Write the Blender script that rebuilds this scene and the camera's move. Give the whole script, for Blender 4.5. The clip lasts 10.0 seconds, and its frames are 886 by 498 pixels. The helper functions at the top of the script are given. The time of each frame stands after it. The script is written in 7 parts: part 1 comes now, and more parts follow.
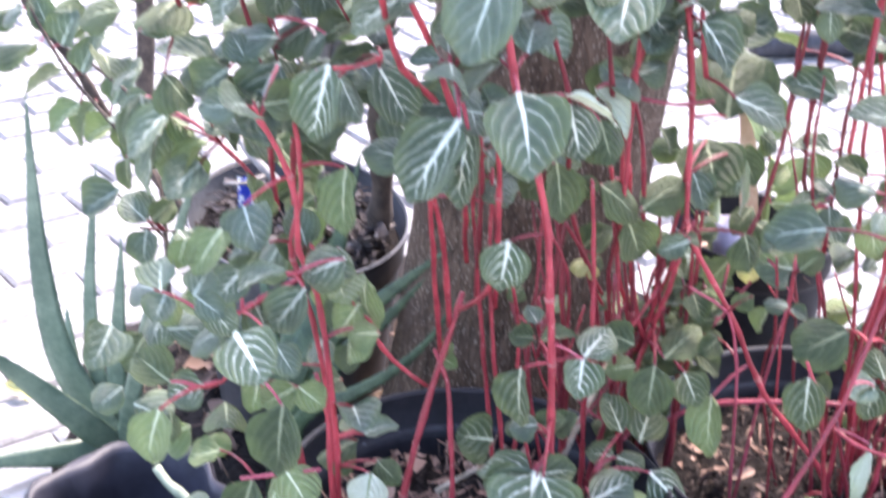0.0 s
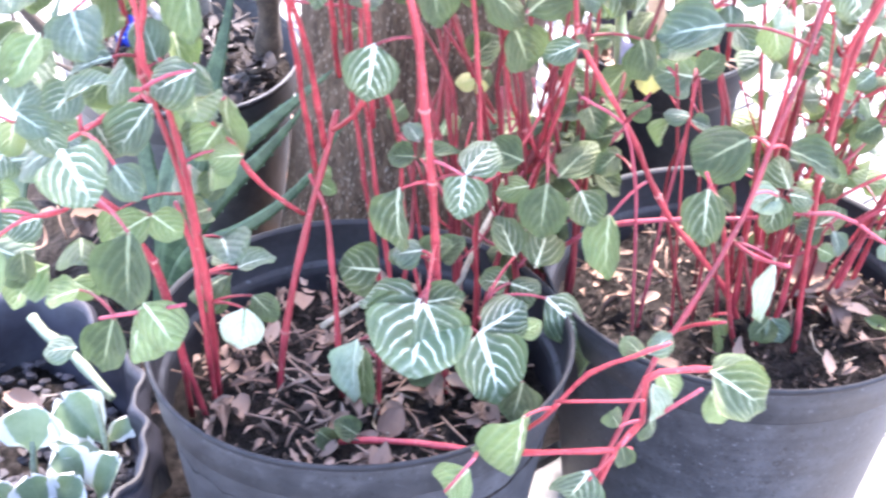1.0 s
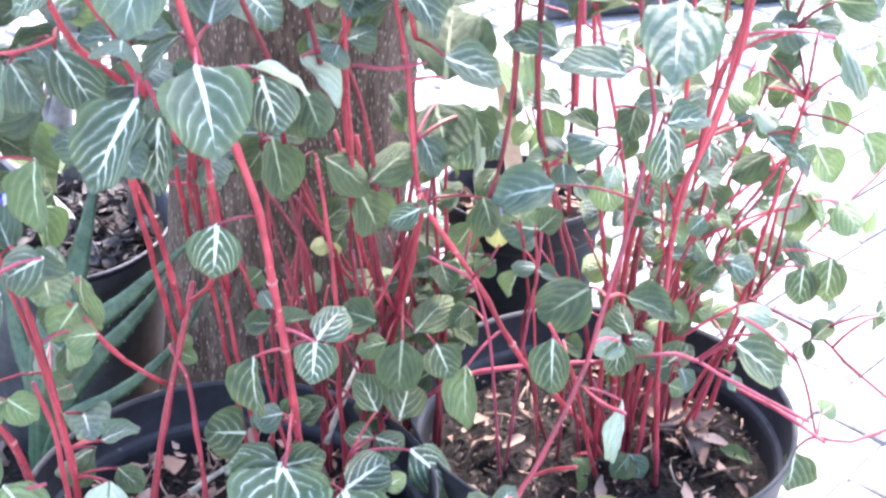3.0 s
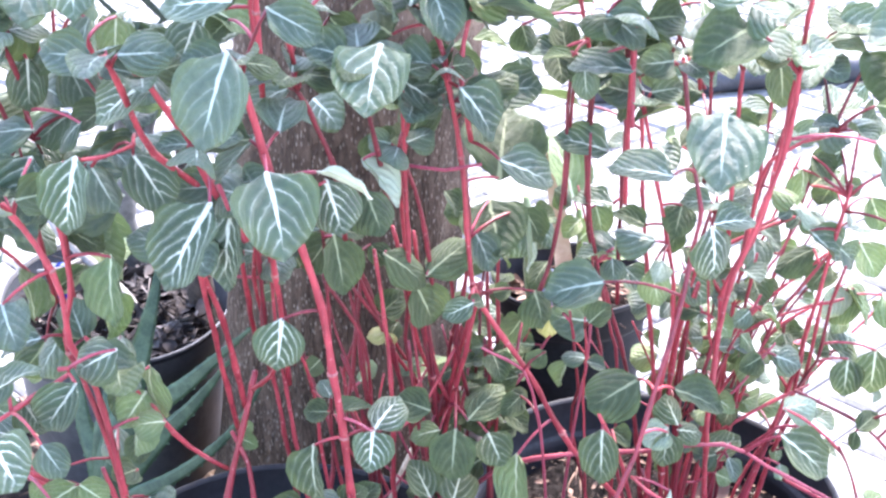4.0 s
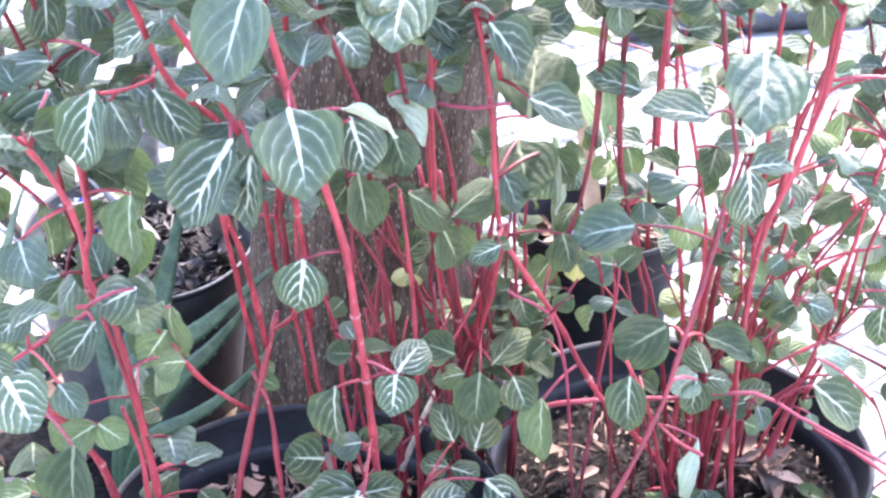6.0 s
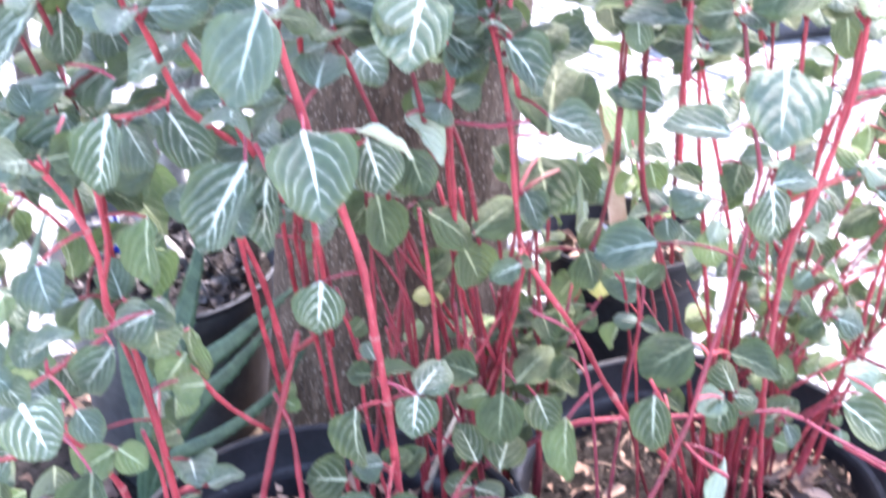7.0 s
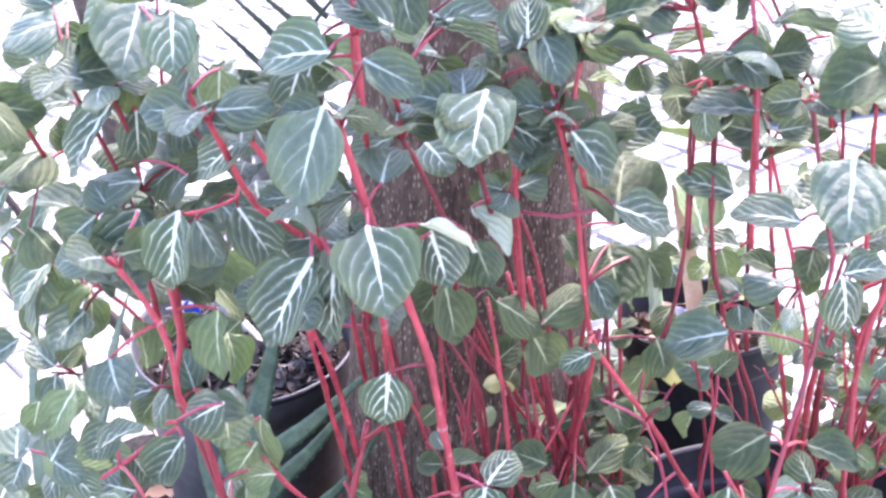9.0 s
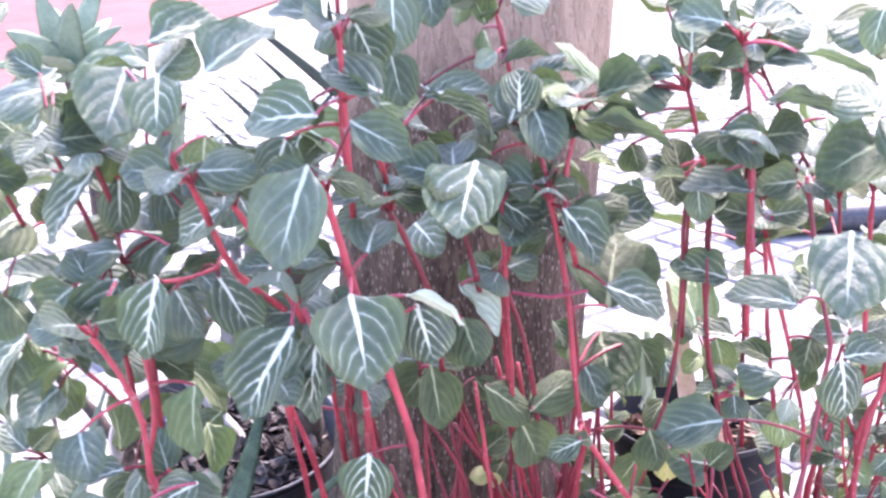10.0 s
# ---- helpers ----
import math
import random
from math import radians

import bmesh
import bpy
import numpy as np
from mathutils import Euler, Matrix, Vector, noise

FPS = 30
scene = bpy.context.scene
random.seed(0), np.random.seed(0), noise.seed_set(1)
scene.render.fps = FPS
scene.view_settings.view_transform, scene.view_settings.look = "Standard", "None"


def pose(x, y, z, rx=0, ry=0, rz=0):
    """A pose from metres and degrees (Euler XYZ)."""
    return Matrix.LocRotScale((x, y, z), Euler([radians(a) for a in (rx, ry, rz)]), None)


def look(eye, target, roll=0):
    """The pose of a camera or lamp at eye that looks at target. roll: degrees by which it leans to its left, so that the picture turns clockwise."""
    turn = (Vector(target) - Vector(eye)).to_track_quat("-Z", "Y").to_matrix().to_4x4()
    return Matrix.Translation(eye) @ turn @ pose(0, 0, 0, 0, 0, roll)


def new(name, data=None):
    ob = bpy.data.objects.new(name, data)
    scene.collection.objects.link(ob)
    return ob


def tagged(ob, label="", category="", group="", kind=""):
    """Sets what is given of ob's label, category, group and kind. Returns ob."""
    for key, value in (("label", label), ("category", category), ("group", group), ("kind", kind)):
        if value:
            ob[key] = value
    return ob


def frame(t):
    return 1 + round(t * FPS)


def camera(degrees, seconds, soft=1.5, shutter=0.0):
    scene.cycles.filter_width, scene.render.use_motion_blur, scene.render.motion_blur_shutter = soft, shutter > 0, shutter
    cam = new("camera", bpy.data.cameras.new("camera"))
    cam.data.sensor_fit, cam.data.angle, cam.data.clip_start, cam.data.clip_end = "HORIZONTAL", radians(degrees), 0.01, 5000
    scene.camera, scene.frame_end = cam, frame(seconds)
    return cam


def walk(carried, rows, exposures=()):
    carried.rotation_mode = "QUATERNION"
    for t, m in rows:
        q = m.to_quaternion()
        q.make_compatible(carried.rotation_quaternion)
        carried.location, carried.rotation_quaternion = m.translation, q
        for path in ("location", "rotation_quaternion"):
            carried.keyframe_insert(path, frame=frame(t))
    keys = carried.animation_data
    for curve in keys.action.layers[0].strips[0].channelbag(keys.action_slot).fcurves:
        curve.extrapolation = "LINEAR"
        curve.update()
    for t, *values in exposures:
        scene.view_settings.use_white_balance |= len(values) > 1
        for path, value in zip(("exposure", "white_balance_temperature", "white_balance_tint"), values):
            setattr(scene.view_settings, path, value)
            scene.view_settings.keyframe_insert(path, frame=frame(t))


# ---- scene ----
cam = camera(38.5, 10.0, soft=2.5, shutter=0.55)
PATH = [
    (0.0, -0.0000, 0.0000, 0.9737, 63.17, -2.01, 1.01),
    (0.5, 0.0200, 0.0233, 0.9353, 59.66, -2.04, -0.62),
    (1.0, 0.0515, 0.0540, 0.9098, 56.87, -1.71, -2.24),
    (1.5, 0.0836, 0.0556, 0.9144, 58.04, -0.98, -4.36),
    (2.0, 0.0945, 0.0372, 0.9319, 60.24, -0.83, -5.07),
    (2.2, 0.1003, 0.0365, 0.9372, 61.01, -0.84, -5.69),
    (3.3, 0.0963, 0.0313, 0.9670, 63.52, -0.84, -7.22),
    (3.5, 0.0970, 0.0178, 0.9768, 64.57, -0.22, -6.35),
    (4.0, 0.0862, 0.0083, 0.9875, 65.66, -0.32, -5.18),
    (4.5, 0.0829, 0.0024, 0.9907, 65.84, -0.42, -5.36),
    (5.0, 0.0788, 0.0245, 0.9746, 63.45, -0.48, -4.74),
    (5.5, 0.0746, 0.0307, 0.9734, 63.67, -0.97, -4.13),
    (5.7, 0.0797, 0.0281, 0.9788, 63.41, -0.73, -4.00),
    (6.8, 0.0965, 0.0422, 0.9794, 62.10, -0.02, -3.27),
    (7.0, 0.0985, 0.0419, 0.9823, 63.26, 0.69, -2.72),
    (7.5, 0.0991, 0.0349, 1.0126, 66.22, 1.51, -0.43),
    (8.0, 0.0999, 0.0323, 1.0161, 66.20, 2.42, 0.56),
    (8.5, 0.1003, 0.0425, 1.0025, 66.12, 2.14, 0.90),
    (9.0, 0.1138, 0.0453, 0.9950, 66.60, 2.65, 0.73),
    (9.5, 0.1298, 0.0235, 0.9907, 69.55, 2.61, 1.05),
    (9.7, 0.1130, 0.0310, 0.9840, 71.19, 1.97, 1.14),
    (10.0, 0.1174, 0.0563, 0.9568, 72.13, 1.55, 0.89),
]
walk(cam, [(t, pose(x, y, z, rx, ry, rz)) for t, x, y, z, rx, ry, rz in PATH],
     [(0.0, 3.30, 6600, 22), (1.0, 4.28, 6550, 20), (1.5, 4.32, 6500, 17), (2.0, 4.15, 6380, 16), (4.5, 3.62, 6250, 19), (5.7, 3.66, 6250, 20), (7.0, 3.82, 6290, 21), (8.0, 3.56, 6300, 25), (9.0, 3.57, 6320, 29), (9.5, 3.60, 6330, 31), (10.0, 3.43, 6350, 32)])

# ---------------------------------------------------------------- light
world = bpy.data.worlds.new("sky")
scene.world = world
world.use_nodes = True
wn = world.node_tree
sky = wn.nodes.new("ShaderNodeTexSky")
sky.sky_type = "NISHITA"
sky.sun_disc = False
sky.sun_elevation = radians(58)
sky.sun_rotation = radians(20)
sky.dust_density = 2.0
wn.links.new(sky.outputs[0], wn.nodes["Background"].inputs[0])
wn.nodes["Background"].inputs[1].default_value = 0.12
sun_data = bpy.data.lights.new("sun", "SUN")
sun_data.energy, sun_data.angle, sun_data.color = 1.4, radians(14), (1.0, 0.95, 0.88)
sun = new("sun", sun_data)
sun.matrix_world = look((1.6, 4.4, 7.5), (0, 0, 0))


# ---------------------------------------------------------------- materials
class Nodes:
    """Short spelling for node trees."""

    def __init__(self, name):
        self.mat = bpy.data.materials.new(name)
        self.mat.use_nodes = True
        self.tree = self.mat.node_tree
        self.bsdf = self.tree.nodes["Principled BSDF"]

    def add(self, kind, **inputs):
        n = self.tree.nodes.new("ShaderNode" + kind)
        for key, v in inputs.items():
            self.put(n.inputs[key.replace("_", " ")], v)
        return n

    def put(self, socket, v):
        if isinstance(v, bpy.types.NodeSocket):
            self.tree.links.new(v, socket)
        else:
            socket.default_value = v

    def math(self, op, a, b=0.0, c=0.0):
        n = self.tree.nodes.new("ShaderNodeMath")
        n.operation = op
        for i, v in enumerate((a, b, c)):
            self.put(n.inputs[i], v)
        return n.outputs[0]

    def ramp(self, fac, *stops):
        n = self.tree.nodes.new("ShaderNodeValToRGB")
        e = n.color_ramp.elements
        while len(e) < len(stops):
            e.new(0.5)
        for el, (p, col) in zip(e, stops):
            el.position, el.color = p, (*col, 1)
        self.put(n.inputs[0], fac)
        return n.outputs[0]

    def mix(self, fac, a, b):
        n = self.tree.nodes.new("ShaderNodeMix")
        n.data_type = "RGBA"
        self.put(n.inputs[0], fac)
        for s, v in ((n.inputs[6], a), (n.inputs[7], b)):
            self.put(s, (*v, 1) if isinstance(v, tuple) else v)
        return n.outputs[2]

    def noise(self, scale, detail=4.0, rough=0.6, space="Object"):
        co = self.add("TexCoord").outputs[space]
        return self.add("TexNoise", Vector=co, Scale=scale, Detail=detail, Roughness=rough).outputs["Fac"]

    def smooth(self, x, lo, hi):
        n = self.tree.nodes.new("ShaderNodeMapRange")
        n.interpolation_type = "SMOOTHSTEP"
        for key, v in (("Value", x), ("From Min", lo), ("From Max", hi)):
            self.put(n.inputs[key], v)
        return n.outputs[0]

    def bump(self, height, strength=0.3, distance=0.002):
        n = self.add("Bump", Height=height, Strength=strength, Distance=distance)
        self.tree.links.new(n.outputs[0], self.bsdf.inputs["Normal"])

    def done(self, colour, rough=0.6, metal=0.0, spec=0.5):
        for key, v in (("Base Color", colour), ("Roughness", rough), ("Metallic", metal), ("Specular IOR Level", spec)):
            self.put(self.bsdf.inputs[key], (*v, 1) if isinstance(v, tuple) else v)
        return self.mat


def plain(name, dark, light, scale, rough=0.7, spec=0.4, bump=0.25, fine=6.0, distance=0.002):
    """Two-tone mottled surface with grain."""
    k = Nodes(name)
    big, small = k.noise(scale), k.noise(scale * fine, 6.0, 0.7)
    col = k.mix(k.smooth(k.math("ADD", k.math("MULTIPLY", big, 0.6), k.math("MULTIPLY", small, 0.4)), 0.35, 0.65), dark, light)
    k.bump(small, bump, distance)
    return k.done(col, rough, 0.0, spec)


def scuffed(name, dark, dust):
    """Black plastic with dust, speckles and faint scratches."""
    k = Nodes(name)
    co = k.add("TexCoord").outputs["Object"]
    big, mid, fine = k.noise(5.0), k.noise(40.0, 6.0, 0.75), k.noise(190.0, 4.0, 0.75)
    lines = k.add("TexNoise", Vector=k.add("Mapping", Vector=co, Scale=(9.0, 9.0, 160.0)).outputs[0], Scale=1.0, Detail=3.0).outputs["Fac"]
    amount = k.math("ADD", k.math("MULTIPLY", big, 0.45), k.math("ADD", k.math("MULTIPLY", mid, 0.43), k.math("MULTIPLY", lines, 0.12)))
    col = k.mix(k.smooth(amount, 0.36, 0.66), dark, dust)
    col = k.mix(k.smooth(fine, 0.56, 0.66), col, tuple(0.45 * c for c in dark))
    col = k.mix(k.math("MULTIPLY", k.smooth(fine, 0.40, 0.30), 0.8), col, tuple(1.9 * c for c in dust))
    k.bump(k.math("ADD", fine, k.math("MULTIPLY", lines, 0.25)), 0.25, 0.001)
    return k.done(col, k.math("MULTIPLY_ADD", mid, 0.3, 0.40), 0.0, 0.4)


def leaf_material(name, deep, pale, vein, amount, edge=None, thin=1.0, count=4.6, rib=0.20, quilt=0.80, fringe=(0.125, 0.165, 0.058), spec=0.7):
    """A round leaf with a pale midrib and arching side ribs; u runs across and v along the blade."""
    k = Nodes(name)
    uv = k.add("UVMap").outputs[0]
    sep = k.add("SeparateXYZ", Vector=uv)
    a = k.math("ABSOLUTE", k.math("SUBTRACT", sep.outputs[0], 0.5))
    v = sep.outputs[1]
    rnd = k.math("FRACT", k.math("ADD", k.add("ObjectInfo").outputs["Random"], k.add("NewGeometry").outputs["Random Per Island"]))
    shift = k.add("CombineXYZ", X=k.math("MULTIPLY", rnd, 37.0), Y=k.math("MULTIPLY", rnd, 91.0))
    spot = k.tree.nodes.new("ShaderNodeVectorMath")
    k.put(spot.inputs[0], uv)
    k.put(spot.inputs[1], shift.outputs[0])
    n1 = k.add("TexNoise", Vector=spot.outputs[0], Scale=3.0, Detail=3.0, Roughness=0.6).outputs["Fac"]
    n2 = k.add("TexNoise", Vector=spot.outputs[0], Scale=14.0, Detail=5.0, Roughness=0.7).outputs["Fac"]
    wob = k.math("MULTIPLY", k.math("SUBTRACT", n1, 0.5), 0.10)
    # midrib, thinning towards the tip
    width = k.math("MULTIPLY_ADD", k.math("POWER", k.math("SUBTRACT", 1.0, v), 0.9), 0.036 * thin, 0.003)
    drift = k.math("ABSOLUTE", k.math("MULTIPLY_ADD", wob, 0.35, k.math("SUBTRACT", sep.outputs[0], 0.5)))
    mid = k.math("SUBTRACT", 1.0, k.smooth(k.math("ADD", drift, k.math("MULTIPLY", k.math("SUBTRACT", n2, 0.5), 0.030)), k.math("MULTIPLY", width, 0.35), width))
    mid = k.math("MULTIPLY", mid, k.math("SUBTRACT", 1.0, k.smooth(v, 0.55, 0.90)))
    # side ribs, leaving the midrib at a slant and bending to the tip
    s = k.math("SUBTRACT", k.math("SUBTRACT", v, k.math("MULTIPLY", a, 0.72)), k.math("DIVIDE", k.math("MULTIPLY", k.math("MULTIPLY", a, a), 1.6), k.math("MAXIMUM", k.math("SUBTRACT", 1.10, v), 0.34)))
    s = k.math("ADD", k.math("MULTIPLY_ADD", n2, 0.075, s), k.math("MULTIPLY_ADD", wob, 2.0, k.math("MULTIPLY", k.math("GREATER_THAN", sep.outputs[0], 0.5), 0.085)))
    ph = k.math("ABSOLUTE", k.math("SUBTRACT", k.math("FRACT", k.math("MULTIPLY_ADD", s, count, rnd)), 0.5))
    lw = k.math("MULTIPLY", k.math("MULTIPLY_ADD", k.math("MAXIMUM", k.math("SUBTRACT", 0.40, a), 0.0), 0.22 * thin, 0.012), k.math("MULTIPLY_ADD", n2, 1.7, 0.10))
    side = k.math("SUBTRACT", 1.0, k.smooth(ph, k.math("MULTIPLY", lw, 0.20), lw))
    flush = k.math("MULTIPLY", k.math("SUBTRACT", 1.0, k.smooth(ph, 0.02, 0.36)), k.math("SUBTRACT", 1.0, k.smooth(a, 0.22, 0.46)))
    side = k.math("MULTIPLY", side, k.math("SUBTRACT", 1.0, k.smooth(a, 0.30, 0.43)))
    side = k.math("MULTIPLY", side, k.math("SUBTRACT", 1.0, k.smooth(v, 0.72, 0.96)))
    side = k.math("MULTIPLY", side, k.math("MULTIPLY_ADD", k.smooth(n1, 0.40, 0.58), 0.85, 0.15))
    strength = k.math("MULTIPLY_ADD", rnd, 0.5, amount + 0.1)
    veins = k.math("MINIMUM", k.math("MAXIMUM", k.math("MULTIPLY", mid, k.math("ADD", strength, 0.22)), k.math("MULTIPLY", k.math("MULTIPLY", side, rib), strength)), 1.0)
    base = k.mix(k.smooth(k.math("ADD", k.math("MULTIPLY", n1, 0.45), k.math("MULTIPLY_ADD", n2, 0.3, k.math("MULTIPLY", rnd, 0.25))), 0.34, 0.68), deep, pale)
    # greener towards the margin and in the hollows between the ribs
    rimward = k.math("ADD", k.math("MULTIPLY", a, 1.6), k.math("ABSOLUTE", k.math("SUBTRACT", v, 0.45)))
    base = k.mix(k.math("MULTIPLY", k.smooth(k.math("ADD", rimward, k.math("MULTIPLY", wob, 5.0)), 0.42, 0.85), 0.52), base, fringe)
    base = k.mix(k.math("MULTIPLY", flush, 0.12 * amount + 0.02), base, vein)
    col = k.mix(veins, base, vein)
    if edge:
        rim = k.add("UVMap")
        rim.uv_map = "rim"
        rs = k.add("SeparateXYZ", Vector=rim.outputs[0])
        out = k.math("MAXIMUM", k.math("MULTIPLY", k.math("ABSOLUTE", k.math("SUBTRACT", rs.outputs[0], 0.5)), 2.0), k.smooth(rs.outputs[1], 0.80, 1.0))
        col = k.mix(k.smooth(k.math("ADD", out, k.math("MULTIPLY", wob, 2.5)), 0.60, 0.70), col, edge)
    k.bump(k.math("ADD", k.math("MULTIPLY", ph, 0.75), k.math("MULTIPLY", n2, 0.9)), quilt, 0.0035)
    k.done(col, k.math("MULTIPLY_ADD", n2, 0.22, 0.22 if spec > 0.5 else 0.4), 0.0, spec)
    k.put(k.bsdf.inputs["Sheen Weight"], 0.08)
    k.put(k.bsdf.inputs["Sheen Roughness"], 0.4)
    # a thin blade lets some light through
    back = k.add("BsdfTranslucent", Color=k.mix(0.5, col, (0.13, 0.21, 0.06)))
    blend = k.add("MixShader", Fac=0.19)
    k.put(blend.inputs[1], k.bsdf.outputs[0])
    k.put(blend.inputs[2], back.outputs[0])
    k.put(k.tree.nodes["Material Output"].inputs[0], blend.outputs[0])
    return k.mat


M_LEAF = leaf_material("leaf_dark_green", (0.042, 0.074, 0.048), (0.106, 0.152, 0.100), (0.62, 0.70, 0.58), 0.30, rib=0.38, count=4.2)
M_LEAF_BOLD = leaf_material("leaf_bold_veins", (0.037, 0.068, 0.040), (0.088, 0.136, 0.072), (0.84, 0.88, 0.72), 0.54, thin=1.05, rib=0.66, count=4.6)
M_LEAF_STRIKING = leaf_material("leaf_striking_veins", (0.028, 0.058, 0.028), (0.066, 0.110, 0.048), (0.84, 0.88, 0.72), 0.80, thin=1.45, rib=0.92, count=5.0)
M_LEAF_OLIVE = leaf_material("leaf_olive_bold_veins", (0.040, 0.064, 0.027), (0.098, 0.126, 0.052), (0.74, 0.77, 0.55), 0.52, thin=1.05, rib=0.62, count=4.4, spec=0.5, fringe=(0.14, 0.165, 0.05))
M_LEAF_DULL = leaf_material("leaf_dull_green", (0.034, 0.054, 0.025), (0.094, 0.118, 0.054), (0.46, 0.50, 0.30), 0.22, spec=0.35)
M_LEAF_LIME = leaf_material("leaf_lime", (0.10, 0.155, 0.048), (0.21, 0.27, 0.095), (0.70, 0.74, 0.48), 0.45)
M_LEAF_YELLOW = leaf_material("leaf_yellow", (0.42, 0.41, 0.13), (0.60, 0.57, 0.26), (0.75, 0.68, 0.40), 0.10, fringe=(0.50, 0.40, 0.14))
M_LEAF_PALE = leaf_material("leaf_pale_sheen", (0.46, 0.52, 0.38), (0.74, 0.77, 0.64), (0.22, 0.31, 0.13), 0.50, rib=0.6, fringe=(0.42, 0.46, 0.26))
M_LEAF_SOFT = leaf_material("leaf_pale_green", (0.20, 0.26, 0.17), (0.40, 0.46, 0.34), (0.66, 0.70, 0.56), 0.40, fringe=(0.26, 0.32, 0.15))
M_VARIEGATED = leaf_material("leaf_white_edged", fringe=(0.18, 0.25, 0.17), deep=(0.10, 0.155, 0.095), pale=(0.19, 0.25, 0.175), vein=(0.26, 0.32, 0.24), amount=0.05, edge=(0.60, 0.61, 0.60), thin=0.12, rib=0.0, quilt=0.12)
LEAF_MATS = {"g": M_LEAF, "b": M_LEAF_BOLD, "s": M_LEAF_STRIKING, "d": M_LEAF_DULL, "o": M_LEAF_OLIVE, "l": M_LEAF_LIME, "y": M_LEAF_YELLOW, "w": M_LEAF_PALE, "p": M_LEAF_SOFT, "v": M_VARIEGATED}



def stem_material(name, dark, light, spot):
    """Fleshy stem: streaked along its run, with pale corky dots."""
    k = Nodes(name)
    co = k.add("TexCoord").outputs["Object"]
    big, mid, fine = k.noise(9.0, 3.0), k.noise(45.0, 4.0, 0.65), k.noise(190.0, 3.0, 0.7)
    streak = k.add("TexNoise", Vector=k.add("Mapping", Vector=co, Scale=(420.0, 420.0, 30.0)).outputs[0], Scale=1.0, Detail=3.0).outputs["Fac"]
    col = k.mix(k.smooth(k.math("ADD", k.math("MULTIPLY", big, 0.5), k.math("ADD", k.math("MULTIPLY", mid, 0.3), k.math("MULTIPLY", streak, 0.2))), 0.36, 0.64), dark, light)
    col = k.mix(k.math("MULTIPLY", k.smooth(fine, 0.62, 0.72), 0.75), col, spot)
    k.bump(k.math("ADD", fine, streak), 0.25, 0.0012)
    return k.done(col, k.math("MULTIPLY_ADD", mid, 0.25, 0.32), 0.0, 0.5)


M_STEM = stem_material("red_stem", (0.18, 0.015, 0.024), (0.49, 0.062, 0.078), (0.62, 0.28, 0.27))
M_STEM_DARK = stem_material("maroon_stem", (0.09, 0.010, 0.016), (0.29, 0.030, 0.043), (0.40, 0.15, 0.14))
M_STEM_PINK = stem_material("pink_stem", (0.23, 0.030, 0.050), (0.46, 0.085, 0.120), (0.60, 0.30, 0.29))
M_NODE = plain("pale_stem_joint", (0.24, 0.045, 0.05), (0.50, 0.22, 0.20), 90.0, 0.6, 0.3)
M_GREYWOOD = plain("smooth_grey_wood", (0.09, 0.085, 0.08), (0.20, 0.19, 0.175), 20.0, 0.7, 0.3)
M_TWIG = plain("brown_twig", (0.035, 0.028, 0.024), (0.10, 0.075, 0.06), 50.0, 0.8, 0.2)
M_PLASTIC = scuffed("black_pot_plastic", (0.016, 0.0165, 0.021), (0.058, 0.059, 0.070))
M_GREYPOT = plain("grey_pot_plastic", (0.030, 0.031, 0.036), (0.085, 0.086, 0.096), 7.0, 0.55, 0.45, 0.12, 12.0)
# a darker black than the scuffed bodies, for lips and inner walls
M_BLACK = plain("deep_black_plastic", (0.010, 0.010, 0.013), (0.024, 0.024, 0.030), 9.0, 0.55, 0.25, 0.1, 12.0)
M_BAG = plain("black_poly_bag", (0.012, 0.012, 0.017), (0.036, 0.036, 0.050), 8.0, 0.5, 0.3, 0.2, 6.0)
M_SOIL = plain("dark_soil", (0.011, 0.0095, 0.0095), (0.062, 0.052, 0.049), 110.0, 0.95, 0.1, 1.0, 5.0, 0.008)
M_ALOE = plain("aloe_green", (0.075, 0.122, 0.082), (0.170, 0.230, 0.155), 18.0, 0.35, 0.5, 0.2, 5.0)
M_ALOE_DARK = plain("dark_aloe_green", (0.026, 0.052, 0.030), (0.075, 0.120, 0.066), 60.0, 0.45, 0.4, 0.25, 5.0)
M_STONE = plain("pale_paver_stone", (0.165, 0.158, 0.154), (0.315, 0.305, 0.297), 9.0, 0.9, 0.2, 0.5, 9.0, 0.003)
M_JOINT = plain("sandy_joint", (0.185, 0.177, 0.173), (0.275, 0.265, 0.258), 20.0, 0.95, 0.1, 0.6)
M_RED = plain("red_painted_concrete", (0.100, 0.033, 0.031), (0.140, 0.054, 0.050), 1.5, 0.85, 0.2)
M_CRUMB = plain("soil_crumbs", (0.014, 0.012, 0.011), (0.100, 0.076, 0.066), 90.0, 0.95, 0.1, 0.8, 4.0, 0.004)
M_LITTER = Nodes("dry_leaf_litter")
_r = M_LITTER.add("NewGeometry").outputs["Random Per Island"]
M_LITTER.bump(M_LITTER.noise(60.0), 0.5, 0.003)
M_LITTER = M_LITTER.done(M_LITTER.mix(M_LITTER.noise(30.0), M_LITTER.ramp(_r, (0.0, (0.08, 0.052, 0.042)), (0.3, (0.20, 0.130, 0.102)), (0.65, (0.26, 0.180, 0.142)), (1.0, (0.40, 0.300, 0.245))), (0.22, 0.14, 0.11)), 0.85, 0.0, 0.2)


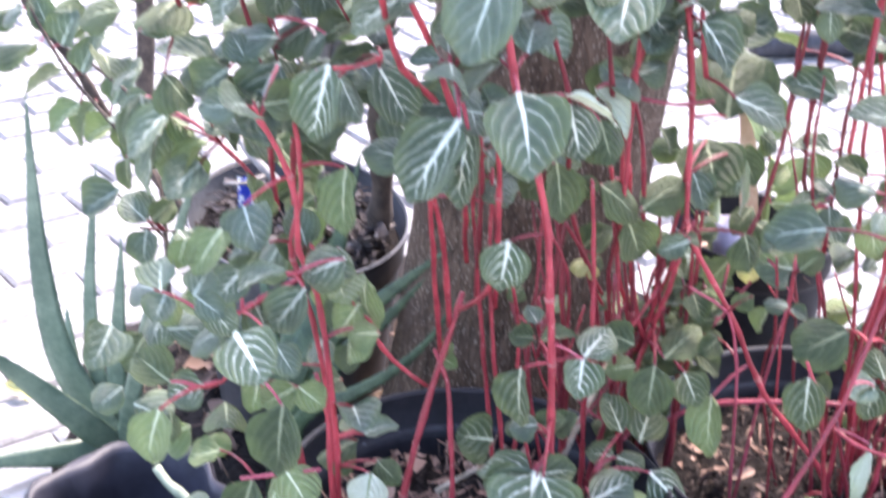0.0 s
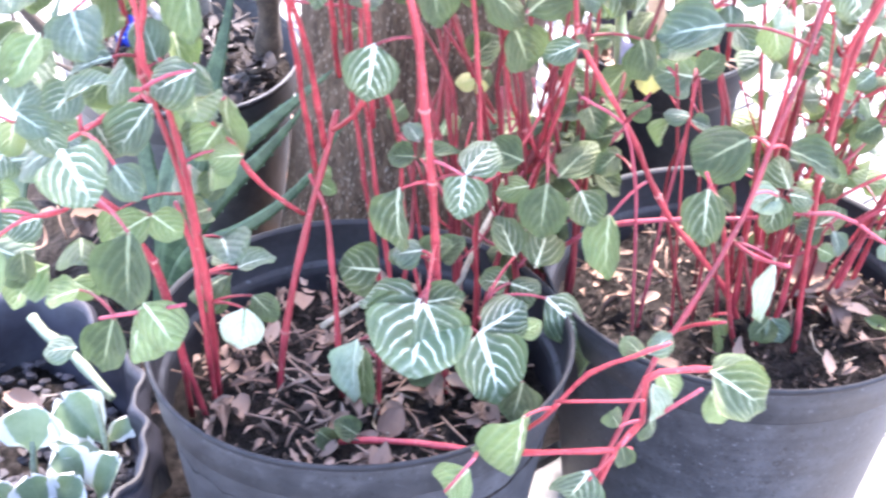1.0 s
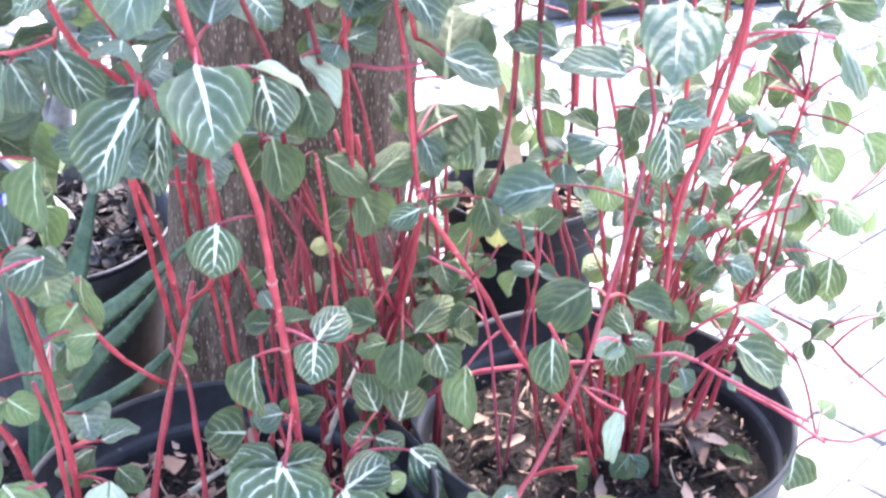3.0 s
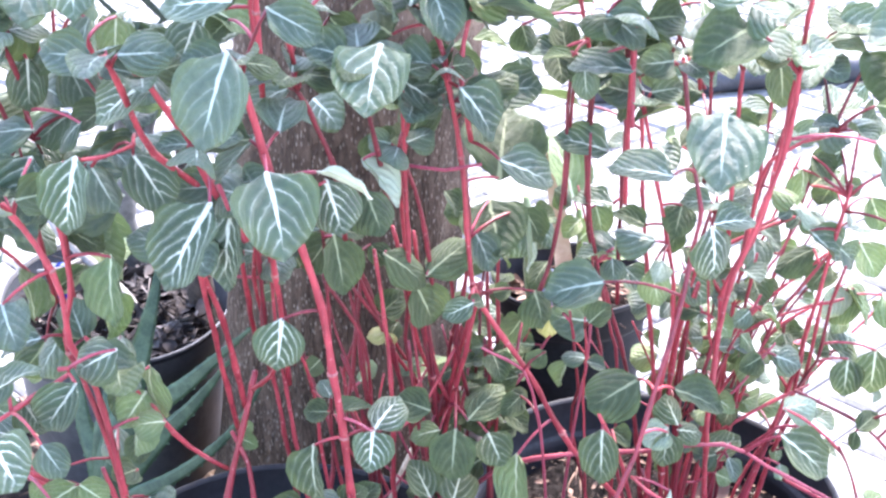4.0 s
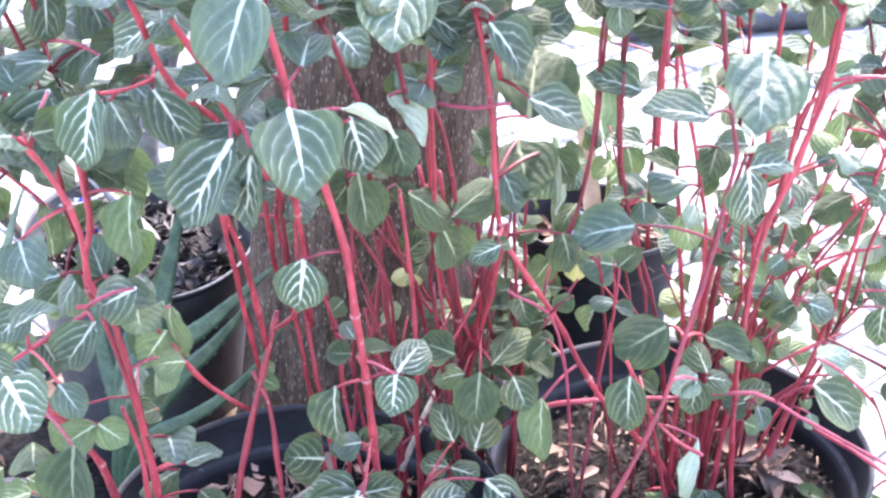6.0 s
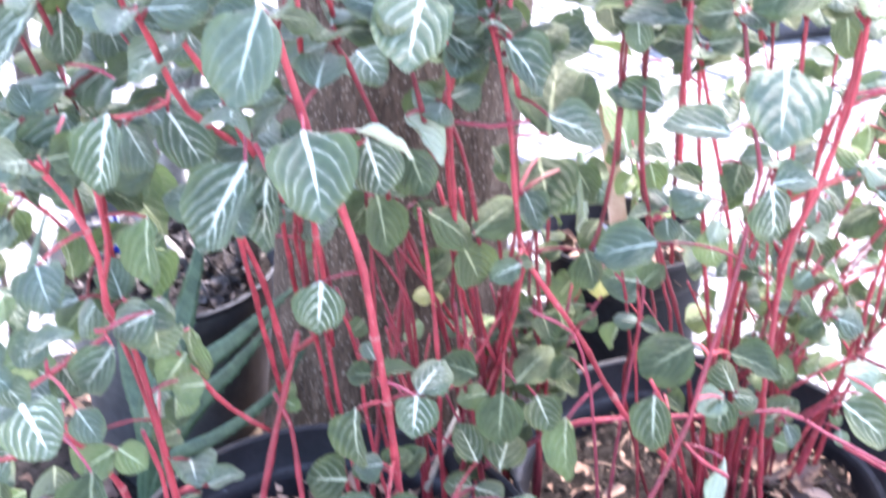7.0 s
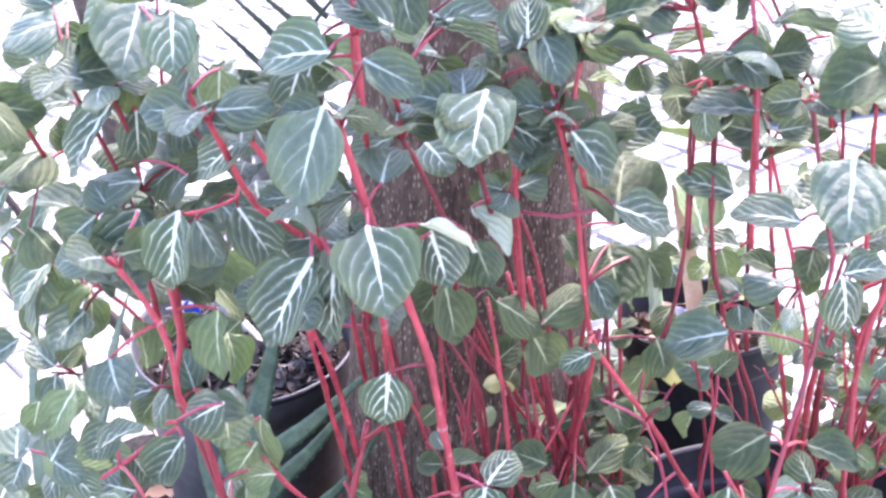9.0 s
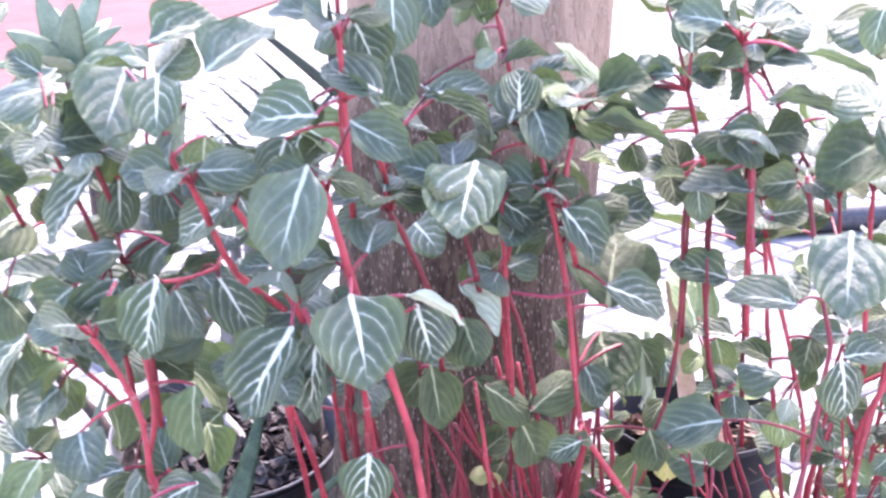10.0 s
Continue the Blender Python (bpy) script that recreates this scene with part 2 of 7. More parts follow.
def bark_material():
    k = Nodes("grey_brown_bark")
    co = k.add("TexCoord").outputs["Object"]
    stretch = k.add("Mapping", Vector=co, Scale=(1.0, 1.0, 0.42))
    vor = k.add("TexVoronoi", Vector=k.add("Mapping", Vector=co, Scale=(1.0, 1.0, 0.36)).outputs[0], Scale=290.0)
    n = k.add("TexNoise", Vector=stretch.outputs[0], Scale=120.0, Detail=6.0, Roughness=0.75).outputs["Fac"]
    n2 = k.add("TexNoise", Vector=stretch.outputs[0], Scale=26.0, Detail=4.0, Roughness=0.6).outputs["Fac"]
    big = k.noise(4.0)
    col = k.mix(k.smooth(k.math("ADD", k.math("MULTIPLY", n, 0.6), k.math("MULTIPLY", n2, 0.4)), 0.35, 0.65), (0.064, 0.042, 0.031), (0.180, 0.124, 0.089))
    col = k.mix(k.math("MULTIPLY", k.smooth(big, 0.42, 0.66), 0.55), col, (0.098, 0.067, 0.049))
    dash = k.math("MULTIPLY", k.smooth(vor.outputs["Distance"], 0.34, 0.20), k.smooth(n2, 0.24, 0.44))
    col = k.mix(k.math("MULTIPLY", dash, 0.70), col, (0.42, 0.34, 0.27))
    # dark upright fissures between the plates
    fis = k.add("TexNoise", Vector=k.add("Mapping", Vector=co, Scale=(1.0, 1.0, 0.16)).outputs[0], Scale=85.0, Detail=3.0, Roughness=0.6).outputs["Fac"]
    cleft = k.smooth(k.math("ABSOLUTE", k.math("SUBTRACT", fis, 0.5)), 0.050, 0.012)
    col = k.mix(k.math("MULTIPLY", cleft, 0.35), col, (0.030, 0.022, 0.018))
    # paler beige bark higher up, with a ragged lower limit
    high = k.smooth(k.math("MULTIPLY_ADD", big, 0.5, k.add("SeparateXYZ", Vector=co).outputs[2]), 0.91, 1.04)
    col = k.mix(k.math("MULTIPLY", high, 0.8), col, k.mix(n, (0.31, 0.205, 0.145), (0.50, 0.355, 0.255)))
    k.bump(k.math("SUBTRACT", k.math("MULTIPLY_ADD", n2, 0.6, k.math("ADD", n, dash)), cleft), 0.8, 0.004)
    return k.done(col, 0.9, 0.0, 0.15)


M_BARK = bark_material()


# ---------------------------------------------------------------- builders
def finish(bm, name, mats, smooth=True):
    me = bpy.data.meshes.new(name)
    bm.to_mesh(me)
    bm.free()
    for m in mats if isinstance(mats, (list, tuple)) else [mats]:
        me.materials.append(m)
    if smooth:
        me.shade_smooth()
    return me


def part(name, bm, material, parent, label="", smooth=True):
    """One mesh object under a thing; the bmesh is in world metres."""
    base = parent.matrix_world.translation if parent.parent is None else parent.parent.matrix_basis.translation + parent.matrix_basis.translation
    bmesh.ops.translate(bm, verts=bm.verts, vec=-base)
    ob = new(name, finish(bm, name, material, smooth))
    ob.parent = parent
    if label:
        ob["label"] = label
    return ob


def thing(name, at, label, category, group="", kind=""):
    ob = new(name)
    ob.location = at
    ob.matrix_world = Matrix.Translation(at)
    ob.empty_display_size = 0.05
    return tagged(ob, label, category, group, kind)


def whole(name, bm, material, at, label, category, group="", kind="", smooth=True):
    """A thing that is one mesh."""
    bmesh.ops.translate(bm, verts=bm.verts, vec=-Vector(at))
    ob = new(name, finish(bm, name, material, smooth))
    ob.location = at
    return tagged(ob, label, category, group, kind)


def tube(pts, r0, r1, sides=8, knots=0, bm=None, flat=1.0):
    """A tapered, slightly swollen-jointed stalk through pts."""
    bm = bm or bmesh.new()
    pts = [Vector(p) for p in pts]
    rings = []
    for i, p in enumerate(pts):
        d = (pts[min(i + 1, len(pts) - 1)] - pts[max(i - 1, 0)]).normalized()
        u = d.cross(Vector((0.31, 0.94, 0.13))).normalized()
        w = d.cross(u)
        f = i / max(1, len(pts) - 1)
        r = r0 + (r1 - r0) * f
        if knots and i % knots == 0 and 0 < i < len(pts) - 1:
            r *= 1.28
        rings.append([bm.verts.new(p + (u * math.cos(a) + w * math.sin(a) * flat) * r) for a in (math.tau * j / sides for j in range(sides))])
    for a, b in zip(rings, rings[1:]):
        for j in range(sides):
            bm.faces.new((a[j], a[(j + 1) % sides], b[(j + 1) % sides], b[j]))
    bm.faces.new(rings[0][::-1])
    bm.faces.new(rings[-1])
    return bm


def bowed(a, b, bend=(0, 0, 0), n=10):
    """Points from a to b along a curve that bulges by bend at its middle."""
    a, b, bend = Vector(a), Vector(b), Vector(bend)
    return [a.lerp(b, i / n) + bend * (4 * (i / n) * (1 - i / n)) for i in range(n + 1)]


def lathe(profile, centre, seg=64, warp=None, bm=None):
    """Turns (radius, height) pairs round an upright axis."""
    bm = bm or bmesh.new()
    rings = []
    for r, z in profile:
        ring = []
        for j in range(seg):
            a = math.tau * j / seg
            k = warp(a, z) if warp else 1.0
            ring.append(bm.verts.new((centre[0] + r * k * math.cos(a), centre[1] + r * k * math.sin(a), centre[2] + z)))
        rings.append(ring)
    for a, b in zip(rings, rings[1:]):
        for j in range(seg):
            bm.faces.new((a[j], a[(j + 1) % seg], b[(j + 1) % seg], b[j]))
    return bm


def blade(length=1.0, width=0.86, cup=0.25, droop=0.25, fold=0.0, wave=0.03, twist=0.0, notch=0.06, seed=0, point=False, rows=12, cols=10):
    """A rounded leaf: base at the origin, axis along +y, upper face to +z."""
    bm = bmesh.new()
    uvl = bm.loops.layers.uv.new("UVMap")
    riml = bm.loops.layers.uv.new("rim")
    rng = random.Random(seed)
    p1, p2 = rng.uniform(0, 6.28), rng.uniform(0, 6.28)
    grid, coords = [], {}
    for i in range(rows + 1):
        v = 0.5 - 0.5 * math.cos(math.pi * i / rows)
        w = 0.5 * width * max(0.0, 1 - (abs((v - 0.44) / (0.4415 if v < 0.44 else 0.562))) ** 2.0) ** 0.5
        if point:
            w = 0.5 * width * (0.06 + 0.94 * math.sin(math.pi * 0.5 * min(1.0, v / 0.74)) ** 1.3 if v < 0.74 else max(0.0, 1 - ((v - 0.74) / 0.265) ** 2.2) ** 0.5)
        line = []
        for j in range(cols + 1):
            s = 2 * j / cols - 1
            x = s * w * (1 + 0.03 * math.sin(9 * v + p1))
            y = v - 0.10 * s * s * v ** 5 + 0.09 * s * s * (1 - v) ** 4 - notch * math.exp(-(s / 0.3) ** 2) * v ** 10
            z = cup * x * x * 2.0 - droop * v * v + fold * abs(x)
            z += wave * abs(s) ** 2 * (math.sin(11 * v + p2 + (1.3 if s > 0 else 0)) + 0.5 * math.sin(19 * v + p1))
            z += 0.012 * math.cos(abs(x) * 22 - v * 26) * (1 - abs(s) ** 4)
            ang = twist * v
            vert = bm.verts.new((x * math.cos(ang) - z * math.sin(ang), y, x * math.sin(ang) + z * math.cos(ang)))
            coords[vert] = ((0.5 + s * w / width * 0.86, v), (0.5 + 0.5 * s, v))
            line.append(vert)
        grid.append(line)
    for i in range(rows):
        for j in range(cols):
            f = bm.faces.new((grid[i][j], grid[i][j + 1], grid[i + 1][j + 1], grid[i + 1][j]))
            for loop in f.loops:
                loop[uvl].uv, loop[riml].uv = coords[loop.vert]
    bmesh.ops.scale(bm, vec=(length, length, length), verts=bm.verts)
    return bm


BLADES = {}


def blade_mesh(form, mat):
    """Leaf meshes shared by the many leaves; forms 0 to 7 are round, 8 is a wedge with a notched end."""
    key = (form, mat)
    if key not in BLADES:
        rng = random.Random(100 + form)
        point, form = form == 8, form % 8
        bm = blade(cup=(0.25, 0.50, -0.55, 0.40, 0.60, -0.40, 0.45, -0.70)[form], droop=(0.16, 0.34, 0.42, 0.24, 0.18, 0.52, 0.36, 0.14)[form],
                   fold=(0.05, 0, 0, 0.12, 0.2, 0, 0.10, 0)[form], wave=rng.uniform(0.015, 0.045), twist=rng.uniform(-0.25, 0.25),
                   width=(0.96, 0.90, 1.0, 0.88, 0.94, 0.84, 0.95, 1.04)[form], notch=rng.uniform(0.01, 0.07), seed=form, point=point) if not point else blade(width=0.98, cup=0.35, droop=0.12, fold=0.12, wave=0.05, notch=0.16, seed=3, point=True)
        BLADES[key] = finish(bm, "leaf", LEAF_MATS[mat])
    return BLADES[key]


class Plant:
    """A potted plant: stalks that are parts, and leaves hung on the nearest stalk."""

    def __init__(self, name, at, label, category, seed, group=""):
        self.ob = thing(name, at, label, category, group)
        self.at = Vector(at)
        self.path, self.leaves = [], 0
        self.extra, self.slots = bmesh.new(), []
        self.rng = random.Random(seed)

    def stem(self, pts, r0=0.0042, r1=0.003, mat=None, name="stem", crown=True):
        pts = [Vector(p) for p in pts]
        fine = []
        for i in range(len(pts) - 1):
            p0, p1, p2, p3 = pts[max(i - 1, 0)], pts[i], pts[i + 1], pts[min(i + 2, len(pts) - 1)]
            n = max(2, int((p2 - p1).length / 0.018))
            for j in range(n):
                t = j / n
                fine.append(0.5 * ((2 * p1) + (p2 - p0) * t + (2 * p0 - 5 * p1 + 4 * p2 - p3) * t * t + (3 * p1 - p0 - 3 * p2 + p3) * t ** 3))
        fine.append(pts[-1])
        for i in range(3, len(fine) - 1, 3):
            fine[i] = fine[i] + Vector((self.rng.uniform(-1, 1), self.rng.uniform(-1, 1), 0)) * 0.0010
        tip = fine[-1] + (fine[-1] - fine[-3]).normalized() * 0.012
        part(name, tube(fine + [tip], r0, r1, 7, knots=3), mat or M_STEM, self.ob)
        self.path += fine
        if r0 > 0.0021 and mat in (None, M_STEM_DARK, M_STEM_PINK) and name == "stem":
            for i in range(3, len(fine) - 2, 3):
                if self.rng.random() < 0.16:
                    r = (r0 + (r1 - r0) * i / len(fine)) * 1.34
                    d = (fine[i + 1] - fine[i - 1]).normalized() * 0.0016
                    ring = finish(tube([fine[i] - d, fine[i] - d * 0.4, fine[i] + d * 0.4, fine[i] + d], r * 0.92, r * 0.92, 7, 1), "joint", M_NODE)
                    self.join(ring, M_NODE, Matrix())
                    bpy.data.meshes.remove(ring)
        if crown and pts[-1].z > max(pts[0].z + 0.06, 0.56):
            self.tuft(tip, self.rng.uniform(0.024, 0.038), 4, "gggd")

    def leaf(self, at, axis, roll=0.0, mat="g", width=1.0, form=None, stalk=True, single=True, up=(0.05, -0.72, 0.70)):
        """at: where the blade begins; axis: from there to its tip; roll: degrees about the axis, 0 with the face up and forward."""
        at, axis = Vector(at), Vector(axis)
        size = axis.length
        y = axis.normalized()
        up = Vector(up)
        z = (up - y * up.dot(y)).normalized()
        z = (Matrix.Rotation(radians(roll + (self.rng.uniform(-16, 16) if abs(roll) < 5 else 0)), 3, y) @ z)
        x = y.cross(z)
        form = self.rng.randrange(8) if form is None else form
        m = Matrix((x * width, y, z)).transposed().to_4x4()
        if not single and self.leaves < 300:
            self.leaves += 1
            ob = new("leaf", blade_mesh(form, mat))
            ob.matrix_basis = Matrix.Translation(at - self.at) @ m @ Matrix.Scale(size, 4)
            ob.parent = self.ob
        elif not single:
            self.join(blade_mesh(form, mat), LEAF_MATS[mat], Matrix.Translation(at) @ m @ Matrix.Scale(size, 4))
        if not single:
            near = min(self.path, key=lambda p: (p - at).length_squared)
            if (near - at).length < 0.06:
                stalk_mesh = finish(tube(bowed(near, at + y * size * 0.04, (0, 0, 0.1 * (near - at).length), 3), 0.0015, 0.0011, 4), "petiole", M_STEM)
                self.join(stalk_mesh, M_STEM_DARK, Matrix())
                bpy.data.meshes.remove(stalk_mesh)
            return None
        self.leaves += 1
        ob = new("leaf", blade_mesh(form, mat))
        ob.matrix_basis = Matrix.Translation(at - self.at) @ m @ Matrix.Scale(size, 4)
        ob.parent = self.ob
        if stalk and self.path:
            near = min(self.path, key=lambda p: (p - at).length_squared + 0.3 * max(0.0, p.z - at.z) ** 2)
            gap = (near - at).length
            if 0.004 < gap < 0.075:
                part("petiole", tube(bowed(near, at + y * size * 0.04, (0, 0, 0.08 * gap), 4), 0.0015, 0.0011, 5), self.rng.choice((M_STEM, M_STEM_PINK, M_STEM_DARK)), self.ob)
        return ob

    def join(self, mesh, material, m):
        """Adds a mesh to the plant's joined lesser foliage."""
        if material not in self.slots:
            self.slots.append(material)
        i, j = len(self.extra.verts), len(self.extra.faces)
        self.extra.from_mesh(mesh)
        self.extra.verts.ensure_lookup_table()
        self.extra.faces.ensure_lookup_table()
        for v in self.extra.verts[i:]:
            v.co = m @ v.co
        for f in self.extra.faces[j:]:
            f.material_index, f.smooth = self.slots.index(material), True

    def done(self):
        if self.slots:
            ob = part("foliage", self.extra, self.slots, self.ob, "thin red leaf stalks and lesser leaves")
            ob["kind"] = "stuff"

    def fill(self, xs, ys, zs, count, sizes=(0.026, 0.046), mats="gd"):
        """Lesser leaves among the stalks of one part of the plant."""
        for _ in range(count):
            at = Vector((self.rng.uniform(*xs), self.rng.uniform(*ys), self.rng.uniform(*zs)))
            a = self.rng.uniform(0, math.tau)
            d = Vector((math.cos(a), -abs(math.sin(a)) * 0.7, self.rng.uniform(-0.75, 0.35))).normalized()
            self.leaf(at, d * self.rng.uniform(*sizes), self.rng.uniform(-35, 35), self.rng.choice(mats), single=False, up=(0.0, -0.38, 0.92) if at.z > 0.62 else (0.05, -0.72, 0.70))

    def thicket(self, centre, spread, drift, count, heights, mats, leaf=(0.016, 0.030), thick=0.0016, fan=1.0):
        """Thin upright stalks crowded round a spot, with pairs of lesser leaves at their joints."""
        rng = self.rng
        for _ in range(count):
            a = rng.choice((0.4, 1.7, 2.9, 4.3, 5.4)) + rng.uniform(-0.12, 0.12)
            foot = Vector((centre[0] + spread[0] * math.cos(a), centre[1] + spread[1] * math.sin(a), 0.225))
            h = rng.uniform(*heights)
            out = Vector((math.cos(a) * 0.5 + rng.uniform(-0.8, 0.8), math.sin(a) * 0.4 + rng.uniform(-0.4, 0.4), 0)) * 0.07 * fan
            out += Vector((drift[0], drift[1], 0)) * rng.uniform(0.3, 1.3)
            line = [foot + out * (i / 6) ** 1.7 + Vector((rng.uniform(-0.003, 0.003), rng.uniform(-0.003, 0.003), h * i / 6)) for i in range(7)]
            w = thick * rng.uniform(0.8, 1.25)
            self.stem(line, w, w * 0.6, rng.choice((M_STEM, M_STEM_DARK, M_STEM_DARK)), crown=False)
            runs = [line]
            for _ in range(rng.choice((1, 1, 2))):
                i = rng.choice((2, 3))
                end = line[i] + Vector((rng.uniform(-0.07, 0.07), rng.uniform(-0.03, 0.03), rng.uniform(0.04, 0.10)))
                twig = bowed(line[i], end, (0, 0, -0.012), 3)
                self.stem(twig, w * 0.65, w * 0.45, rng.choice((M_STEM, M_STEM_PINK)), crown=False)
                runs.append([twig[1], twig[2], twig[3]])
            for run in runs:
                for p in run[3 if run is line else 0:] if mats else ():
                    turn = rng.uniform(0, math.tau)
                    for side in (0, math.pi):
                        if rng.random() < 0.72:
                            d = Vector((math.cos(turn + side), 0.6 * math.sin(turn + side) - 0.3, rng.uniform(-0.7, 0.2))).normalized()
                            s = rng.uniform(*leaf)
                            self.leaf(p + d * s * 0.25, d * s, rng.uniform(-35, 35), rng.choice(mats), single=False)

    def tuft(self, at, size, n=5, mats="gd", spread=1.0):
        """A whorl of small leaves at a joint or a tip."""
        for i in range(n):
            a = math.tau * i / n + self.rng.uniform(-0.4, 0.4)
            d = Vector((math.cos(a), math.sin(a), self.rng.uniform(0.0, 0.5) * spread)).normalized()
            s = size * self.rng.uniform(0.7, 1.15)
            self.leaf(Vector(at) + d * s * 0.25, d * s, self.rng.uniform(-25, 25), self.rng.choice(mats), single=False)


# ---------------------------------------------------------------- the ground and the tree
def build_ground():
    bm = bmesh.new()
    bmesh.ops.create_grid(bm, x_segments=8, y_segments=8, size=300)
    bmesh.ops.translate(bm, verts=bm.verts, vec=(0, 0, -0.012))
    return whole("ground", bm, M_JOINT, (0, 0, 0), "sandy joints and bed under pale paving stones", "ground", kind="structure")


ground = build_ground()


def build_trunk():
    """Upright bole with a slight lean, flutes and a root flare."""
    at = Vector((0.061, 1.30, 0.0))
    tree = thing("tree", at, "old tree with a thick grey-brown rough-barked trunk", "tree")
    bm = bmesh.new()
    seg, rows = 72, 90
    rings = []
    for i in range(rows + 1):
        z = 2.6 * i / rows
        c = at + Vector((0.08 * min(z, 1.4), 0.0, z))
        ring = []
        for j in range(seg):
            a = math.tau * j / seg
            r = 0.128 + 0.05 * math.exp(-z / 0.07) + 0.004 * math.sin(3 * a + 1.0) + 0.003 * math.sin(7 * a + 2 * z)
            r += 0.0035 * noise.noise(Vector((6 * math.cos(a), 6 * math.sin(a), 5 * z))) + 0.002 * noise.noise(Vector((22 * math.cos(a), 22 * math.sin(a), 14 * z)))
            ring.append(bm.verts.new(c + Vector((r * math.cos(a), r * math.sin(a), 0))))
        rings.append(ring)
    for a, b in zip(rings, rings[1:]):
        for j in range(seg):
            bm.faces.new((a[j], a[(j + 1) % seg], b[(j + 1) % seg], b[j]))
    bm.faces.new(rings[-1])
    part("trunk", bm, M_BARK, tree)
    for a, length in ((3.6, 0.26), (4.5, 0.20), (5.5, 0.28), (0.4, 0.30), (1.9, 0.30), (2.8, 0.26)):
        d = Vector((math.cos(a), math.sin(a), 0))
        part("root", tube([at + d * 0.09 + Vector((0, 0, 0.07)), at + d * 0.16 + Vector((0, 0, 0.035)), at + d * (0.16 + 0.5 * length) + Vector((0, 0, 0.012)), at + d * (0.16 + length) + Vector((0, 0, -0.01))], 0.045, 0.012, 10), M_BARK, tree)
    return tree


tree = build_trunk()


# ---------------------------------------------------------------- pots and soil
def nursery_pot(name, centre, radius, height, material, label, warp=None, group="pots", inside=None):
    pot = thing(name, (centre[0], centre[1], 0), label, "plant pot", group)
    k = height
    outer = [(radius * 0.74, 0.0), (radius * 0.76, 0.004), (radius * 0.93, k - 0.045), (radius * 0.935, k - 0.040), (radius * 0.965, k - 0.038), (radius * 0.985, k - 0.006), (radius * 1.0, k - 0.002), (radius * 1.0, k)]
    inner = [(radius * 0.985, k + 0.001), (radius * 0.972, k - 0.003), (radius * 0.955, k - 0.040), (radius * 0.925, k - 0.044), (radius * 0.915, k - 0.050), (radius * 0.75, 0.012), (0.001, 0.012)]
    body = part("body", lathe(outer[:-2], (centre[0], centre[1], 0), 80, warp), material, pot)
    part("lip", lathe(outer[-3:] + inner[:2], (centre[0], centre[1], 0), 80, warp), M_BLACK, body)
    part("inner_wall", lathe(inner[1:], (centre[0], centre[1], 0), 80, warp), inside or M_BLACK, pot, "inner face with a stepped ridge")
    part("base", lathe([(0.001, 0.003), (radius * 0.735, 0.003), (radius * 0.735, 0.010), (0.001, 0.010)], (centre[0], centre[1], 0), 48, warp), material, pot)
    return pot


def soil_bed(centre, radius, z, seed, warp=None, label="dark crumbly potting soil in a black pot"):
    rng = random.Random(seed)
    bm = bmesh.new()
    seg, rows = 110, 40
    rings = []
    for i in range(rows + 1):
        r = radius * i / rows
        ring = []
        for j in range(seg):
            a = math.tau * j / seg
            k = warp(a, z) if warp else 1.0
            p = Vector((centre[0] + r * k * math.cos(a), centre[1] + r * k * math.sin(a), z))
            p.z += 0.012 * noise.noise(p * 18 + Vector((seed, 0, 0))) + 0.009 * noise.noise(p * 60) + 0.006 * noise.noise(p * 150) - 0.012 * (i / rows) ** 3
            ring.append(bm.verts.new(p))
        rings.append(ring)
    for a, b in zip(rings, rings[1:]):
        for j in range(seg):
            bm.faces.new((a[j], a[(j + 1) % seg], b[(j + 1) % seg], b[j]))
    bmesh.ops.remove_doubles(bm, verts=rings[0], dist=1e-5)
    return whole("potting_soil", bm, M_SOIL, (centre[0], centre[1], z), label, "soil", kind="stuff")


def litter(centre, radius, z, count, seed, size=(0.010, 0.034), label="scattered dry curled leaves and chips on the soil", material=None):
    """Dry curled leaf scraps, twigs and chips lying over the soil."""
    rng = random.Random(seed)
    bm = bmesh.new()
    for _ in range(count):
        a, r = rng.uniform(0, math.tau), radius * math.sqrt(rng.random()) * 0.94
        c = Vector((centre[0] + r * math.cos(a), centre[1] + r * math.sin(a), z + rng.uniform(0.002, 0.012)))
        s = rng.uniform(*size)
        m = Matrix.Translation(c) @ Euler((rng.uniform(-0.7, 0.7), rng.uniform(-0.7, 0.7), rng.uniform(0, 6.3))).to_matrix().to_4x4()
        if rng.random() < 0.25:
            d = Vector((s * 1.3, 0, 0))
            tube([m @ (-d), m @ Vector((0, 0.1 * s, 0.08 * s)), m @ d], 0.0012, 0.0008, 5, bm=bm)
            continue
        curl, w = rng.uniform(-3.0, 3.0), s * rng.uniform(0.25, 0.7)
        bend = rng.uniform(-2.0, 2.0)
        rows = []
        for i in range(6):
            v = i / 5 - 0.5
            row = []
            for j in range(5):
                u = (j / 4 - 0.5) * 2 * max(0.12, 1 - abs(2 * v) ** 1.6) * rng.uniform(0.75, 1.2)
                ang = curl * u * 0.6
                row.append(bm.verts.new(m @ Vector((v * s * 1.5, math.sin(ang) / 1.8 * w * 1.6 if abs(curl) > 0.3 else u * w, (1 - math.cos(ang)) * w * 0.9 + bend * v * v * s * 0.9 + 0.12 * s * rng.random()))))
            rows.append(row)
        for p, q in zip(rows, rows[1:]):
            for j in range(4):
                bm.faces.new((p[j], p[j + 1], q[j + 1], q[j]))
    return whole("leaf_litter", bm, material or M_LITTER, (centre[0], centre[1], z), label, "dry leaves", kind="stuff")


def front_warp(a, z):
    return 1 + 0.018 * math.cos(2 * a) + 0.012 * math.cos(3 * a + 0.8)


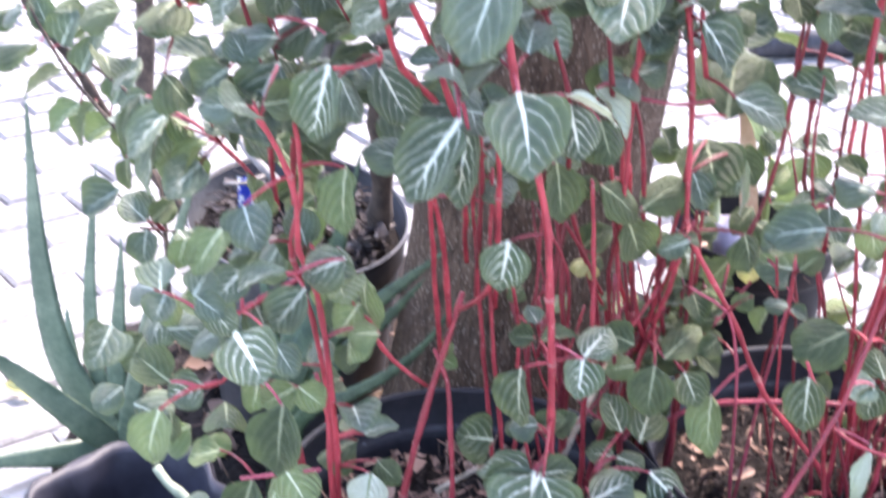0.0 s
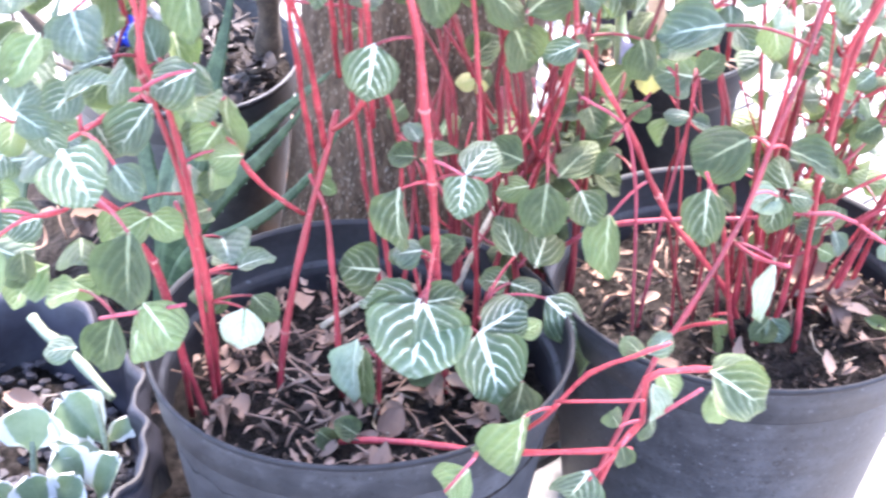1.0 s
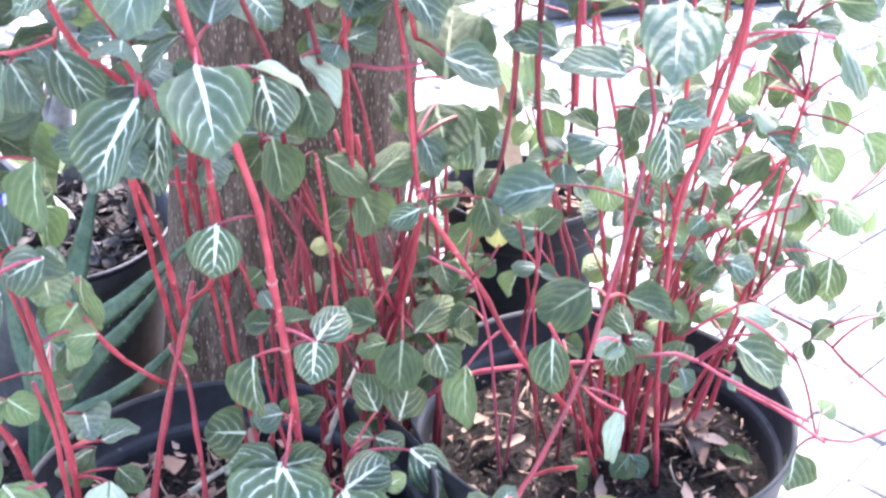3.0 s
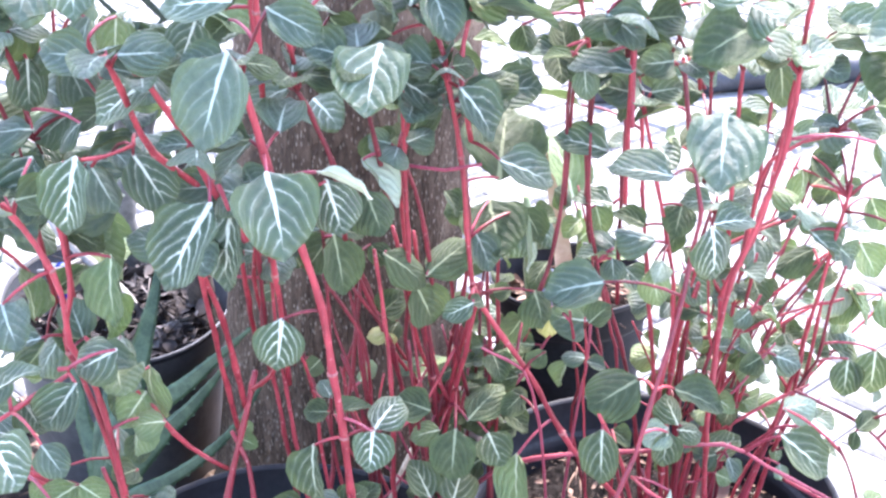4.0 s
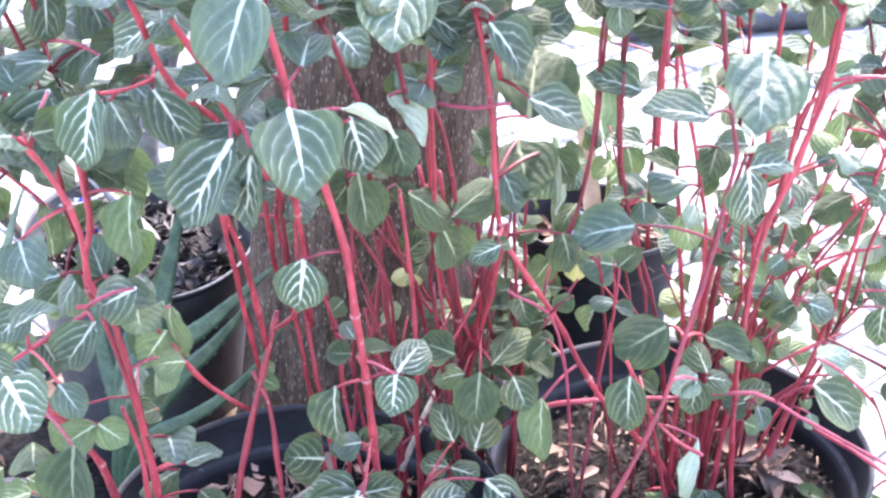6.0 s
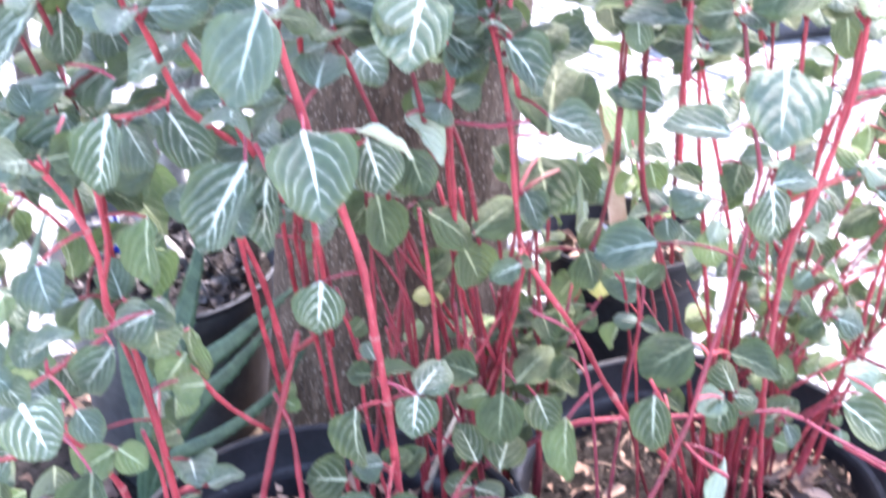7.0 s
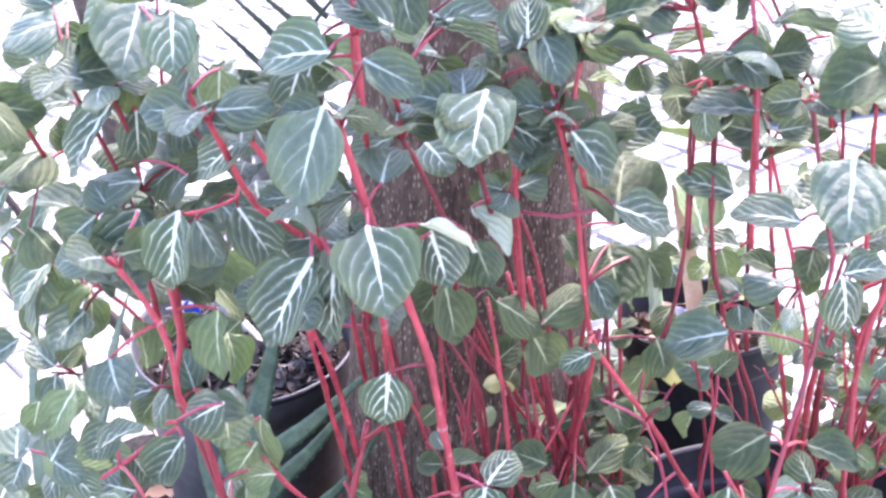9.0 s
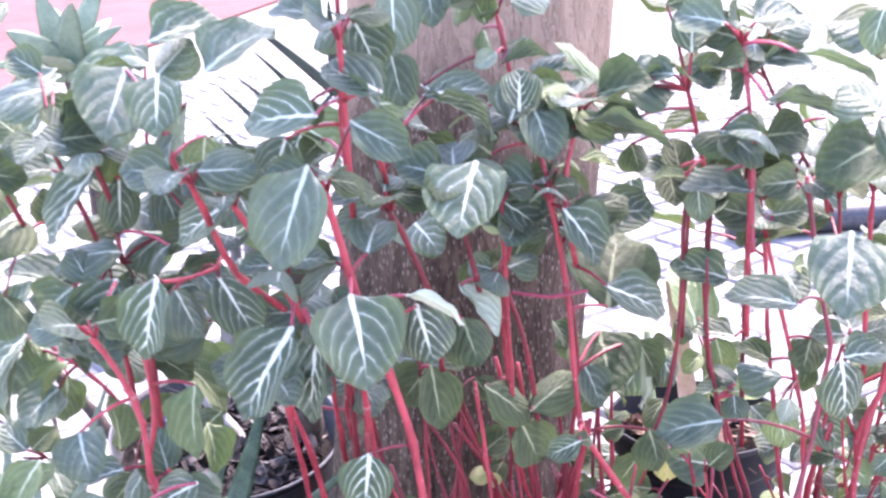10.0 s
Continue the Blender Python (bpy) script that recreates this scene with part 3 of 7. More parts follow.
P1, P2 = (0.035, 0.885), (0.372, 0.980)
nursery_pot("nursery_pot", P1, 0.170, 0.290, M_PLASTIC, "scuffed black plastic nursery pot with a stepped rim, beside another pot", front_warp)
nursery_pot("nursery_pot", P2, 0.178, 0.290, M_PLASTIC, "dusty black plastic nursery pot on pale paving stones")
soil_bed(P1, 0.156, 0.232, 3, front_warp)
soil_bed(P2, 0.162, 0.236, 5)
litter(P1, 0.150, 0.236, 420, 11, (0.005, 0.016))
litter(P1, 0.140, 0.240, 70, 13, (0.012, 0.026), "large curled dry leaves on pot soil")
litter(P2, 0.156, 0.238, 170, 12, (0.003, 0.012))
litter(P2, 0.158, 0.240, 900, 17, (0.002, 0.007), "dark crumbs and fine root bits over pot soil", M_CRUMB)
litter(P1, 0.150, 0.236, 400, 18, (0.002, 0.007), "dark crumbs and fine root bits over pot soil", M_CRUMB)
litter(P2, 0.145, 0.243, 10, 15, (0.012, 0.028), "pale dry leaf pieces on pot soil")


def dry_stalk(pts, r, label):
    line = [Vector(p) for p in pts]
    whole("dry_twig", tube(line, r, 0.6 * r, 7, 2), M_DRY, line[0], label, "twig", "dry twigs")


M_DRY = plain("dry_straw", (0.20, 0.16, 0.12), (0.46, 0.40, 0.33), 60.0, 0.8, 0.2)
dry_stalk([(0.119, 0.965, 0.274), (0.124, 0.970, 0.286), (0.139, 0.990, 0.311), (0.153, 1.010, 0.331), (0.159, 1.030, 0.346)], 0.0032, "pale dry stick leaning on a pot rim")
dry_stalk([(0.003, 0.900, 0.280), (0.018, 0.900, 0.292), (0.039, 0.910, 0.300)], 0.0030, "short pale dry twig on pot soil")
for x, y, a, s in ((0.470, 1.000, 0.3, 0.034), (0.455, 0.930, 2.0, 0.026), (0.330, 0.900, 4.2, 0.022), (0.070, 0.830, 1.2, 0.024), (-0.020, 0.900, 3.0, 0.020)):
    dry_stalk([(x + s * math.cos(a + 0.5 * i), y + s * math.sin(a + 0.5 * i), 0.242 + 0.006 * math.sin(1.1 * i)) for i in range(7)], 0.0011, "thin curled dry tendril lying on pot soil")
litter((0.461, 0.985), 0.036, 0.246, 16, 61, (0.018, 0.034), "curled brown dry leaves heaped on pot soil")
litter((0.262, 0.985), 0.034, 0.242, 8, 62, (0.010, 0.022), "curled pinkish dry leaves heaped on pot soil")
# dark ground patch added where only deep shade lies between the two pots
soil_bed((0.195, 0.800), 0.075, 0.004, 19, None, "dark soil-textured patch standing in for shade between pots")


# ---------------------------------------------------------------- the red-stemmed plants
pa = Plant("bloodleaf_plant", (P1[0], P1[1], 0.23), "bushy bloodleaf with red stems and round white-veined leaves", "potted plant", 1, "red-stemmed plants")
pb = Plant("bloodleaf_plant", (P2[0], P2[1], 0.23), "tall bloodleaf with many thin red stems and green leaves", "potted plant", 2, "red-stemmed plants")
pc = Plant("shrub", (-0.20, 1.10, 0.0), "small leafy shrub on a thin dark brown stem", "shrub", 3)
pa.stem([(0.106, 0.873, 0.225), (0.104, 0.870, 0.263), (0.096, 0.859, 0.343), (0.088, 0.842, 0.452), (0.075, 0.821, 0.573), (0.062, 0.810, 0.630), (0.047, 0.799, 0.679), (0.038, 0.788, 0.724), (0.031, 0.780, 0.757)], 0.0032, 0.0024)
pa.stem([(-0.032, 0.876, 0.225), (-0.029, 0.880, 0.261), (-0.021, 0.890, 0.312), (-0.011, 0.899, 0.360), (0.001, 0.909, 0.405), (0.009, 0.915, 0.434), (0.015, 0.920, 0.457)], 0.0029, 0.0022)
pa.stem([(0.008, 0.920, 0.436), (0.003, 0.890, 0.505), (-0.003, 0.866, 0.557), (-0.013, 0.840, 0.605)], 0.0025, 0.0018)
pa.stem([(0.001, 0.920, 0.415), (-0.005, 0.893, 0.484), (-0.009, 0.866, 0.548), (-0.012, 0.840, 0.603)], 0.0022, 0.0017)
pa.stem([(0.013, 0.920, 0.452), (0.032, 0.895, 0.479), (0.044, 0.860, 0.526)], 0.0021, 0.0015)
pa.stem([(0.020, 0.876, 0.225), (0.018, 0.880, 0.258), (0.016, 0.888, 0.300), (0.013, 0.897, 0.346), (0.008, 0.906, 0.391), (0.001, 0.910, 0.407)], 0.0024, 0.0018)
pa.stem([(-0.081, 0.873, 0.225), (-0.081, 0.870, 0.272), (-0.081, 0.864, 0.330), (-0.085, 0.854, 0.417), (-0.094, 0.843, 0.504), (-0.107, 0.837, 0.546), (-0.107, 0.831, 0.586), (-0.118, 0.825, 0.628), (-0.130, 0.820, 0.653)], 0.0026, 0.0019)
pa.stem([(-0.084, 0.881, 0.225), (-0.085, 0.880, 0.269), (-0.086, 0.877, 0.331), (-0.094, 0.873, 0.423), (-0.109, 0.868, 0.502), (-0.117, 0.866, 0.537), (-0.108, 0.864, 0.570), (-0.108, 0.862, 0.602), (-0.111, 0.860, 0.635)], 0.0023, 0.0017)
pa.stem([(-0.009, 0.910, 0.383), (-0.037, 0.898, 0.414), (-0.065, 0.881, 0.468), (-0.083, 0.869, 0.506), (-0.095, 0.860, 0.530)], 0.0020, 0.0014)
pa.stem([(-0.101, 0.852, 0.225), (-0.104, 0.840, 0.316), (-0.105, 0.832, 0.351), (-0.112, 0.821, 0.398), (-0.130, 0.807, 0.445), (-0.143, 0.800, 0.459)], 0.0024, 0.0018)
pa.stem([(0.067, 0.938, 0.225), (0.074, 0.950, 0.322), (0.079, 0.960, 0.374), (0.064, 0.971, 0.425), (0.051, 0.980, 0.464)], 0.0021, 0.0015, M_STEM_DARK)
pa.stem([(0.089, 0.980, 0.373), (0.094, 0.985, 0.404), (0.101, 0.992, 0.456), (0.107, 1.000, 0.506)], 0.0021, 0.0015, M_STEM_DARK)
pa.stem([(0.147, 1.000, 0.381), (0.132, 0.987, 0.446), (0.118, 0.978, 0.490), (0.106, 0.970, 0.525), (0.085, 0.960, 0.566)], 0.0020, 0.0014, M_STEM_DARK)
pa.stem([(0.171, 1.019, 0.225), (0.160, 1.000, 0.357), (0.144, 0.974, 0.465), (0.147, 0.961, 0.513), (0.131, 0.950, 0.550)], 0.0022, 0.0015, M_STEM_DARK)
pa.stem([(0.140, 0.968, 0.225), (0.166, 0.980, 0.358), (0.183, 0.988, 0.411), (0.194, 0.994, 0.457), (0.207, 1.000, 0.492)], 0.0027, 0.0018, M_STEM_DARK)
pa.stem([(0.166, 0.994, 0.225), (0.178, 0.980, 0.357), (0.191, 0.966, 0.435), (0.204, 0.950, 0.518)], 0.0027, 0.0018)
pa.stem([(0.173, 0.980, 0.369), (0.164, 0.965, 0.469), (0.152, 0.957, 0.516), (0.142, 0.950, 0.554)], 0.0024, 0.0017, M_STEM_DARK)
pa.stem([(0.147, 0.950, 0.519), (0.144, 0.936, 0.580), (0.141, 0.918, 0.652), (0.138, 0.900, 0.714)], 0.0021, 0.0015)
pa.stem([(0.168, 0.960, 0.503), (0.160, 0.943, 0.572), (0.150, 0.929, 0.620), (0.140, 0.920, 0.651)], 0.0020, 0.0014, M_STEM_DARK)
pa.stem([(0.130, 0.920, 0.601), (0.120, 0.893, 0.665), (0.112, 0.875, 0.705), (0.108, 0.860, 0.737)], 0.0021, 0.0014, M_STEM_DARK)
pa.stem([(0.094, 0.900, 0.593), (0.087, 0.878, 0.659), (0.077, 0.865, 0.693), (0.064, 0.850, 0.727)], 0.0022, 0.0015, M_STEM_DARK)
pa.stem([(0.045, 0.920, 0.456), (0.043, 0.890, 0.533), (0.040, 0.863, 0.598), (0.034, 0.840, 0.646)], 0.0024, 0.0018)
pa.stem([(0.029, 0.930, 0.461), (0.028, 0.908, 0.529), (0.028, 0.888, 0.586), (0.023, 0.870, 0.634)], 0.0021, 0.0015, M_STEM_DARK)
pa.stem([(0.020, 0.930, 0.493), (0.017, 0.916, 0.525), (0.015, 0.887, 0.592), (0.014, 0.860, 0.647)], 0.0022, 0.0015)
pa.stem([(0.023, 0.860, 0.613), (0.001, 0.838, 0.664), (-0.010, 0.821, 0.704), (-0.027, 0.800, 0.746)], 0.0025, 0.0018)
pa.stem([(0.002, 0.860, 0.647), (-0.032, 0.826, 0.693), (-0.042, 0.804, 0.729), (-0.048, 0.780, 0.766)], 0.0025, 0.0017)
pa.stem([(0.379, 0.964, 0.225), (0.353, 0.959, 0.279), (0.289, 0.948, 0.363), (0.248, 0.938, 0.444), (0.213, 0.930, 0.502), (0.197, 0.926, 0.535), (0.190, 0.918, 0.591), (0.184, 0.910, 0.654), (0.172, 0.900, 0.716)], 0.0025, 0.0018)
pa.stem([(0.190, 0.900, 0.670), (0.183, 0.908, 0.715), (0.185, 0.914, 0.742), (0.193, 0.920, 0.772)], 0.0021, 0.0015)
pa.stem([(0.177, 0.920, 0.694), (0.172, 0.920, 0.728), (0.162, 0.920, 0.754)], 0.0021, 0.0015)
pa.stem([(0.040, 0.850, 0.724), (0.040, 0.840, 0.766), (0.040, 0.830, 0.805), (0.040, 0.820, 0.843)], 0.0022, 0.0015)
pa.stem([(0.064, 0.880, 0.721), (0.061, 0.856, 0.752), (0.058, 0.840, 0.772)], 0.0021, 0.0014)
pa.stem([(-0.064, 0.840, 0.743), (-0.070, 0.830, 0.771), (-0.075, 0.820, 0.798)], 0.0021, 0.0015)
pa.stem([(-0.201, 0.920, 0.698), (-0.210, 0.908, 0.733), (-0.219, 0.900, 0.753)], 0.0020, 0.0014, M_STEM_DARK)
pa.stem([(-0.145, 0.920, 0.670), (-0.155, 0.910, 0.713), (-0.167, 0.900, 0.757)], 0.0020, 0.0014, M_STEM_DARK)
pa.stem([(-0.135, 0.920, 0.674), (-0.135, 0.907, 0.724), (-0.140, 0.900, 0.748)], 0.0020, 0.0014, M_STEM_DARK)
pa.stem([(0.022, 0.840, 0.620), (0.002, 0.800, 0.700)], 0.0015, 0.0013, M_STEM_PINK)
pa.stem([(-0.047, 0.830, 0.698), (-0.064, 0.819, 0.695), (-0.079, 0.810, 0.696)], 0.0014, 0.0011)
pa.stem([(-0.110, 0.920, 0.740), (-0.134, 0.920, 0.740), (-0.145, 0.920, 0.740)], 0.0014, 0.0011)
pa.stem([(0.032, 0.920, 0.553), (0.011, 0.920, 0.555), (-0.002, 0.920, 0.556)], 0.0015, 0.0011, M_STEM_PINK)
pa.stem([(-0.122, 0.930, 0.534), (-0.121, 0.923, 0.567), (-0.119, 0.915, 0.605), (-0.119, 0.910, 0.625)], 0.0025, 0.0020)
pa.stem([(-0.135, 0.930, 0.534), (-0.137, 0.920, 0.569), (-0.137, 0.910, 0.603)], 0.0022, 0.0018)
pa.stem([(-0.146, 0.930, 0.550), (-0.163, 0.930, 0.573), (-0.180, 0.930, 0.590)], 0.0018, 0.0013)
pa.stem([(0.150, 0.930, 0.782), (0.143, 0.930, 0.818), (0.137, 0.930, 0.843)], 0.0018, 0.0014)
pa.stem([(0.038, 0.860, 0.742), (0.035, 0.854, 0.785), (0.037, 0.846, 0.834), (0.038, 0.840, 0.872)], 0.0018, 0.0014)
pa.stem([(-0.002, 0.815, 0.225), (0.028, 0.800, 0.244), (0.080, 0.775, 0.264), (0.137, 0.745, 0.281), (0.182, 0.719, 0.305), (0.213, 0.700, 0.324)], 0.0024, 0.0020)
pa.stem([(0.195, 0.724, 0.225), (0.213, 0.700, 0.324), (0.224, 0.684, 0.364), (0.217, 0.667, 0.413), (0.233, 0.654, 0.430), (0.249, 0.640, 0.442)], 0.0024, 0.0018)
pa.stem([(0.148, 0.760, 0.282), (0.167, 0.739, 0.319), (0.188, 0.703, 0.388), (0.209, 0.675, 0.424), (0.220, 0.660, 0.443)], 0.0017, 0.0013)
pa.stem([(0.215, 0.700, 0.324), (0.203, 0.700, 0.306)], 0.0014, 0.0011)
pa.stem([(0.168, 0.700, 0.367), (0.207, 0.660, 0.401)], 0.0013, 0.0010)
pa.stem([(0.229, 0.680, 0.369), (0.245, 0.660, 0.405)], 0.0015, 0.0013, M_STEM_PINK)
pa.stem([(0.116, 0.700, 0.317), (0.103, 0.700, 0.296)], 0.0013, 0.0011, M_STEM_PINK)
pa.stem([(-0.087, 0.841, 0.225), (-0.088, 0.840, 0.236), (-0.099, 0.836, 0.294), (-0.109, 0.830, 0.362), (-0.119, 0.826, 0.405), (-0.147, 0.820, 0.458)], 0.0024, 0.0018)
pa.stem([(-0.082, 0.860, 0.222), (-0.085, 0.850, 0.327), (-0.087, 0.844, 0.394), (-0.093, 0.840, 0.425)], 0.0022, 0.0018)
pa.stem([(0.092, 0.890, 0.251), (0.088, 0.900, 0.302)], 0.0021, 0.0017, M_STEM_DARK)
pa.stem([(0.049, 0.840, 0.214), (0.051, 0.852, 0.281), (0.050, 0.860, 0.320)], 0.0021, 0.0017, M_STEM_DARK)
pa.stem([(0.113, 0.880, 0.204), (0.118, 0.880, 0.259), (0.136, 0.880, 0.322)], 0.0018, 0.0014, M_STEM_DARK)
pa.stem([(-0.142, 0.800, 0.470), (-0.155, 0.766, 0.473), (-0.166, 0.740, 0.485)], 0.0017, 0.0013)
pa.stem([(-0.119, 0.820, 0.409), (-0.126, 0.797, 0.455), (-0.139, 0.780, 0.477)], 0.0017, 0.0013)
pa.stem([(-0.088, 0.800, 0.374), (-0.112, 0.800, 0.369), (-0.139, 0.800, 0.364)], 0.0015, 0.0013, M_STEM_PINK)
pa.stem([(-0.114, 0.820, 0.534), (-0.106, 0.816, 0.532), (-0.158, 0.780, 0.512)], 0.0018, 0.0014)
pa.stem([(0.125, 0.989, 0.225), (0.117, 0.980, 0.358), (0.114, 0.976, 0.396), (0.108, 0.967, 0.467), (0.083, 0.960, 0.519)], 0.0020, 0.0014, M_STEM_DARK)
pa.stem([(0.165, 1.014, 0.225), (0.150, 1.000, 0.356), (0.142, 0.992, 0.403), (0.131, 0.981, 0.460), (0.106, 0.970, 0.508)], 0.0020, 0.0014, M_STEM_DARK)
pa.stem([(0.186, 0.980, 0.391), (0.175, 0.975, 0.417), (0.157, 0.960, 0.497), (0.142, 0.945, 0.575), (0.139, 0.929, 0.646), (0.146, 0.920, 0.685)], 0.0021, 0.0014)
pa.stem([(0.200, 0.980, 0.402), (0.187, 0.970, 0.464), (0.192, 0.965, 0.494), (0.195, 0.948, 0.587), (0.181, 0.930, 0.677)], 0.0020, 0.0014, M_STEM_DARK)
pa.stem([(0.028, 0.930, 0.500), (0.022, 0.912, 0.558), (0.027, 0.900, 0.596)], 0.0017, 0.0013)
pa.stem([(0.049, 0.950, 0.457), (0.044, 0.935, 0.512), (0.037, 0.920, 0.563)], 0.0017, 0.0013, M_STEM_DARK)
pa.stem([(0.143, 0.920, 0.645), (0.171, 0.907, 0.645), (0.187, 0.900, 0.650)], 0.0015, 0.0013, M_STEM_PINK)
pa.stem([(0.150, 0.990, 0.225), (0.177, 1.020, 0.342), (0.132, 1.008, 0.441), (0.110, 0.996, 0.510), (0.090, 0.984, 0.569)], 0.0019, 0.0013, M_STEM_DARK, crown=False)
pa.stem([(0.155, 0.995, 0.225), (0.092, 1.030, 0.374), (0.101, 1.018, 0.443), (0.103, 1.006, 0.505), (0.099, 0.994, 0.564)], 0.0018, 0.0013, M_STEM_DARK, crown=False)
pa.stem([(0.155, 0.985, 0.225), (0.177, 1.000, 0.364), (0.155, 0.988, 0.457), (0.147, 0.976, 0.513), (0.136, 0.964, 0.565)], 0.0021, 0.0015, crown=False)
pa.stem([(0.158, 0.985, 0.225), (0.179, 1.000, 0.367), (0.170, 0.988, 0.433), (0.159, 0.976, 0.507), (0.152, 0.964, 0.560)], 0.0022, 0.0015, crown=False)
pa.stem([(0.160, 0.980, 0.225), (0.179, 0.990, 0.367), (0.188, 0.978, 0.432), (0.202, 0.966, 0.497)], 0.0024, 0.0017, crown=False)
pa.stem([(0.158, 0.990, 0.225), (0.179, 1.010, 0.352), (0.183, 0.998, 0.416), (0.186, 0.986, 0.462), (0.201, 0.974, 0.506)], 0.0022, 0.0015, M_STEM_DARK, crown=False)
pa.stem([(0.152, 0.995, 0.225), (0.156, 1.030, 0.380), (0.140, 1.018, 0.432), (0.120, 1.006, 0.482), (0.108, 0.994, 0.521)], 0.0019, 0.0013, M_STEM_DARK, crown=False)
pa.stem([(0.100, 0.930, 0.225), (0.073, 0.930, 0.353), (0.065, 0.918, 0.451), (0.054, 0.906, 0.494)], 0.0018, 0.0013, crown=False)
pa.stem([(0.110, 0.950, 0.225), (0.080, 0.950, 0.368), (0.080, 0.938, 0.466), (0.079, 0.926, 0.535), (0.077, 0.914, 0.589)], 0.0017, 0.0012, M_STEM_DARK, crown=False)
pa.stem([(0.060, 0.930, 0.225), (0.037, 0.930, 0.418), (0.028, 0.918, 0.500), (0.028, 0.906, 0.556), (0.026, 0.894, 0.609)], 0.0021, 0.0015, crown=False)
pa.stem([(0.070, 0.930, 0.225), (0.044, 0.920, 0.434), (0.038, 0.908, 0.505), (0.036, 0.896, 0.580)], 0.0020, 0.0014, crown=False)
pb.stem([(0.390, 0.975, 0.225), (0.372, 0.970, 0.388), (0.373, 0.958, 0.463), (0.379, 0.946, 0.524), (0.388, 0.934, 0.583)], 0.0020, 0.0014, M_STEM_DARK, crown=False)
pb.stem([(0.395, 0.980, 0.225), (0.383, 0.980, 0.381), (0.381, 0.968, 0.458), (0.390, 0.956, 0.508)], 0.0021, 0.0015, crown=False)
pb.stem([(0.405, 0.985, 0.225), (0.390, 0.980, 0.381), (0.389, 0.968, 0.463), (0.392, 0.956, 0.507)], 0.0020, 0.0014, M_STEM_DARK, crown=False)
pb.stem([(0.420, 0.985, 0.225), (0.450, 0.990, 0.372), (0.443, 0.978, 0.461), (0.444, 0.966, 0.528)], 0.0019, 0.0013, M_STEM_DARK, crown=False)
pb.stem([(0.440, 0.995, 0.225), (0.451, 1.000, 0.341), (0.463, 0.988, 0.414), (0.471, 0.976, 0.467), (0.501, 0.964, 0.526)], 0.0018, 0.0013, M_STEM_DARK, crown=False)
pb.stem([(0.460, 0.990, 0.225), (0.499, 0.990, 0.387), (0.503, 0.978, 0.447), (0.502, 0.966, 0.482), (0.513, 0.954, 0.593)], 0.0022, 0.0015, crown=False)
pb.stem([(0.450, 0.990, 0.225), (0.503, 0.990, 0.381), (0.517, 0.978, 0.423), (0.517, 0.966, 0.487), (0.518, 0.954, 0.520)], 0.0018, 0.0013, M_STEM_DARK, crown=False)
pb.stem([(0.440, 1.000, 0.225), (0.438, 1.000, 0.414), (0.481, 0.988, 0.466), (0.521, 0.976, 0.484)], 0.0017, 0.0012, crown=False)
pb.stem([(0.400, 0.950, 0.225), (0.412, 0.950, 0.398), (0.409, 0.938, 0.494), (0.407, 0.926, 0.532), (0.427, 0.914, 0.597), (0.434, 0.902, 0.695), (0.436, 0.890, 0.775)], 0.0024, 0.0017, crown=False)
pb.stem([(0.330, 0.960, 0.225), (0.333, 0.970, 0.407), (0.317, 0.958, 0.488), (0.295, 0.946, 0.578), (0.288, 0.934, 0.651)], 0.0016, 0.0011, M_STEM_DARK, crown=False)
pb.stem([(0.330, 0.985, 0.225), (0.299, 1.000, 0.349), (0.301, 0.988, 0.398), (0.289, 0.976, 0.474)], 0.0016, 0.0011, M_STEM_DARK, crown=False)
pb.stem([(0.312, 0.960, 0.235), (0.303, 0.970, 0.398), (0.300, 0.958, 0.441), (0.295, 0.946, 0.484)], 0.0012, 0.0008, crown=False)
pa.leaf((0.019, 0.837, 0.805), (0.002, 0.000, -0.019), 10, "d", 0.75)
pa.leaf((0.017, 0.907, 0.764), (-0.019, 0.000, -0.014), 0, "d")
pa.leaf((-0.145, 0.870, 0.675), (-0.008, 0.000, 0.025), 0, "g", 1.07)
pa.leaf((-0.162, 0.890, 0.666), (-0.030, 0.000, -0.021), 0, "g")
pa.leaf((-0.129, 0.863, 0.678), (-0.033, 0.000, -0.026), 12, "b", 0.73)
pa.leaf((-0.161, 0.993, 0.763), (-0.013, -0.008, -0.010), 0, "d", 1.10)
pa.leaf((-0.258, 1.002, 0.716), (0.006, 0.000, -0.038), 0, "g")
pa.leaf((-0.228, 0.890, 0.691), (0.028, 0.000, 0.013), -17, "g", 0.62)
pa.leaf((-0.194, 0.959, 0.691), (-0.007, 0.000, 0.029), -6, "d", 0.81)
pa.leaf((-0.265, 1.109, 0.725), (-0.022, 0.000, 0.022), 0, "d")
pa.leaf((0.159, 0.940, 0.540), (0.030, 0.000, 0.033), -7, "d", 0.78)
pa.leaf((0.191, 0.896, 0.536), (0.013, 0.006, 0.001), 0, "d", 1.10)
pa.leaf((0.151, 0.950, 0.529), (0.020, 0.000, -0.042), 0, "d")
pa.leaf((0.113, 0.950, 0.630), (0.026, 0.000, 0.038), -5, "d", 0.70)
pa.leaf((0.144, 0.930, 0.660), (0.019, 0.000, 0.037), 1, "d", 0.78)
pa.leaf((0.128, 0.920, 0.722), (0.021, 0.000, -0.028), 0, "d")
pa.leaf((0.086, 0.920, 0.762), (0.025, 0.000, -0.025), -11, "d", 0.84)
pa.leaf((0.179, 0.930, 0.734), (-0.024, 0.000, -0.015), 0, "d")
pa.leaf((0.123, 1.000, 0.475), (0.021, -0.000, 0.022), 0, "d")
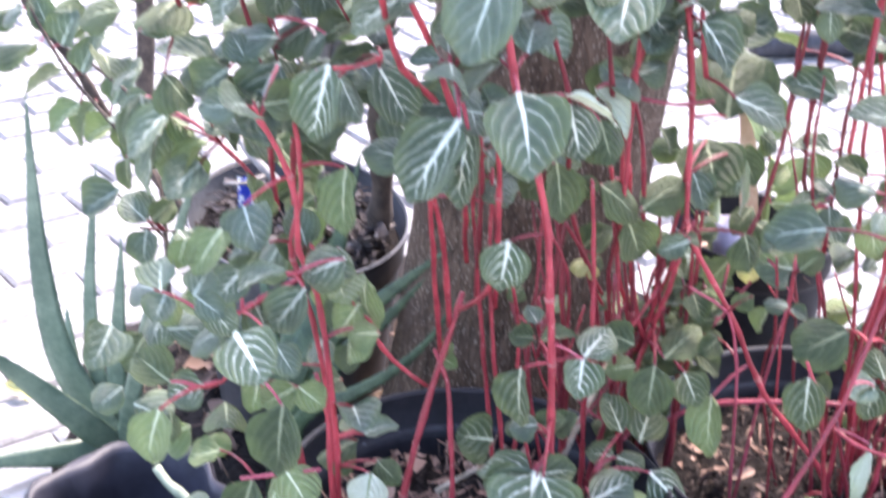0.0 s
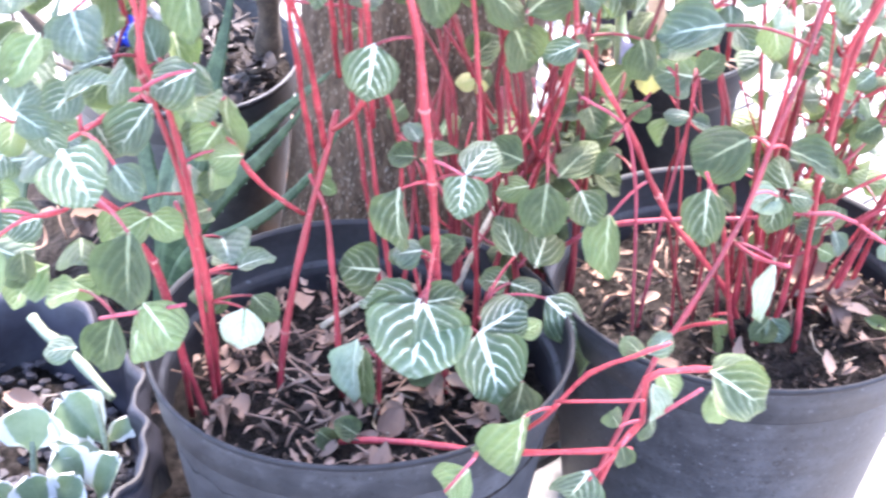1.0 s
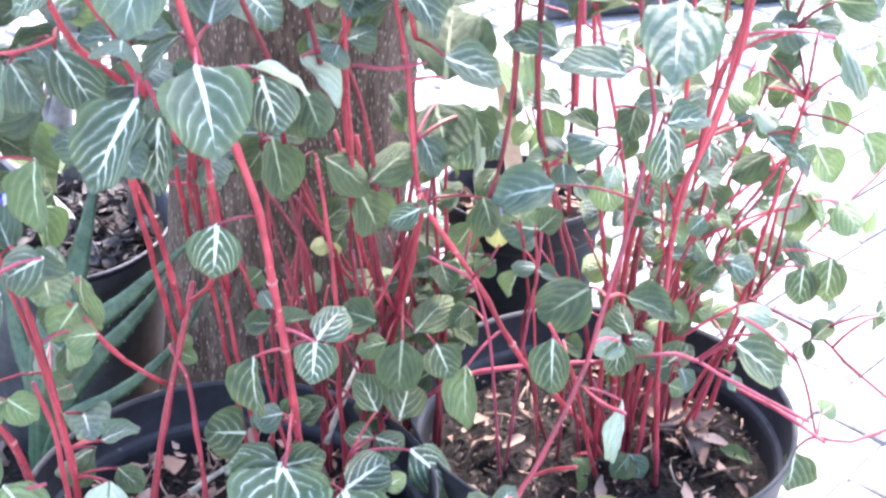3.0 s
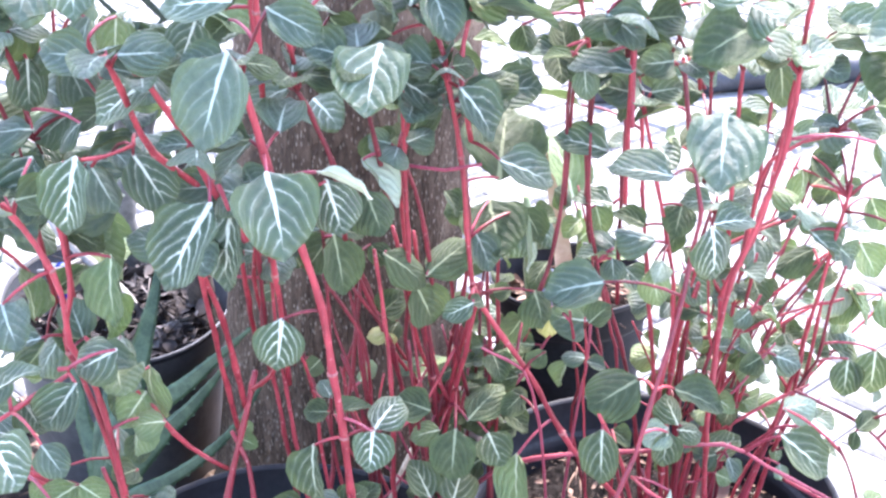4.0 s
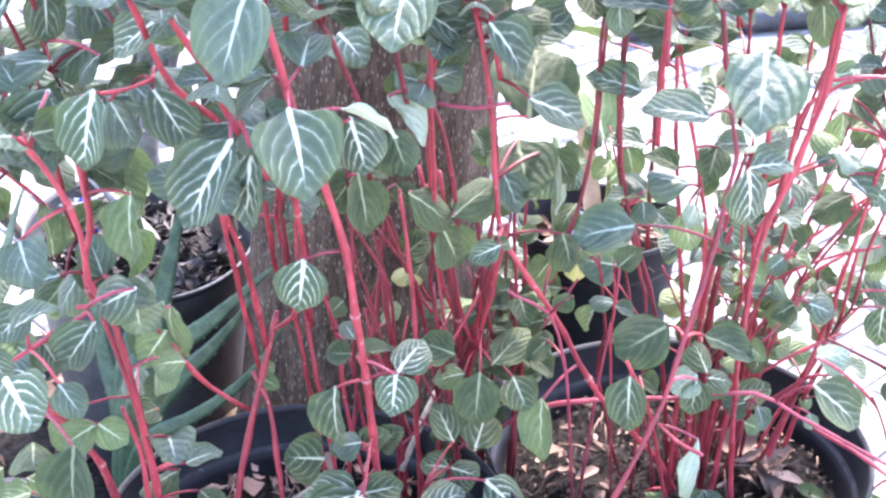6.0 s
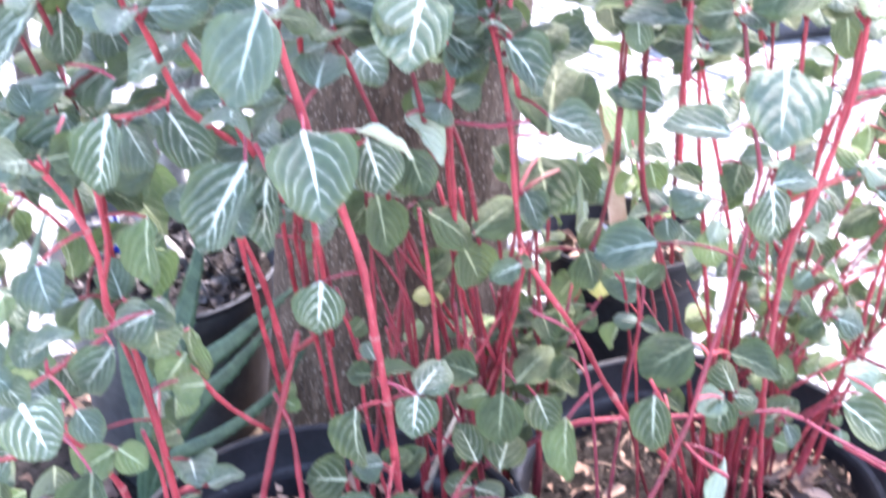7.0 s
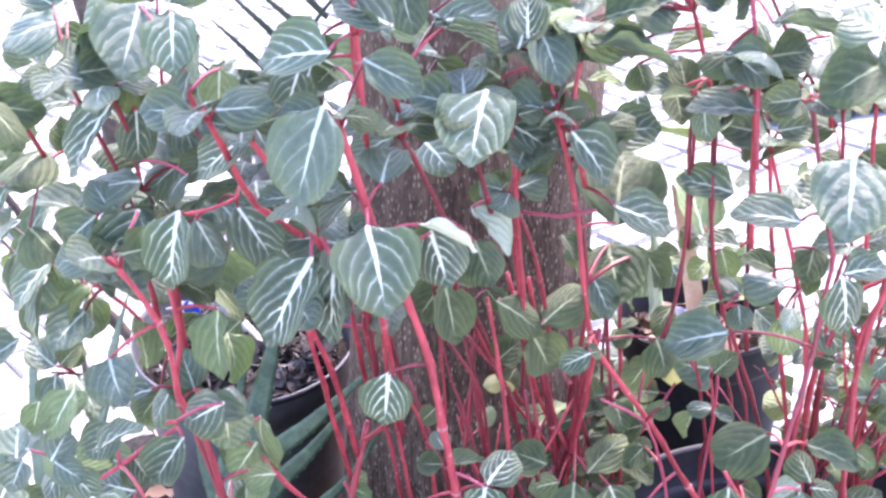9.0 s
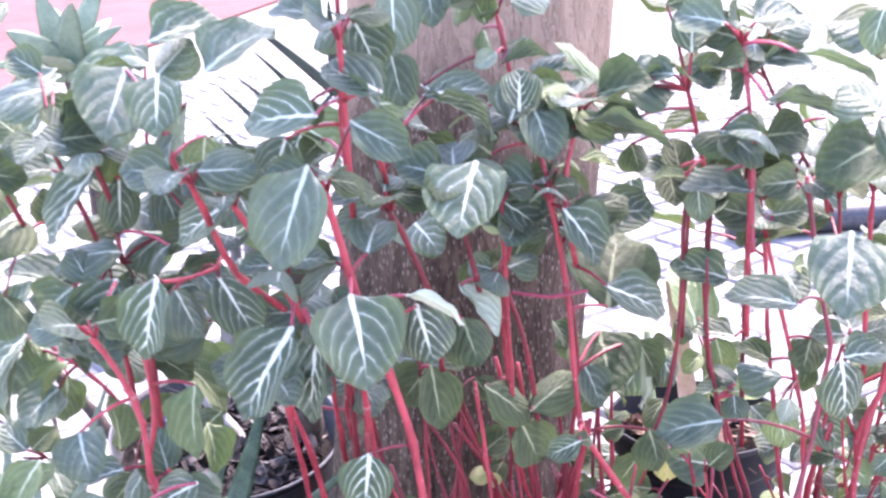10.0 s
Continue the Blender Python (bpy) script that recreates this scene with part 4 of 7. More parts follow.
pa.leaf((0.059, 0.930, 0.556), (-0.012, 0.000, 0.032), 0, "d")
pa.leaf((-0.133, 0.800, 0.524), (0.004, 0.000, -0.041), -3, "b", 0.76)
pa.leaf((-0.140, 0.950, 0.534), (0.025, -0.000, 0.021), 12, "d", 0.67)
pa.leaf((0.096, 0.880, 0.360), (0.016, 0.000, 0.021), 0, "d")
pa.leaf((0.084, 0.860, 0.382), (-0.025, -0.000, -0.002), 0, "g")
pa.leaf((-0.137, 0.800, 0.490), (-0.028, 0.000, 0.009), 0, "b")
pa.leaf((-0.136, 0.800, 0.521), (0.011, 0.000, -0.025), 0, "b")
pa.leaf((0.082, 0.823, 0.363), (-0.036, 0.000, -0.045), 0, "b", form=0)
pa.leaf((0.083, 0.793, 0.380), (0.023, 0.000, -0.056), 5, "b", 0.83, form=0)
pa.leaf((0.149, 0.715, 0.343), (0.001, 0.000, -0.065), -24, "l", 0.62)
pa.leaf((0.197, 0.700, 0.306), (-0.016, 0.000, -0.041), 0, "b")
pa.leaf((0.208, 0.680, 0.362), (-0.007, 0.000, 0.013), 0, "d")
pa.leaf((0.211, 0.680, 0.346), (0.007, 0.000, -0.023), 3, "d", 0.66)
pa.leaf((0.224, 0.670, 0.377), (0.010, 0.000, -0.018), 0, "d")
pa.leaf((0.113, 0.700, 0.308), (-0.022, 0.000, -0.031), 0, "l")
pa.leaf((0.119, 0.708, 0.315), (-0.004, 0.004, 0.002), 0, "d", 1.10)
pa.leaf((0.002, 0.800, 0.256), (0.018, 0.000, -0.019), 13, "d", 0.83)
pa.leaf((0.035, 0.800, 0.249), (-0.016, 0.000, 0.015), 0, "d", 1.07)
pa.leaf((0.084, 0.870, 0.369), (0.018, 0.000, 0.017), 0, "d")
pa.leaf((0.072, 0.867, 0.371), (-0.014, 0.006, 0.005), 0, "d", 1.10)
pa.leaf((0.130, 0.920, 0.837), (-0.009, 0.000, 0.023), 8, "l", 0.82)
pa.leaf((0.122, 0.920, 0.842), (0.016, 0.000, 0.010), -13, "l", 0.75)
pa.leaf((-0.187, 0.950, 0.806), (-0.024, 0.000, 0.018), 0, "g")
pa.leaf((0.129, 0.980, 0.469), (-0.019, 0.000, -0.005), -1, "y", 0.79)
pa.leaf((0.128, 0.980, 0.468), (0.007, -0.000, -0.015), 9, "y", 0.81)
pa.leaf((-0.198, 1.030, 0.791), (-0.049, -0.010, -0.019), 26, "b", 0.80, form=3)
pa.leaf((-0.101, 0.860, 0.824), (-0.005, -0.048, -0.030), 0, "g", 1.06, form=3)
pa.leaf((-0.070, 0.815, 0.827), (0.001, -0.031, -0.028), 0, "b")
pa.leaf((-0.057, 0.815, 0.818), (-0.006, -0.012, -0.028), 42, "p", 0.80)
pa.leaf((-0.219, 1.070, 0.767), (-0.033, -0.012, -0.026), 13, "b", 0.80)
pa.leaf((-0.206, 1.080, 0.715), (-0.040, 0.007, 0.019), 13, "d", 0.80)
pa.leaf((-0.223, 1.100, 0.686), (-0.066, 0.003, 0.011), 45, "g", 0.80, form=6)
pa.leaf((-0.134, 0.880, 0.754), (-0.040, -0.020, -0.044), 33, "s", 0.80, form=0)
pa.leaf((-0.107, 0.930, 0.752), (-0.040, -0.009, -0.017), 41, "b", 0.80)
pa.leaf((-0.128, 0.910, 0.738), (0.002, -0.015, -0.035), -13, "b", 0.80)
pa.leaf((-0.063, 0.816, 0.792), (-0.013, -0.013, -0.030), 43, "g", 0.80)
pa.leaf((-0.104, 0.930, 0.728), (0.013, -0.013, -0.031), 0, "g", 0.96)
pa.leaf((-0.025, 0.813, 0.752), (-0.044, -0.012, -0.025), 18, "s", 0.80, form=0)
pa.leaf((0.028, 0.735, 0.788), (-0.022, -0.024, -0.053), 0, "g", 0.81, form=0)
pa.leaf((0.028, 0.790, 0.804), (-0.044, -0.004, 0.005), 0, "b", form=6)
pa.leaf((-0.001, 0.930, 0.762), (-0.020, -0.016, -0.036), 0, "b", 0.83)
pa.leaf((-0.055, 0.863, 0.779), (-0.002, -0.012, -0.029), 0, "l", 0.90)
pa.leaf((0.065, 0.816, 0.812), (-0.037, 0.008, 0.021), 0, "b", 0.88, form=0)
pa.leaf((0.049, 0.765, 0.806), (0.036, -0.007, -0.018), 0, "g", 0.79, form=3)
pa.leaf((0.084, 0.905, 0.800), (0.055, -0.008, -0.023), -40, "b", 0.80, form=0)
pa.leaf((0.144, 0.890, 0.775), (0.013, 0.016, 0.036), 0, "b", 0.94)
pa.leaf((0.160, 0.890, 0.791), (0.020, 0.008, 0.017), -25, "l", 0.80)
pa.leaf((0.160, 0.890, 0.785), (0.012, -0.027, -0.022), 0, "g", 1.03)
pa.leaf((0.121, 0.845, 0.761), (-0.014, -0.049, -0.028), 0, "b", 1.06, form=3)
pa.leaf((0.133, 0.910, 0.749), (-0.025, 0.017, 0.016), 0, "d")
pa.leaf((0.061, 0.860, 0.728), (0.037, 0.004, 0.007), -42, "b", 0.80)
pa.leaf((0.059, 0.860, 0.727), (-0.036, -0.006, -0.011), 21, "g", 0.80)
pa.leaf((0.051, 0.812, 0.710), (0.006, 0.027, 0.024), 0, "g")
pa.leaf((0.034, 0.803, 0.709), (-0.034, 0.000, 0.003), 15, "d", 0.80)
pa.leaf((0.038, 0.815, 0.709), (-0.035, -0.012, -0.026), 47, "g", 0.80, form=0)
pa.leaf((0.044, 0.769, 0.700), (0.013, -0.039, -0.038), 0, "b", 1.05, form=6)
pa.leaf((0.074, 0.783, 0.694), (0.041, -0.004, -0.013), -59, "w", 0.80, form=0)
pa.leaf((0.081, 0.810, 0.678), (0.011, -0.015, -0.037), 0, "s", 0.87)
pa.leaf((0.109, 0.860, 0.649), (0.013, -0.013, -0.032), 0, "d", 0.93)
pa.leaf((0.107, 0.894, 0.661), (0.034, -0.012, -0.030), -36, "w", 0.80, form=3)
pa.leaf((0.179, 0.888, 0.716), (0.033, -0.012, -0.031), 0, "b", 0.92, form=6)
pa.leaf((0.199, 0.930, 0.700), (0.030, 0.008, 0.016), 0, "d", 0.87)
pa.leaf((0.214, 0.921, 0.629), (0.013, 0.042, 0.057), 0, "d", form=6)
pa.leaf((0.208, 0.881, 0.662), (0.045, -0.005, -0.015), 0, "b", 0.85, form=0)
pa.leaf((0.216, 0.992, 0.586), (0.006, -0.045, -0.031), 0, "d", 1.10, form=0)
pa.leaf((0.245, 0.991, 0.578), (0.019, -0.012, -0.028), 0, "d", 0.85)
pa.leaf((0.243, 0.985, 0.580), (0.013, -0.022, -0.051), -67, "p", 0.80, form=0)
pa.leaf((0.201, 0.960, 0.571), (0.016, -0.013, -0.032), 0, "g", 0.86)
pa.leaf((0.009, 0.769, 0.680), (-0.039, -0.023, -0.049), 14, "s", 0.80, form=3)
pa.leaf((0.016, 0.831, 0.654), (-0.013, -0.025, -0.057), 42, "s", 0.80, form=0)
pa.leaf((-0.080, 0.805, 0.701), (-0.014, -0.021, -0.048), 0, "s", 0.80, form=3)
pa.leaf((-0.120, 0.854, 0.684), (-0.025, -0.021, -0.047), 0, "b", 0.90, form=3)
pa.leaf((-0.178, 0.915, 0.659), (-0.044, 0.007, 0.019), 31, "g", 0.80, form=3)
pa.leaf((-0.221, 0.950, 0.609), (-0.040, -0.016, -0.034), 27, "b", 0.80, form=0)
pa.leaf((-0.190, 0.941, 0.588), (-0.036, -0.016, -0.034), 49, "l", 0.80, form=6)
pa.leaf((-0.221, 1.020, 0.544), (0.005, -0.016, -0.036), -45, "l", 0.80)
pa.leaf((-0.232, 0.960, 0.593), (-0.019, -0.024, -0.054), 54, "b", 0.80, form=0)
pa.leaf((-0.224, 0.950, 0.605), (0.024, -0.005, -0.014), -28, "l", 0.80)
pa.leaf((-0.050, 0.839, 0.690), (0.026, -0.016, -0.038), 0, "b", 0.80, form=0)
pa.leaf((-0.051, 0.880, 0.688), (-0.038, -0.003, -0.005), 51, "d", 0.80)
pa.leaf((-0.089, 0.880, 0.699), (-0.023, -0.006, -0.013), 19, "b", 0.80)
pa.leaf((0.252, 0.961, 0.514), (0.012, -0.017, -0.026), 0, "d", 1.03)
pa.leaf((0.247, 0.970, 0.487), (-0.018, -0.011, -0.024), 0, "d", 0.91)
pa.leaf((0.124, 0.935, 0.565), (0.041, -0.008, -0.022), 0, "d", 0.79)
pa.leaf((0.085, 0.909, 0.594), (0.011, -0.019, -0.045), -13, "d", 0.80, form=3)
pa.leaf((0.084, 0.925, 0.587), (-0.024, -0.012, -0.027), 0, "d", 0.97)
pa.leaf((0.194, 0.896, 0.537), (-0.026, -0.005, -0.010), 0, "b", 0.84)
pa.leaf((0.047, 0.812, 0.573), (-0.005, -0.016, -0.036), 0, "s", 0.98)
pa.leaf((-0.157, 0.740, 0.587), (0.014, 0.007, 0.016), 0, "l", 0.91)
pa.leaf((-0.130, 0.854, 0.542), (-0.035, -0.003, -0.004), 24, "b", 0.80)
pa.leaf((-0.125, 0.900, 0.521), (-0.028, -0.013, -0.028), 14, "g", 0.80)
pa.leaf((-0.070, 0.818, 0.550), (-0.034, -0.007, -0.013), 0, "b")
pa.leaf((-0.097, 0.800, 0.534), (-0.026, -0.014, -0.031), 0, "b", 0.81)
pa.leaf((-0.182, 0.720, 0.571), (-0.005, 0.021, 0.017), 0, "g", 1.12)
pa.leaf((-0.161, 0.720, 0.568), (0.009, 0.015, 0.015), 0, "g", 1.12)
pa.leaf((-0.179, 0.720, 0.569), (-0.005, -0.017, -0.011), 0, "g", 1.23)
pa.leaf((-0.159, 0.720, 0.568), (0.019, -0.010, -0.009), 0, "g")
pa.leaf((-0.132, 0.720, 0.573), (0.024, 0.010, 0.021), -49, "b", 0.80)
pa.leaf((-0.060, 0.885, 0.499), (-0.007, -0.017, -0.040), 42, "l", 0.80)
pa.leaf((-0.046, 0.849, 0.469), (-0.023, -0.006, 0.005), 0, "l", 1.14)
pa.leaf((-0.067, 0.855, 0.471), (-0.006, -0.015, -0.027), 48, "l", 0.80)
pa.leaf((-0.001, 0.925, 0.408), (0.014, 0.005, 0.006), 0, "l", 1.04)
pa.leaf((0.001, 0.925, 0.403), (0.014, -0.009, -0.002), 0, "l")
pa.leaf((0.065, 0.842, 0.448), (-0.008, -0.023, -0.041), 47, "o", 0.80, form=6)
pa.leaf((0.080, 0.893, 0.457), (-0.009, 0.012, 0.012), 0, "g")
pa.leaf((0.078, 0.885, 0.449), (-0.023, 0.003, 0.001), 0, "d", 0.94)
pa.leaf((0.080, 0.875, 0.452), (0.030, 0.004, 0.011), -48, "d", 0.80)
pa.leaf((0.111, 0.835, 0.462), (0.018, 0.012, 0.024), 0, "s", 0.97)
pa.leaf((0.110, 0.830, 0.465), (-0.003, -0.027, -0.019), 0, "s", 1.07)
pa.leaf((0.159, 0.887, 0.445), (-0.029, 0.008, 0.009), 0, "d")
pa.leaf((0.195, 0.944, 0.397), (0.030, 0.016, 0.032), -16, "d", 0.80)
pa.leaf((0.172, 0.938, 0.394), (-0.029, -0.000, -0.005), 0, "l", 0.90)
pa.leaf((0.182, 0.910, 0.413), (-0.007, -0.022, -0.040), 0, "d", 0.91)
pa.leaf((0.212, 0.933, 0.393), (0.010, -0.027, -0.017), 0, "o", 1.07)
pa.leaf((0.237, 0.924, 0.376), (-0.008, -0.027, -0.048), 53, "l", 0.80, form=0)
pa.leaf((0.161, 0.910, 0.342), (-0.014, 0.019, 0.031), 0, "o", 0.82)
pa.leaf((0.181, 0.932, 0.317), (0.014, 0.027, 0.028), 0, "o", 1.03)
pa.leaf((0.158, 0.913, 0.315), (-0.026, -0.000, 0.005), 0, "o")
pa.leaf((0.158, 0.913, 0.315), (0.025, -0.013, 0.000), 0, "o", 1.04)
pa.leaf((0.187, 0.905, 0.307), (0.039, -0.019, -0.026), 0, "s", 0.94)
pa.leaf((0.081, 0.820, 0.362), (-0.006, -0.063, -0.016), 0, "s", 1.25, form=0)
pa.leaf((0.080, 0.835, 0.350), (-0.045, 0.008, 0.007), 25, "s", 0.80)
pa.leaf((0.081, 0.835, 0.350), (0.035, 0.001, 0.008), 0, "o", 0.92)
pa.leaf((0.128, 0.840, 0.320), (0.019, -0.040, -0.036), 0, "s", 1.06, form=6)
pa.leaf((0.130, 0.850, 0.312), (0.036, 0.009, 0.022), 0, "s", 0.90)
pa.leaf((0.051, 0.923, 0.321), (-0.031, -0.019, 0.016), 0, "o", 1.19)
pa.leaf((-0.052, 0.847, 0.338), (-0.004, -0.017, -0.031), 0, "w")
pa.leaf((-0.065, 0.888, 0.349), (-0.013, 0.024, 0.010), 0, "o", 1.05)
pa.leaf((-0.062, 0.888, 0.346), (0.027, 0.005, 0.014), -21, "g", 0.80)
pa.leaf((-0.065, 0.885, 0.343), (-0.038, -0.006, -0.017), 32, "d", 0.80)
pa.leaf((-0.117, 0.796, 0.379), (0.025, -0.019, -0.029), 0, "l", 0.88)
pa.leaf((-0.119, 0.800, 0.373), (-0.011, -0.021, -0.038), 35, "l", 0.80)
pa.leaf((-0.106, 0.734, 0.478), (-0.007, -0.026, -0.046), 17, "d", 0.80, form=6)
pa.leaf((-0.104, 0.793, 0.454), (-0.028, -0.007, -0.016), 0, "l", 0.89)
pa.leaf((-0.104, 0.793, 0.454), (0.022, -0.009, -0.012), 0, "l")
pa.leaf((-0.143, 0.811, 0.355), (-0.013, -0.021, -0.039), 0, "d", 0.80)
pa.leaf((0.034, 0.857, 0.300), (-0.012, -0.025, -0.046), 46, "p", 0.80, form=3)
pa.leaf((0.038, 0.862, 0.290), (-0.003, -0.026, -0.046), 48, "l", 0.80, form=0)
pa.leaf((0.207, 0.900, 0.270), (0.018, -0.019, -0.030), -44, "d", 0.80)
pa.leaf((0.165, 0.840, 0.271), (-0.009, -0.028, -0.019), 0, "d", 1.13)
pa.leaf((0.161, 0.860, 0.301), (0.019, 0.004, 0.011), 0, "l", 0.98)
pa.leaf((0.092, 0.860, 0.278), (-0.017, -0.010, -0.021), 0, "d", 0.96)
pa.leaf((-0.049, 0.870, 0.333), (0.017, -0.019, -0.004), 0, "d", 1.04)
pa.leaf((0.105, 1.050, 0.378), (0.007, 0.011, 0.021), -33, "l", 0.80)
pa.leaf((0.160, 1.060, 0.373), (0.023, 0.012, 0.024), -32, "l", 0.80)
pa.leaf((-0.130, 0.694, 0.558), (0.022, -0.035, -0.013), 0, "s", form=0)
pa.leaf((-0.140, 0.789, 0.553), (-0.018, -0.017, -0.016), 0, "b", 1.04)
pa.leaf((-0.143, 0.735, 0.611), (-0.020, -0.016, -0.026), 13, "l", 0.80)
pa.leaf((-0.166, 0.761, 0.473), (-0.025, -0.012, -0.003), 0, "s", 1.14)
pa.leaf((-0.142, 0.730, 0.539), (-0.031, -0.005, -0.010), 14, "g", 0.80)
pa.leaf((-0.112, 0.740, 0.523), (0.016, -0.013, -0.019), 0, "g", 0.89)
pa.leaf((-0.072, 0.844, 0.612), (-0.006, -0.025, -0.046), 33, "l", 0.80, form=3)
pa.leaf((-0.167, 0.735, 0.603), (-0.004, -0.013, -0.016), 0, "l")
pa.leaf((-0.140, 0.800, 0.598), (0.011, -0.034, -0.012), 0, "g", 1.11)
pa.leaf((-0.182, 0.730, 0.494), (-0.028, 0.010, 0.018), 0, "d", 0.91)
pa.leaf((-0.191, 0.729, 0.474), (-0.010, -0.019, -0.034), 0, "l", 0.92)
pa.leaf((-0.206, 0.800, 0.527), (-0.026, 0.015, 0.001), 0, "g", 0.96)
pa.leaf((-0.152, 0.720, 0.563), (0.017, -0.012, -0.016), 0, "b")
pa.leaf((-0.070, 0.950, 0.804), (0.041, 0.015, 0.040), 0, "g", 0.82, form=6)
pa.leaf((-0.121, 1.000, 0.819), (0.052, 0.011, 0.026), 0, "b", 0.78, form=6)
pa.leaf((-0.117, 1.000, 0.794), (0.026, 0.010, 0.028), 0, "g", 0.89)
pa.leaf((-0.104, 0.930, 0.814), (-0.074, -0.006, -0.011), 45, "b", 0.80, form=6)
pa.leaf((-0.111, 0.900, 0.815), (-0.011, -0.029, -0.041), 0, "g", form=6)
pa.leaf((-0.089, 0.890, 0.814), (0.000, -0.012, -0.035), 0, "b", 0.83)
pa.leaf((-0.191, 1.000, 0.801), (-0.050, -0.011, -0.029), 29, "b", 0.80, form=0)
pa.leaf((-0.209, 1.000, 0.782), (0.027, -0.008, -0.026), 0, "s", 0.82)
pa.leaf((-0.073, 0.900, 0.795), (-0.010, -0.018, -0.053), 62, "p", 0.80, form=0)
pa.leaf((-0.230, 1.020, 0.848), (-0.024, -0.019, -0.013), 0, "b", 1.13)
pa.leaf((-0.116, 0.980, 0.803), (-0.036, 0.006, 0.022), 45, "g", 0.80)
pa.leaf((0.046, 0.860, 0.850), (0.016, -0.010, -0.031), 0, "b")
pa.leaf((0.068, 0.880, 0.870), (0.006, -0.015, -0.044), -30, "g", 0.80, form=0)
pa.leaf((0.066, 0.890, 0.827), (0.008, -0.012, -0.037), 0, "g", 0.83)
pa.leaf((0.038, 0.830, 0.828), (0.028, -0.007, -0.024), -26, "b", 0.80)
pa.leaf((0.042, 0.860, 0.850), (-0.025, -0.005, -0.011), 0, "g", 0.80)
pa.leaf((0.090, 0.920, 0.872), (0.004, -0.024, -0.026), 0, "g")
pa.leaf((0.122, 0.940, 0.858), (-0.019, -0.006, -0.016), 12, "l", 0.80)
pa.leaf((0.128, 0.950, 0.831), (0.008, -0.006, -0.017), -41, "l", 0.80)
pa.leaf((0.086, 0.900, 0.793), (0.049, 0.005, 0.010), -25, "b", 0.80, form=0)
pa.leaf((0.092, 0.880, 0.795), (0.048, -0.002, -0.010), -51, "s", 0.80, form=6)
pa.leaf((0.150, 0.875, 0.786), (0.001, 0.010, 0.029), 0, "s", 0.92)
pa.leaf((0.139, 0.920, 0.810), (0.035, 0.005, 0.011), -44, "g", 0.80)
pa.leaf((0.137, 0.900, 0.821), (-0.016, -0.003, -0.008), 0, "p", 0.79)
pa.leaf((-0.077, 0.830, 0.685), (0.019, -0.012, -0.030), -15, "g", 0.80)
pa.leaf((-0.146, 0.900, 0.531), (-0.002, 0.018, 0.041), 59, "l", 0.80)
pa.leaf((-0.106, 0.880, 0.525), (-0.011, 0.013, 0.032), 0, "g", 0.84)
pa.leaf((-0.052, 0.970, 0.718), (-0.014, 0.010, 0.030), 0, "d", 0.79)
pa.leaf((-0.074, 0.980, 0.711), (-0.012, 0.010, 0.030), 20, "d", 0.80)
pa.leaf((-0.003, 0.870, 0.774), (-0.012, -0.011, -0.030), 0, "b")
pa.leaf((-0.061, 0.970, 0.719), (0.020, 0.010, 0.028), -30, "g", 0.80)
pb.stem([(0.415, 0.926, 0.225), (0.413, 0.924, 0.253), (0.397, 0.908, 0.402), (0.396, 0.892, 0.532), (0.405, 0.885, 0.578), (0.414, 0.878, 0.622), (0.423, 0.869, 0.676), (0.421, 0.860, 0.728)], 0.0024, 0.0018)
pb.stem([(0.219, 0.778, 0.225), (0.261, 0.800, 0.333), (0.272, 0.806, 0.349), (0.308, 0.827, 0.412), (0.321, 0.837, 0.446), (0.337, 0.853, 0.496), (0.354, 0.869, 0.549), (0.364, 0.883, 0.594), (0.368, 0.889, 0.613), (0.363, 0.898, 0.641), (0.355, 0.920, 0.711)], 0.0021, 0.0016, M_STEM_DARK)
pb.stem([(0.366, 0.960, 0.213), (0.364, 0.958, 0.341), (0.367, 0.956, 0.406), (0.373, 0.954, 0.500), (0.354, 0.952, 0.592), (0.333, 0.950, 0.676)], 0.0022, 0.0015)
pb.stem([(0.385, 0.970, 0.204), (0.379, 0.967, 0.335), (0.378, 0.964, 0.407), (0.386, 0.961, 0.501), (0.395, 0.960, 0.543)], 0.0022, 0.0015)
pb.stem([(0.396, 0.977, 0.225), (0.393, 0.974, 0.329), (0.390, 0.970, 0.403), (0.391, 0.965, 0.505), (0.403, 0.960, 0.578)], 0.0022, 0.0015, M_STEM_DARK)
pb.stem([(0.376, 0.980, 0.209), (0.372, 0.984, 0.311), (0.371, 0.987, 0.399), (0.356, 0.992, 0.519), (0.345, 0.998, 0.641), (0.340, 1.000, 0.687)], 0.0021, 0.0015)
pb.stem([(0.377, 1.004, 0.225), (0.360, 1.000, 0.350), (0.344, 0.996, 0.423), (0.322, 0.993, 0.493), (0.304, 0.989, 0.552), (0.297, 0.985, 0.623), (0.296, 0.980, 0.698)], 0.0022, 0.0014, M_STEM_DARK)
pb.stem([(0.235, 0.980, 0.458), (0.262, 0.980, 0.506), (0.276, 0.980, 0.577), (0.278, 0.980, 0.667), (0.279, 0.980, 0.698)], 0.0020, 0.0013, M_STEM_DARK)
pb.stem([(0.335, 1.000, 0.478), (0.331, 0.994, 0.544), (0.327, 0.983, 0.665), (0.323, 0.980, 0.698)], 0.0020, 0.0013, M_STEM_DARK)
pb.stem([(0.404, 1.000, 0.225), (0.415, 1.000, 0.323), (0.435, 1.000, 0.424), (0.464, 1.000, 0.468), (0.519, 1.000, 0.518)], 0.0021, 0.0014)
